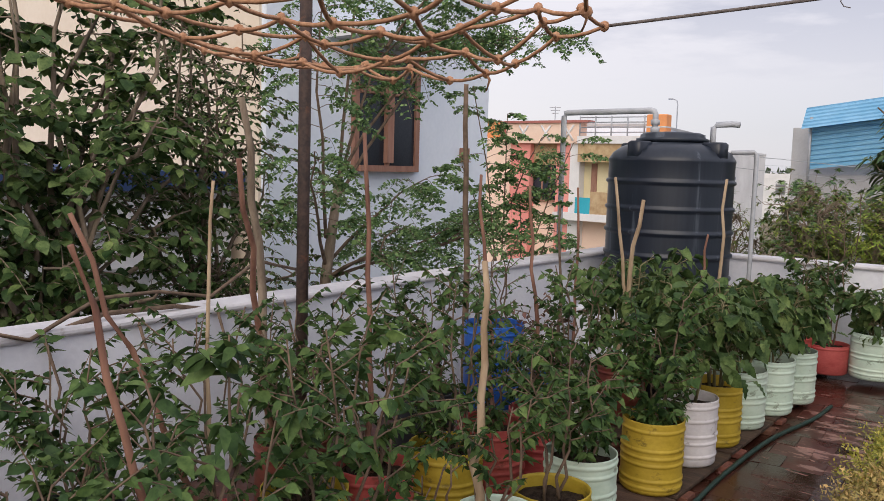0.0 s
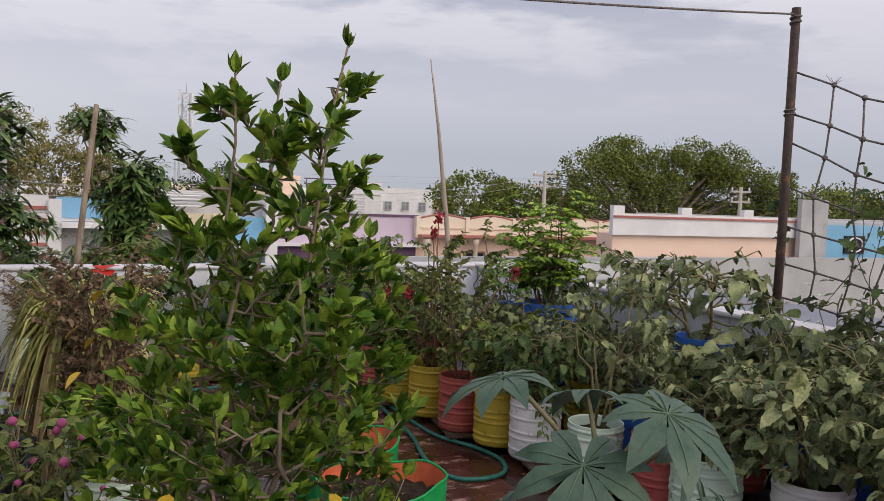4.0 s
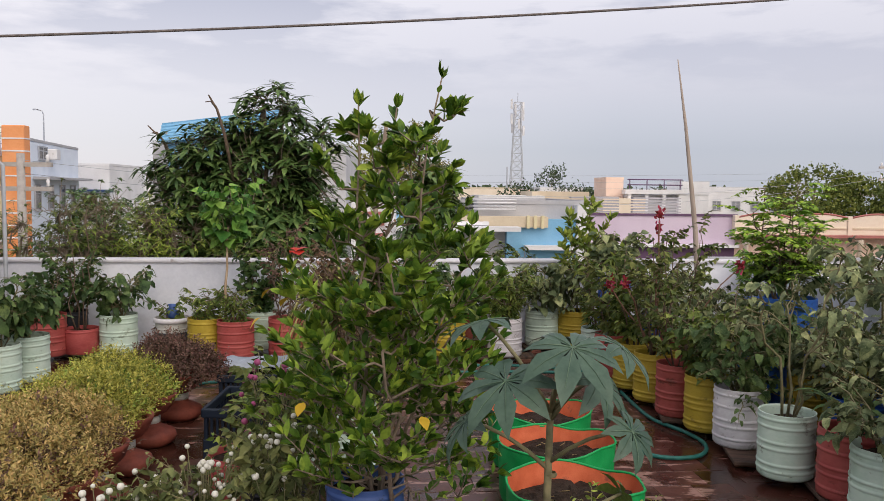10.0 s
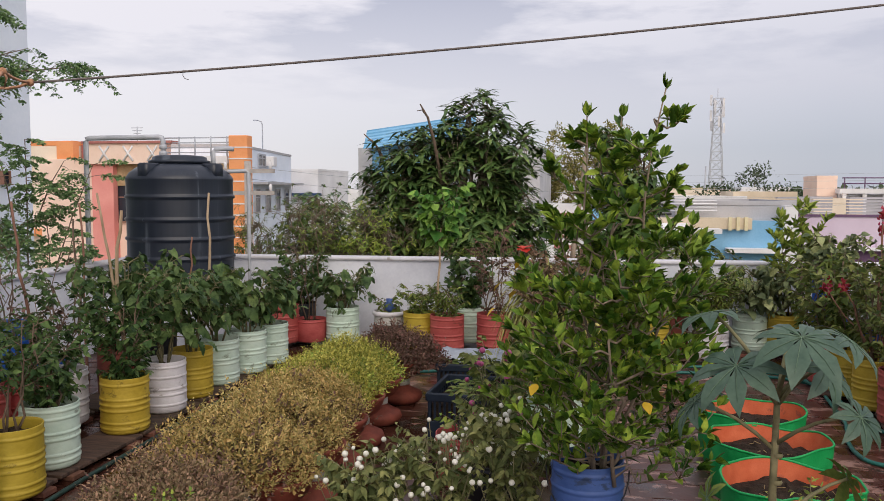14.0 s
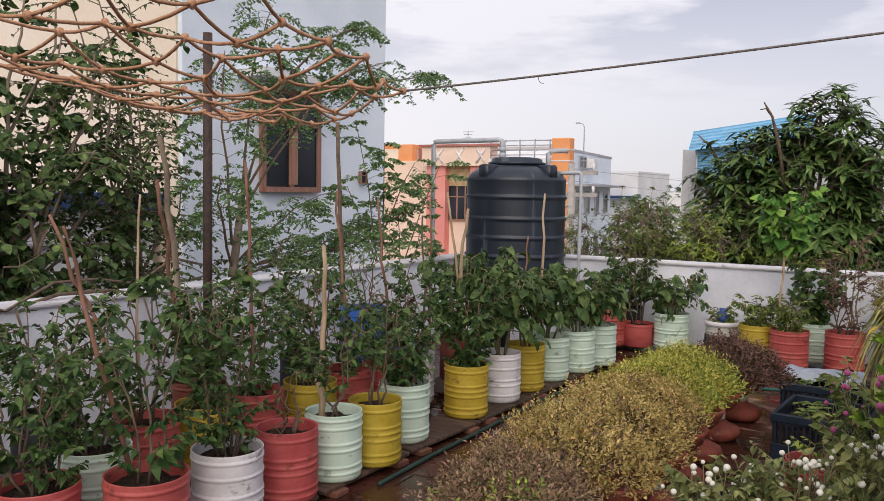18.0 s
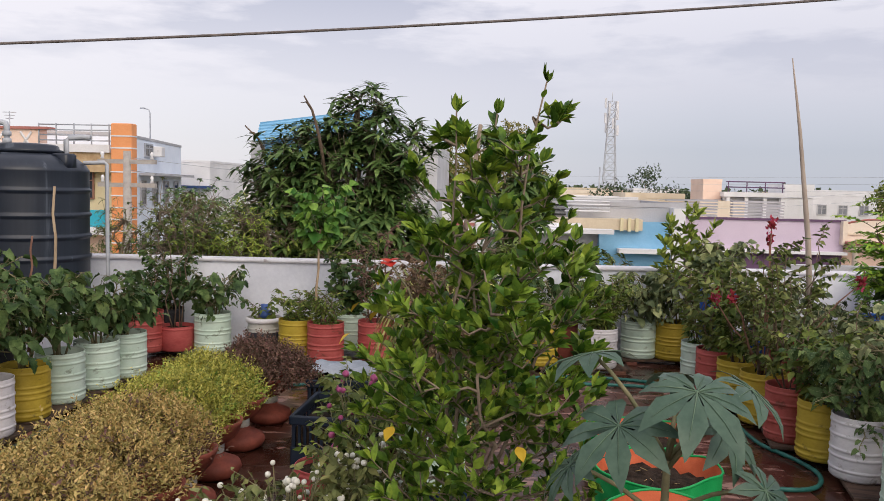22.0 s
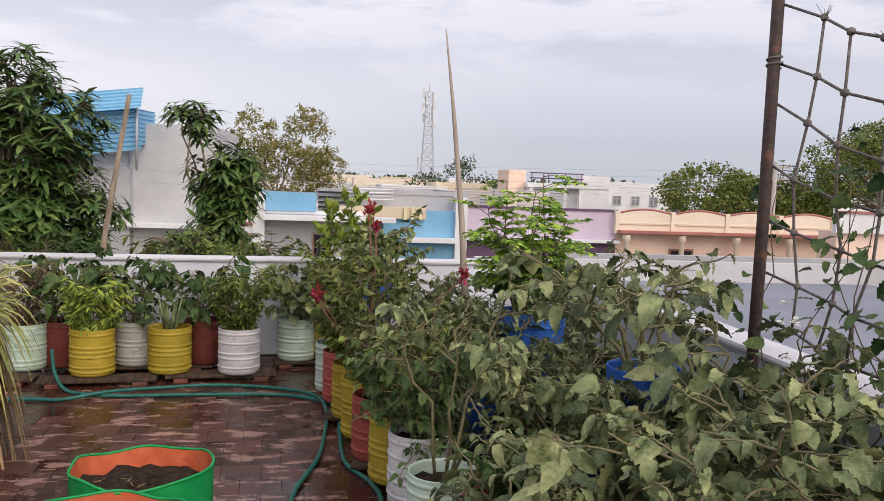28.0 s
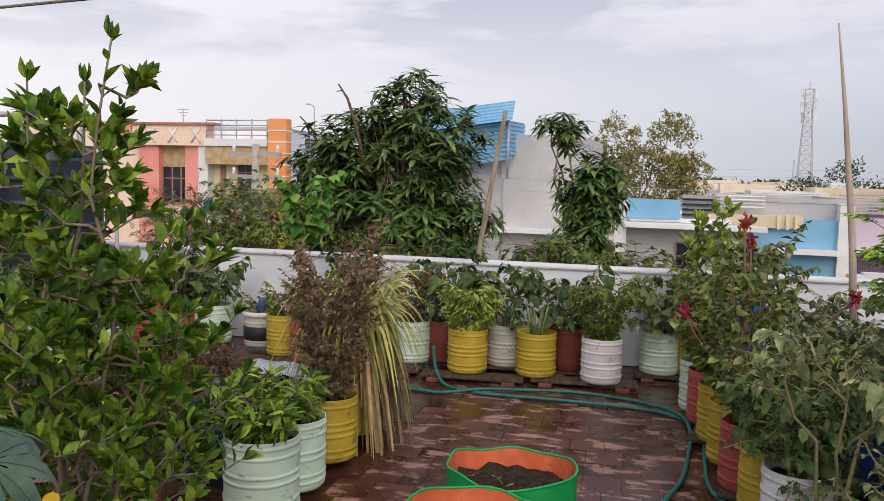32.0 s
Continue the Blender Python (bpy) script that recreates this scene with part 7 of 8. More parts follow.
# hibiscus in a slate-blue bucket
HX, HY = 1.30, 2.30
TREE = [((0.06, -0.05, 0.25), (0.25, -0.16, 1.70)), ((0.03, -0.06, 0.25), (-0.02, -0.14, 1.61)), ((0.05, -0.03, 0.25), (0.104, -0.08, 1.61)), ((0.04, -0.04, 0.25), (-0.15, 0.02, 1.24)), ((0.1, -0.1, 0.25), (0.08, -0.38, 1.15)), ((0.06, -0.02, 0.25), (0.36, -0.06, 1.22))]
w, f = grow(801, TREE, 17, 0.37, 10, HIBL, 0.060, rise=0.45, low=0.0, r=0.009, tips=9, forks=3, upright=0.8)
hib = potted(HX, HY, "slate", "tall hibiscus with fresh green leaves", None, r=0.14, h=0.32, z=0.18, style=2, name="hibiscus")
part("brick_stand", Geo().box(-0.16, 0.16, -0.15, 0.15, -0.18, 0.0, 0.006), BRICK_M, hib, "stacked bricks", smooth=False)
part("stem", w, BARK, hib, kind="stuff")
part("foliage", f, L_HIB, hib, kind="stuff")
g = np.random.default_rng(803)
for k in range(6):
    a, z = g.uniform(0, 6.28), g.uniform(0.5, 1.3)
    part("yellow_leaf", Geo().leaves(BROAD, [(math.cos(a) * 0.36, math.sin(a) * 0.36, z)], [(math.cos(a), math.sin(a), -0.6)], [(0, 0, 1)], 0.05), L_YELLOW, hib, "single yellowed leaf")
part("flower_stalk", Geo().tube([(-0.10, 0.08, 0.86), (-0.2, 0.22, 1.02), (-0.27, 0.31, 1.09)], [0.005, 0.004, 0.003], 5), STALK, hib)
nm, fl, mm = flowers_at(804, [(-0.284, 0.323, 1.098)], 0.045, 6, F_ORANGE, BROAD)
part("flower", fl, mm, hib, "open scarlet hibiscus flower")
part("bucket_handle", Geo().tube([(0.155 * math.cos(a), -0.155 * abs(math.sin(a)) * 0.6 - 0.06, 0.30 - 0.17 * math.sin(a)) for a in np.linspace(0, np.pi, 14)], 0.003, 5), BLACK_M, hib)

# castor plant with palmate leaves


def palmate(lobes=8, r=0.17, seed=0):
    """A star-shaped castor leaf: pointed lobes round the stalk, each with a raised vein fold."""
    g = np.random.default_rng(seed)
    gg = Geo()
    V, Q, T = [(0, 0, 0)], [], []
    for k in range(lobes):
        a = radians(-150 + 300 * k / (lobes - 1)) + g.uniform(-0.06, 0.06)
        L = r * (1.0 - 0.35 * abs(k - (lobes - 1) / 2) / (lobes / 2)) * g.uniform(0.92, 1.08)
        d, s = np.array([math.cos(a), math.sin(a), 0]), np.array([-math.sin(a), math.cos(a), 0])
        n0 = len(V)
        for t, wd in ((0.25, 0.108), (0.56, 0.198), (0.80, 0.125)):
            z = -0.30 * (t ** 3) * L
            for q, up in ((1, 0.03), (0, 0.0), (-1, 0.03)):
                V.append(tuple(d * L * t + s * q * wd * L + np.array([0, 0, z + up * L * 3 * wd])))
        V.append(tuple(d * L + np.array([0, 0, -0.34 * L])))
        T += [(0, n0, n0 + 1), (0, n0 + 1, n0 + 2)]
        for b in (n0, n0 + 3):
            Q += [(b, b + 3, b + 4, b + 1), (b + 1, b + 4, b + 5, b + 2)]
        T += [(n0 + 6, n0 + 9, n0 + 7), (n0 + 7, n0 + 9, n0 + 8)]
        if k:
            T.append((0, n0 + 2, n0 - 10))
    return gg.add(V, T, Q)


CX, CY = 1.78, 1.34
castor = thing("castor_plant", "castor plant with large star-shaped blue-green leaves", "plant", (CX, CY, 0))
cpot = part("pot", Geo().lathe(drum_profile(0.15, 0.26, (0.9,)), 24), P_BLACK, castor, "black planter")
part("soil", Geo().disc(0.138, 0.21, 20, dome=0.01, rough=0.006), SOIL, cpot)
part("stem", Geo().tube([(0, 0, 0.18), (0.01, 0.0, 0.45), (-0.005, 0.0, 0.75), (0.0, 0.0, 1.0)], [0.014, 0.012, 0.010, 0.008], 8), STALK, castor)
for k, z in enumerate((0.36, 0.44, 0.53, 0.61, 0.7, 0.78, 0.85)):
    part("node_ring", Geo().lathe([(0.011, -0.006), (0.0145, 0), (0.011, 0.006)], 10), STALK, castor, at=(0.005, 0, z))
CL = [(0.02, -0.14, 1.18, 0.20, 275, 0, 26), (-0.12, -0.11, 1.10, 0.20, 235, 0, 34), (0.09, -0.09, 1.10, 0.17, 320, 0, 48), (0.17, 0.02, 1.15, 0.17, 345, 0, 35), (-0.15, 0.10, 1.20, 0.19, 150, 0, 14), (0.06, 0.14, 1.15, 0.17, 70, 0, 18), (0.15, -0.16, 1.00, 0.13, 310, 0, 50),
      (-0.20, 0.0, 0.98, 0.15, 185, 0, 45), (-0.17, -0.04, 0.74, 0.13, 200, 0, 75), (0.19, 0.06, 0.78, 0.14, 20, 0, 70), (-0.06, -0.10, 0.60, 0.09, 240, 0, 80)]
for k, (dx, dy, z, r_, yaw, roll_, tilt) in enumerate(CL):
    r_ = r_ * 0.74
    part("leaf_stalk", Geo().tube(curve_pts((0, 0, min(1.0, z - 0.12)), (dx, dy, z), 5, -0.02), np.linspace(0.006, 0.004, 5), 6), STEM, castor)
    dry = k == 10
    lobes = 8 if k < 8 else 6
    lf = part("leaf", palmate(lobes, r_, k), L_DRY if dry else L_MID if k in (8, 9) else L_CASTOR, castor, at=pose(dx, dy, z, 0, 0, yaw) @ pose(0, 0, 0, 0, tilt, 0), label="withered brown leaf" if dry else "")
    gv, vein = np.random.default_rng(k), Geo()
    for q in range(lobes):
        a = radians(-150 + 300 * q / (lobes - 1)) + gv.uniform(-0.06, 0.06)
        L = r_ * (1.0 - 0.35 * abs(q - (lobes - 1) / 2) / (lobes / 2)) * gv.uniform(0.92, 1.08)
        vein.tube([(math.cos(a) * L * t, math.sin(a) * L * t, -0.30 * t ** 3 * L + 0.0012) for t in (0, 0.27, 0.56, 0.80)], [0.0018, 0.0013, 0.0010, 0.0006], 4, False)
    part("vein", vein, L_RIB, lf)

# grow bags


def grow_bag(x, y, seed, planted=False):
    th = thing("grow_bag", "green woven grow bag with orange lining and dark soil", "grow bag", (x, y, 0), "grow bags", 3)
    g = np.random.default_rng(seed)
    seg = 40
    ang = np.linspace(0, 2 * np.pi, seg, endpoint=False)
    wob = 1 + 0.03 * np.sin(3 * ang + seed) + 0.02 * np.sin(7 * ang + 2 * seed)
    hgt = 0.29 + 0.012 * np.sin(2 * ang + seed) + 0.008 * np.sin(5 * ang)
    def ring(rx, ry, z, w=wob):
        return np.stack([rx * np.cos(ang) * w, ry * np.sin(ang) * w, z + 0 * ang], -1)
    def wall(rings):
        gg = Geo()
        i, j = np.meshgrid(np.arange(len(rings) - 1), np.arange(seg), indexing="ij")
        a, b = i * seg + j, i * seg + (j + 1) % seg
        return gg.add(np.concatenate(rings), np.stack([a, b, b + seg, a + seg], -1).reshape(-1, 4))
    crease = wob * (1 + 0.012 * np.sin(13 * ang + seed))
    part("outer_wall", wall([ring(0.265, 0.25, 0), ring(0.28, 0.262, 0.05, crease), ring(0.284, 0.266, 0.16, crease), ring(0.288, 0.27, hgt)]), BAG_GREEN, th)
    part("lining", wall([ring(0.284, 0.266, hgt - 0.002), ring(0.268, 0.25, 0.20), ring(0.255, 0.238, 0.14)]), BAG_ORANGE, th, "orange woven lining")
    rim = np.concatenate([ring(0.287, 0.269, hgt), ring(0.287, 0.269, hgt)[:1]])
    part("rim_binding", Geo().tube(rim, 0.006, 6, False), BAG_GREEN, th)
    part("soil", Geo().disc(0.268, 0.205, 36, squash=0.93, dome=0.02, rough=0.010, seed=seed), SOIL, th)
    for k in range(7):
        a = g.uniform(0, 6.28)
        c = np.array([0.2 * math.cos(a) * g.uniform(0.2, 1), 0.14 * math.sin(a) * g.uniform(0.2, 1), 0.224])
        part("straw_bit", Geo().tube([c, c + [g.uniform(-0.04, 0.04), g.uniform(-0.04, 0.04), 0.012]], 0.002, 4), L_STRAW, th)
    if planted:
        w, f = shrub(seed + 5, 0.20, 0.24, stems=12, branches=5, per=6, leaf=LANCE, size=0.055, low=0.2, stem_r=0.003)
        part("stem", w, STEM, th, at=(0, 0, 0.19))
        part("foliage", f, L_LIGHT, th, at=(0, 0, 0.19), kind="stuff")
    return th


grow_bag(2.19, 3.97, 1)
grow_bag(2.18, 3.42, 2)
grow_bag(2.155, 2.82, 3)
grow_bag(2.17, 2.27, 4, True)

# lemongrass, dry bush and mint drums in the middle row
potted(1.12, 3.66, "mint", "leafy green balsam plant", bushy(811, 0.24, 0.30, L_HIB, stems=8, branches=7, per=9, size=0.10, leaf=LANCE, low=0.2, tip=6), r=0.172, h=0.36, style=0)
potted(1.10, 4.01, "mint", "leafy green balsam plant", bushy(812, 0.24, 0.22, L_MID, stems=7, branches=6, per=8, size=0.09, leaf=LANCE, low=0.2), style=0)
potted(1.09, 4.44, "yellow", "dry bronze bush", bushy(813, 0.85, 0.40, L_DRY, stems=14, branches=14, per=12, size=0.042, low=0.08), style=1)
lg = potted(1.02, 4.90, "yellow", "clump of yellowing lemongrass", None, style=1, name="lemongrass")
g = np.random.default_rng(815)


def blades(n, L0, L1, m, nm, out=0.9, hang=1.0, w=1.0):
    gg = Geo()
    for k in range(n):
        a = g.uniform(0, 6.28)
        L = g.uniform(L0, L1)
        r0 = 0.09 * g.uniform(0, 1)
        ts = np.linspace(0, 1, 8)
        o = out * g.uniform(0.5, 1.0)
        hor = r0 + o * L * 0.55 * ts ** 1.3
        z = L * (ts * 1.05 - hang * g.uniform(0.55, 1.1) * ts ** 2.4)
        c = np.stack([np.cos(a) * hor, np.sin(a) * hor, z], -1)
        s = np.array([-np.sin(a), np.cos(a), 0.2]) * 0.0065 * w
        tw = (np.sin(np.pi * np.clip(ts * 0.92 + 0.08, 0, 1)) ** 0.5)[:, None]
        v = np.concatenate([c + s * tw, c - s * tw])
        gg.add(v, [(i, i + 1, 9 + i, 8 + i) for i in range(7)])
    return gg


part("green_blade", blades(340, 0.95, 1.45, L_GRASS, "g", 0.66, 1.0, 1.8), L_GRASS, lg, "long yellow-green grass blades", at=(0, 0, 0.28), kind="stuff")
part("straw_blade", blades(330, 0.85, 1.35, L_STRAW, "s", 0.60, 1.75, 1.9), L_STRAW, lg, "dry hanging straw blades", at=(0, 0, 0.28), kind="stuff")
# aloe blades and spider lily
al = thing("aloe", "upright thick green aloe blades in a yellow drum", "plant", (1.816, 6.725, 0.33))
for k in range(6):
    a = 1.05 * k
    part("blade", Geo().tube([(0.03 * math.cos(a), 0.03 * math.sin(a), 0), (0.06 * math.cos(a), 0.06 * math.sin(a), 0.16), (0.09 * math.cos(a), 0.09 * math.sin(a), 0.30 - 0.03 * (k % 3))], [0.013, 0.011, 0.002], 6), L_DUSTY, al)
sl = thing("spider_lily", "spider lily with long dark strap leaves in a red drum", "plant", (3.60, 3.27, 0.33))
for k in range(13):
    a = 2.4 * k
    L = 0.42 + 0.08 * math.sin(k * 3)
    c = np.array([[0.02 + 0.55 * L * t ** 1.4, 0, L * (1.15 * t - 0.75 * t ** 2.2)] for t in np.linspace(0, 1, 8)])
    wv = 0.022 * np.sin(np.pi * np.clip(np.linspace(0.12, 1, 8), 0, 1)) ** 0.6
    v = np.concatenate([c + np.stack([0 * wv, wv, 0.3 * wv], -1), c, c + np.stack([0 * wv, -wv, 0.3 * wv], -1)])
    part("strap_leaf", Geo().add(v, [(i, i + 1, 9 + i, 8 + i) for i in range(7)] + [(8 + i, 9 + i, 17 + i, 16 + i) for i in range(7)]), L_DARK, sl, at=pose(0, 0, 0, 0, 0, math.degrees(a)))

# tall blue drums and taller plants on the east side
for k, (x, y, h_, r_) in enumerate([(3.33, 6.78, 0.74, 0.15), (4.21, 5.26, 0.77, 0.205), (4.34, 3.81, 0.76, 0.165), (4.45, 6.25, 0.62, 0.20)]):
    if k == 1:
        pl = aubergine(831, 0.42, 0.34, L_WEST, stems=5, nodes=5, leaves=6, size=0.085, low=0.35)
    elif k == 2:
        pl = aubergine(832, 0.55, 0.66, stems=4, nodes=6, leaves=5, size=0.10, low=0.4, r=0.013, big=0.4, veins=True)
    else:
        pl = bushy(830 + k, 0.5, 0.36, L_BRIGHT if k else L_DUSTY, stems=5, branches=8, per=8, size=0.10, leaf=LANCE if k else BROAD, low=0.4)
    potted(x, y, "blue", ("dusty bush", "aubergine plant", "bare-legged aubergine plant", "tall bright green curry-leaf plant")[k], pl, r=r_, h=h_, z=0.0, style=3)
BOUGHS = [[(0, 0, 0), (0.12 * math.cos(2.4 * k), 0.12 * math.sin(2.4 * k), 0.4), ((0.10 + 0.035 * k) * math.cos(2.4 * k), (0.10 + 0.035 * k) * math.sin(2.4 * k), 0.98 - 0.055 * k)] for k in range(9)]
w, f = fronds(840, BOUGHS, 17, 0.27, 8, 0.058, leaf=OVATE, outer=0.3, droop=0.35, r=0.009)
cl = thing("curry_tree", "bright green feathery curry-leaf shrub", "shrub", (4.13, 5.22, 0.63))
part("stem", w, TWIG, cl)
part("foliage", f, L_CURRY, cl, kind="stuff")
w, f = grow(841, [((0, 0, 0), (0.05, 0.02, 1.05)), ((0.02, 0, 0), (-0.16, 0.05, 0.93)), ((0, 0.02, 0), (0.16, -0.03, 0.80))], 9, 0.40, 9, HIBL, 0.10, rise=0.8, low=0.35, r=0.009, tips=6, forks=0)
cl = thing("croton", "tall croton with yellow-green leaf tips", "shrub", (3.13, 7.1, 0.36))
part("stem", w, TWIG, cl)
part("foliage", f, L_LIGHT, cl, kind="stuff")
g = np.random.default_rng(850)
cx = thing("cockscomb", "tall cockscomb stems with crimson plumes", "flowers", (3.22, 5.2, 0.33))
for k, (dx, dy, z) in enumerate([(-0.03, -0.13, 1.03), (-0.32, 0.05, 0.52), (-0.30, -0.30, 0.56), (0.50, -0.25, 0.68), (0.02, 0.05, 0.92)]):
    st = part("stalk", Geo().tube(curve_pts((0, 0, 0), (dx, dy, z), 6, 0, 0.01, g), np.linspace(0.008, 0.004, 6), 6), STICK_RED, cx)
    P = np.array([[dx, dy, z]]) + g.normal(scale=(0.012, 0.012, 0.022), size=(46, 3))
    part("plume", Geo().leaves(OVATE, P, g.normal(size=(46, 3)) + [0, 0, 1.2], g.normal(size=(46, 3)), 0.03, 1.2), F_RED, st, "crimson plume")
# vine on the rope trellis
g = np.random.default_rng(860)
vine = thing("trellis_vine", "thin climbing vine with broad leaves on the rope trellis", "vine", (4.80, 3.68, 0))
P, D = [], []
vs = Geo()
for k in range(13):
    i0 = 1 + k % 8
    p = [np.array([0.02, COLS[i0] + g.uniform(-0.1, 0.1), 0.4])]
    for q in range(8):
        p.append(p[-1] + [g.uniform(-0.03, 0.03), g.uniform(-0.12, 0.12), g.uniform(0.08, 0.2)])
        for r_ in range(3):
            P.append(p[-1] + g.normal(scale=0.06, size=3)), D.append([g.uniform(-1, 0.2), g.uniform(-1, 1), g.uniform(-0.6, 0.2)])
    vs.tube(p, np.linspace(0.005, 0.002, 9), 4, False)
part("stem", vs, TWIG, vine)
part("foliage", Geo().leaves(AUB, P, D, np.array([[0, 0, 1.0]] * len(P)) + g.normal(scale=0.4, size=(len(P), 3)), g.uniform(0.035, 0.085, len(P))), L_WEST, vine, kind="stuff")

g = np.random.default_rng(861)
B = np.array([[g.uniform(-0.1, 0.05), g.uniform(-1.0, -0.1), g.uniform(0.75, 1.15)] for k in range(16)])
nm, fl, mm = flowers_at(862, B, 0.028, 7, F_WHITE)
part("blossom", fl, mm, vine, "small white blossoms", kind="stuff")

# creeper over the west parapet
cr = thing("creeper", "woody creeper lying along the west parapet", "creeper", (0, 0, 0))
part("stem", Geo().tube([(-3.3, -0.5 + 0.35 * k, 0.83 + 0.05 * math.sin(k * 1.9)) for k in range(10)], 0.012, 6), TWIG, cr)
part("stem", Geo().tube([(-3.2 - 0.02 * k, 1.0 + 0.3 * k, 0.84 + 0.07 * math.sin(k * 2.3) + 0.02 * k) for k in range(8)], 0.009, 6), TWIG, cr)
for k in range(7):
    y0 = 0.4 + 0.42 * k
    part("stem", Geo().tube([(-3.25, y0, 0.82), (-3.22, y0 + 0.05, 0.6), (-3.18, y0 - 0.02, 0.35)], [0.008, 0.006, 0.004], 5), TWIG, cr)

# ---- hoses, planks, bricks ----


def smooth_path(pts, n=8):
    """Catmull-Rom through points."""
    p = np.asarray(pts, float)
    p = np.concatenate([2 * p[:1] - p[1:2], p, 2 * p[-1:] - p[-2:-1]])
    out = []
    for i in range(1, len(p) - 2):
        for t in np.linspace(0, 1, n, endpoint=False):
            out.append(0.5 * (2 * p[i] + (p[i + 1] - p[i - 1]) * t + (2 * p[i - 1] - 5 * p[i] + 4 * p[i + 1] - p[i + 2]) * t * t + (3 * p[i] - p[i - 1] - 3 * p[i + 1] + p[i + 2]) * t ** 3))
    out.append(p[-2])
    return np.array(out)


H1 = [(1.06, 6.46, 0.26), (1.09, 6.42, 0.11), (1.2, 6.28, 0.02), (1.39, 6.165, 0.015), (1.62, 6.13, 0.015), (2.2, 6.16, 0.015), (2.72, 6.13, 0.015), (3.01, 5.9, 0.015), (3.06, 5.6, 0.015), (3.06, 5.2, 0.015), (3.08, 4.75, 0.015), (3.20, 4.45, 0.015), (3.235, 4.2, 0.015), (3.14, 4.0, 0.015), (2.97, 3.95, 0.015),
      (2.83, 4.04, 0.015), (2.825, 4.35, 0.015), (2.93, 4.8, 0.015), (2.97, 5.25, 0.015), (2.98, 5.7, 0.034), (2.90, 6.05, 0.036), (2.63, 6.33, 0.015), (2.2, 6.42, 0.015), (1.8, 6.34, 0.015), (1.5, 6.15, 0.036), (1.25, 6.04, 0.015), (1.0, 6.05, 0.015), (0.4, 5.95, 0.015), (-0.5, 5.6, 0.015)]
solid("garden_hose", Geo().tube(smooth_path(H1), 0.013, 8), HOSE, "teal green garden hose looped on the wet floor", "hose", smooth=True)
solid("dark_hose", Geo().tube(smooth_path([(-1.27, 2.4, 0.013), (-1.30, 3.0, 0.013), (-1.31, 3.6, 0.013), (-1.33, 4.2, 0.013), (-1.31, 4.9, 0.013), (-1.22, 5.5, 0.013), (-1.2, 5.9, 0.013)]), 0.013, 8), HOSE_DARK, "dark green hose along the plank edge", "hose", smooth=True)
g = np.random.default_rng(870)
PLANKS = [(-1.52, 0.9 + 0.78 * k, 0.30, 0.74, 90) for k in range(7)] + [(-2.1, 0.9 + 0.9 * k, 0.3, 0.85, 90) for k in range(5)] + [(-0.3, 6.42, 0.20, 0.7, 4), (0.52, 6.52, 0.20, 0.8, 5), (1.36, 6.52, 0.20, 0.8, 6), (2.2, 6.68, 0.20, 0.8, 6), (2.9, 7.15, 0.20, 0.7, 6), (1.6, 7.0, 0.3, 1.0, 6)] + [(3.18, 5.85, 0.3, 0.8, 80), (3.32, 5.0, 0.3, 0.85, 80), (3.46, 4.15, 0.3, 0.8, 80), (3.62, 3.35, 0.3, 0.8, 80), (3.8, 2.5, 0.3, 0.8, 85)]
for k, (x, y, w_, l_, tn) in enumerate(PLANKS):
    gg = Geo().box(-l_ / 2, l_ / 2, -w_ / 2, w_ / 2, 0.028, 0.048, 0.004)
    th = thing("plank_shelf", "weathered wooden plank on bricks under the drums", "plank", (x, y, 0), "planks under drums", tn + g.uniform(-2, 2))
    part("plank", gg, PLANK_M, th, smooth=False)
    for sx in (-1, 1):
        part("brick", Geo().box(sx * l_ * 0.36 - 0.05, sx * l_ * 0.36 + 0.05, -w_ / 2 - 0.03, w_ / 2 - 0.02, 0, 0.028, 0.004), BRICK_M, th, smooth=False)

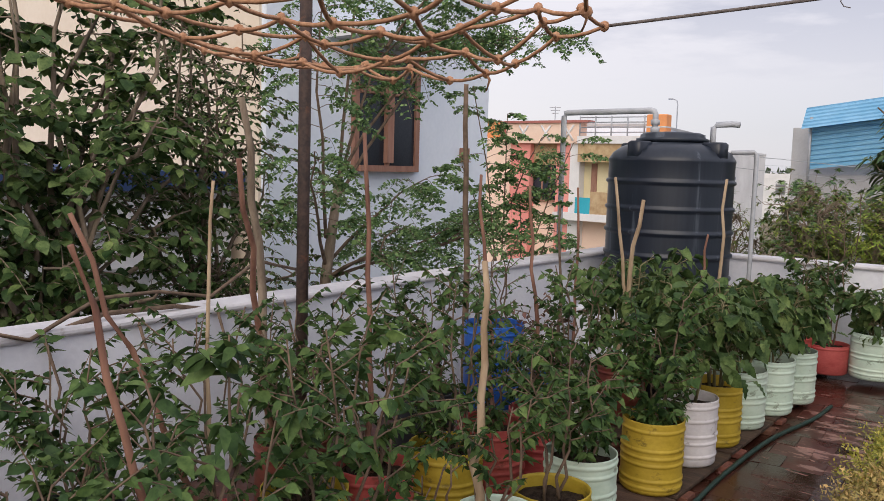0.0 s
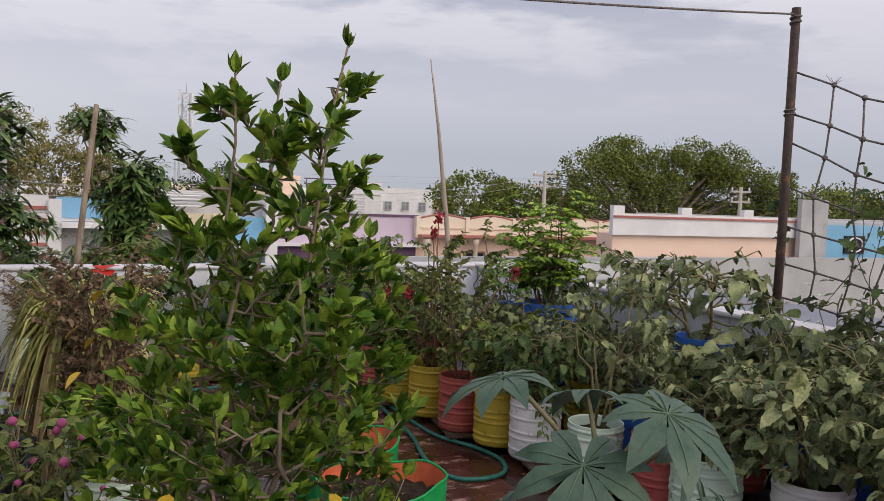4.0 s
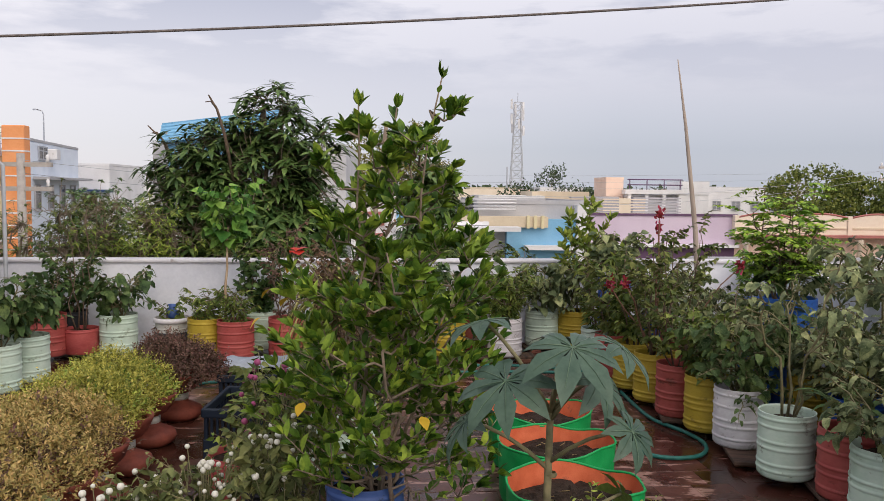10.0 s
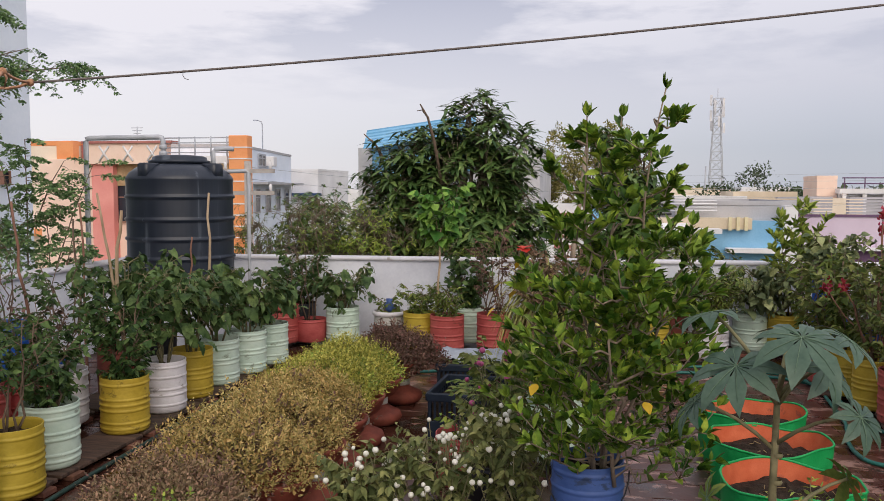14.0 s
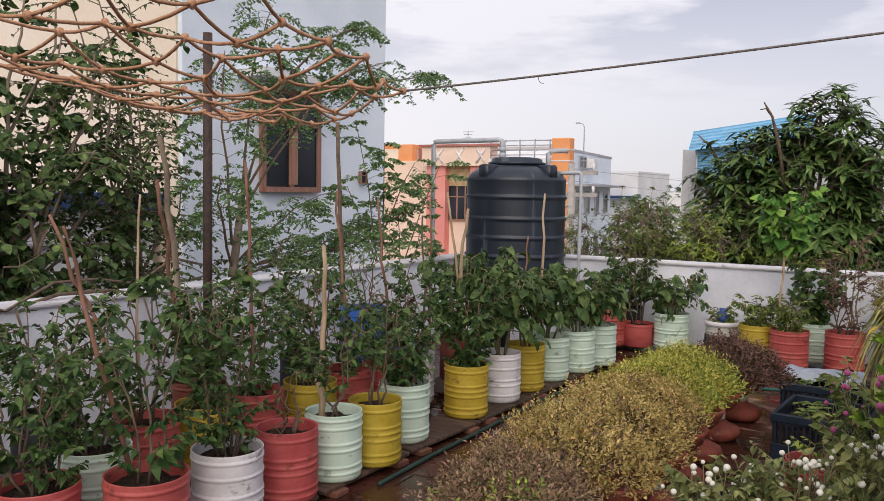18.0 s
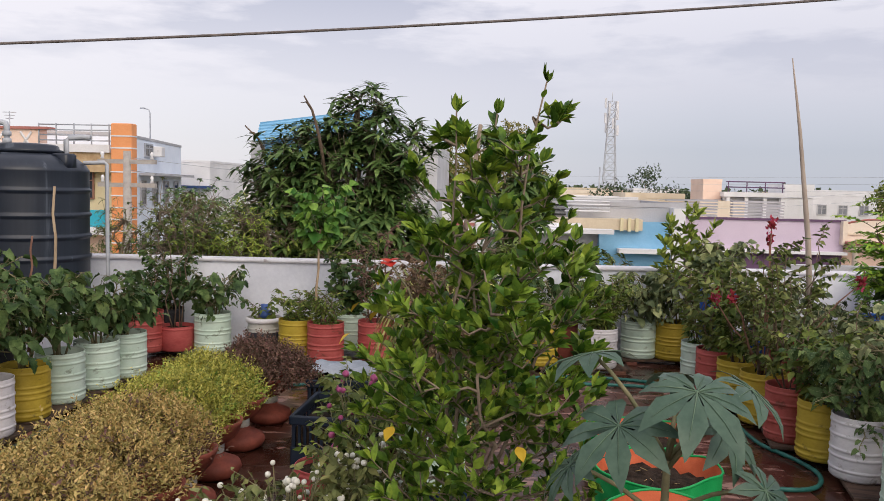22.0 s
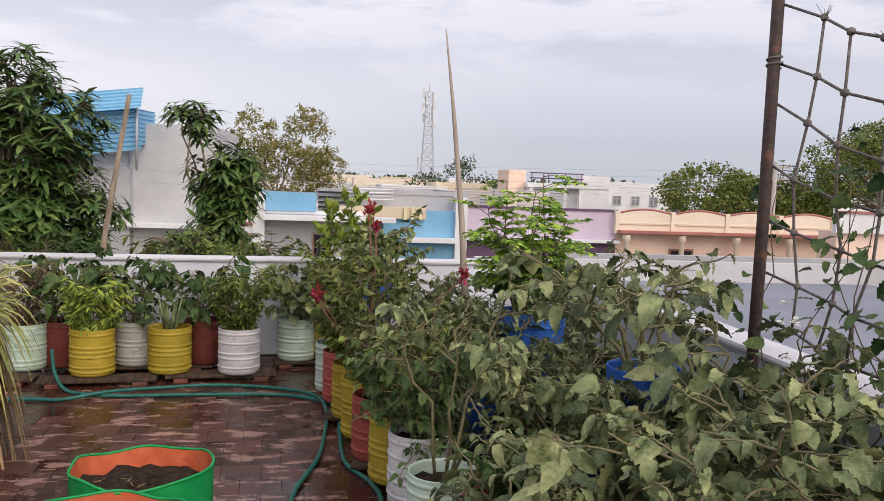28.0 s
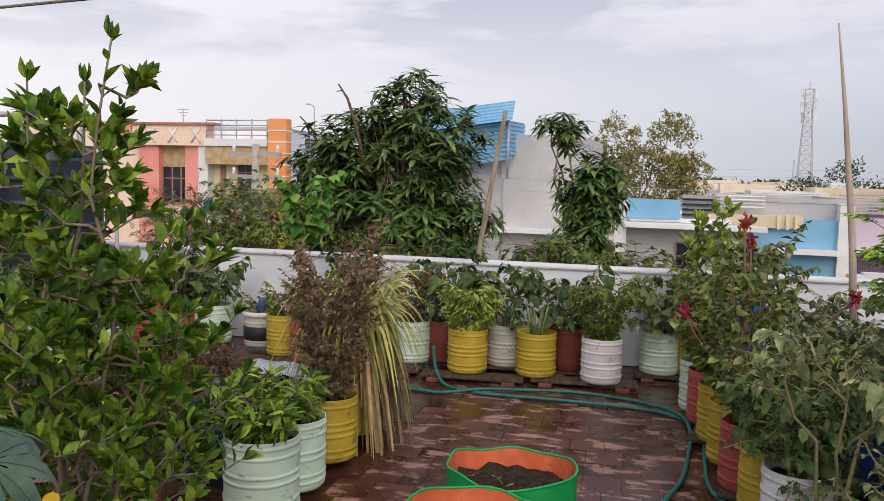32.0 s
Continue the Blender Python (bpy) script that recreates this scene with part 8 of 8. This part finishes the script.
# ---- floor tiles ----
TS, GAP = 0.205, 0.002
VAR = []
for k in range(5):
    gv = np.random.default_rng(880 + k)
    h = TS / 2 - GAP / 2
    e = gv.uniform(-0.003, 0.001, (4, 2))
    base = np.array([(-h, -h), (h, -h), (h, h), (-h, h)]) + e
    z = 0.0 + gv.uniform(-0.0015, 0.0015, 4)
    VAR.append((base, z))


def tile_geo(gg, k, x, y, dz, ca=1.0, sa=0.0):
    base, z = VAR[k]
    top = np.concatenate([base * 0.99, z[:, None] + dz], 1)
    mid = np.concatenate([base, z[:, None] + dz - 0.0015], 1)
    low = np.concatenate([base, np.full((4, 1), -0.012)], 1)
    v = np.concatenate([low, mid, top])
    v[:, :2] = v[:, :2] @ np.array([[ca, sa], [-sa, ca]]) + [x, y]
    return gg.add(v, [(0, 1, 5, 4), (1, 2, 6, 5), (2, 3, 7, 6), (3, 0, 4, 7), (4, 5, 9, 8), (5, 6, 10, 9), (6, 7, 11, 10), (7, 4, 8, 11), (8, 9, 10, 11)])


TILE_ME = [tile_geo(Geo(), k, 0, 0, 0).mesh("tile", TILE, False) for k in range(5)]
gt = np.random.default_rng(890)
rest = Geo()
ca, sa = math.cos(radians(4)), math.sin(radians(4))
count = 0
for j in range(-22, 42):
    for i in range(-18, 28):
        lx, ly = (i + 0.5 * (j % 2)) * TS, j * TS
        x, y = lx * ca - ly * sa + 0.4, lx * sa + ly * ca
        if not (-3.2 < x < 4.80 and -4.15 < y < far_y(x) - 0.06):
            continue
        k, dz = int(gt.integers(5)), gt.uniform(-0.002, 0.002)
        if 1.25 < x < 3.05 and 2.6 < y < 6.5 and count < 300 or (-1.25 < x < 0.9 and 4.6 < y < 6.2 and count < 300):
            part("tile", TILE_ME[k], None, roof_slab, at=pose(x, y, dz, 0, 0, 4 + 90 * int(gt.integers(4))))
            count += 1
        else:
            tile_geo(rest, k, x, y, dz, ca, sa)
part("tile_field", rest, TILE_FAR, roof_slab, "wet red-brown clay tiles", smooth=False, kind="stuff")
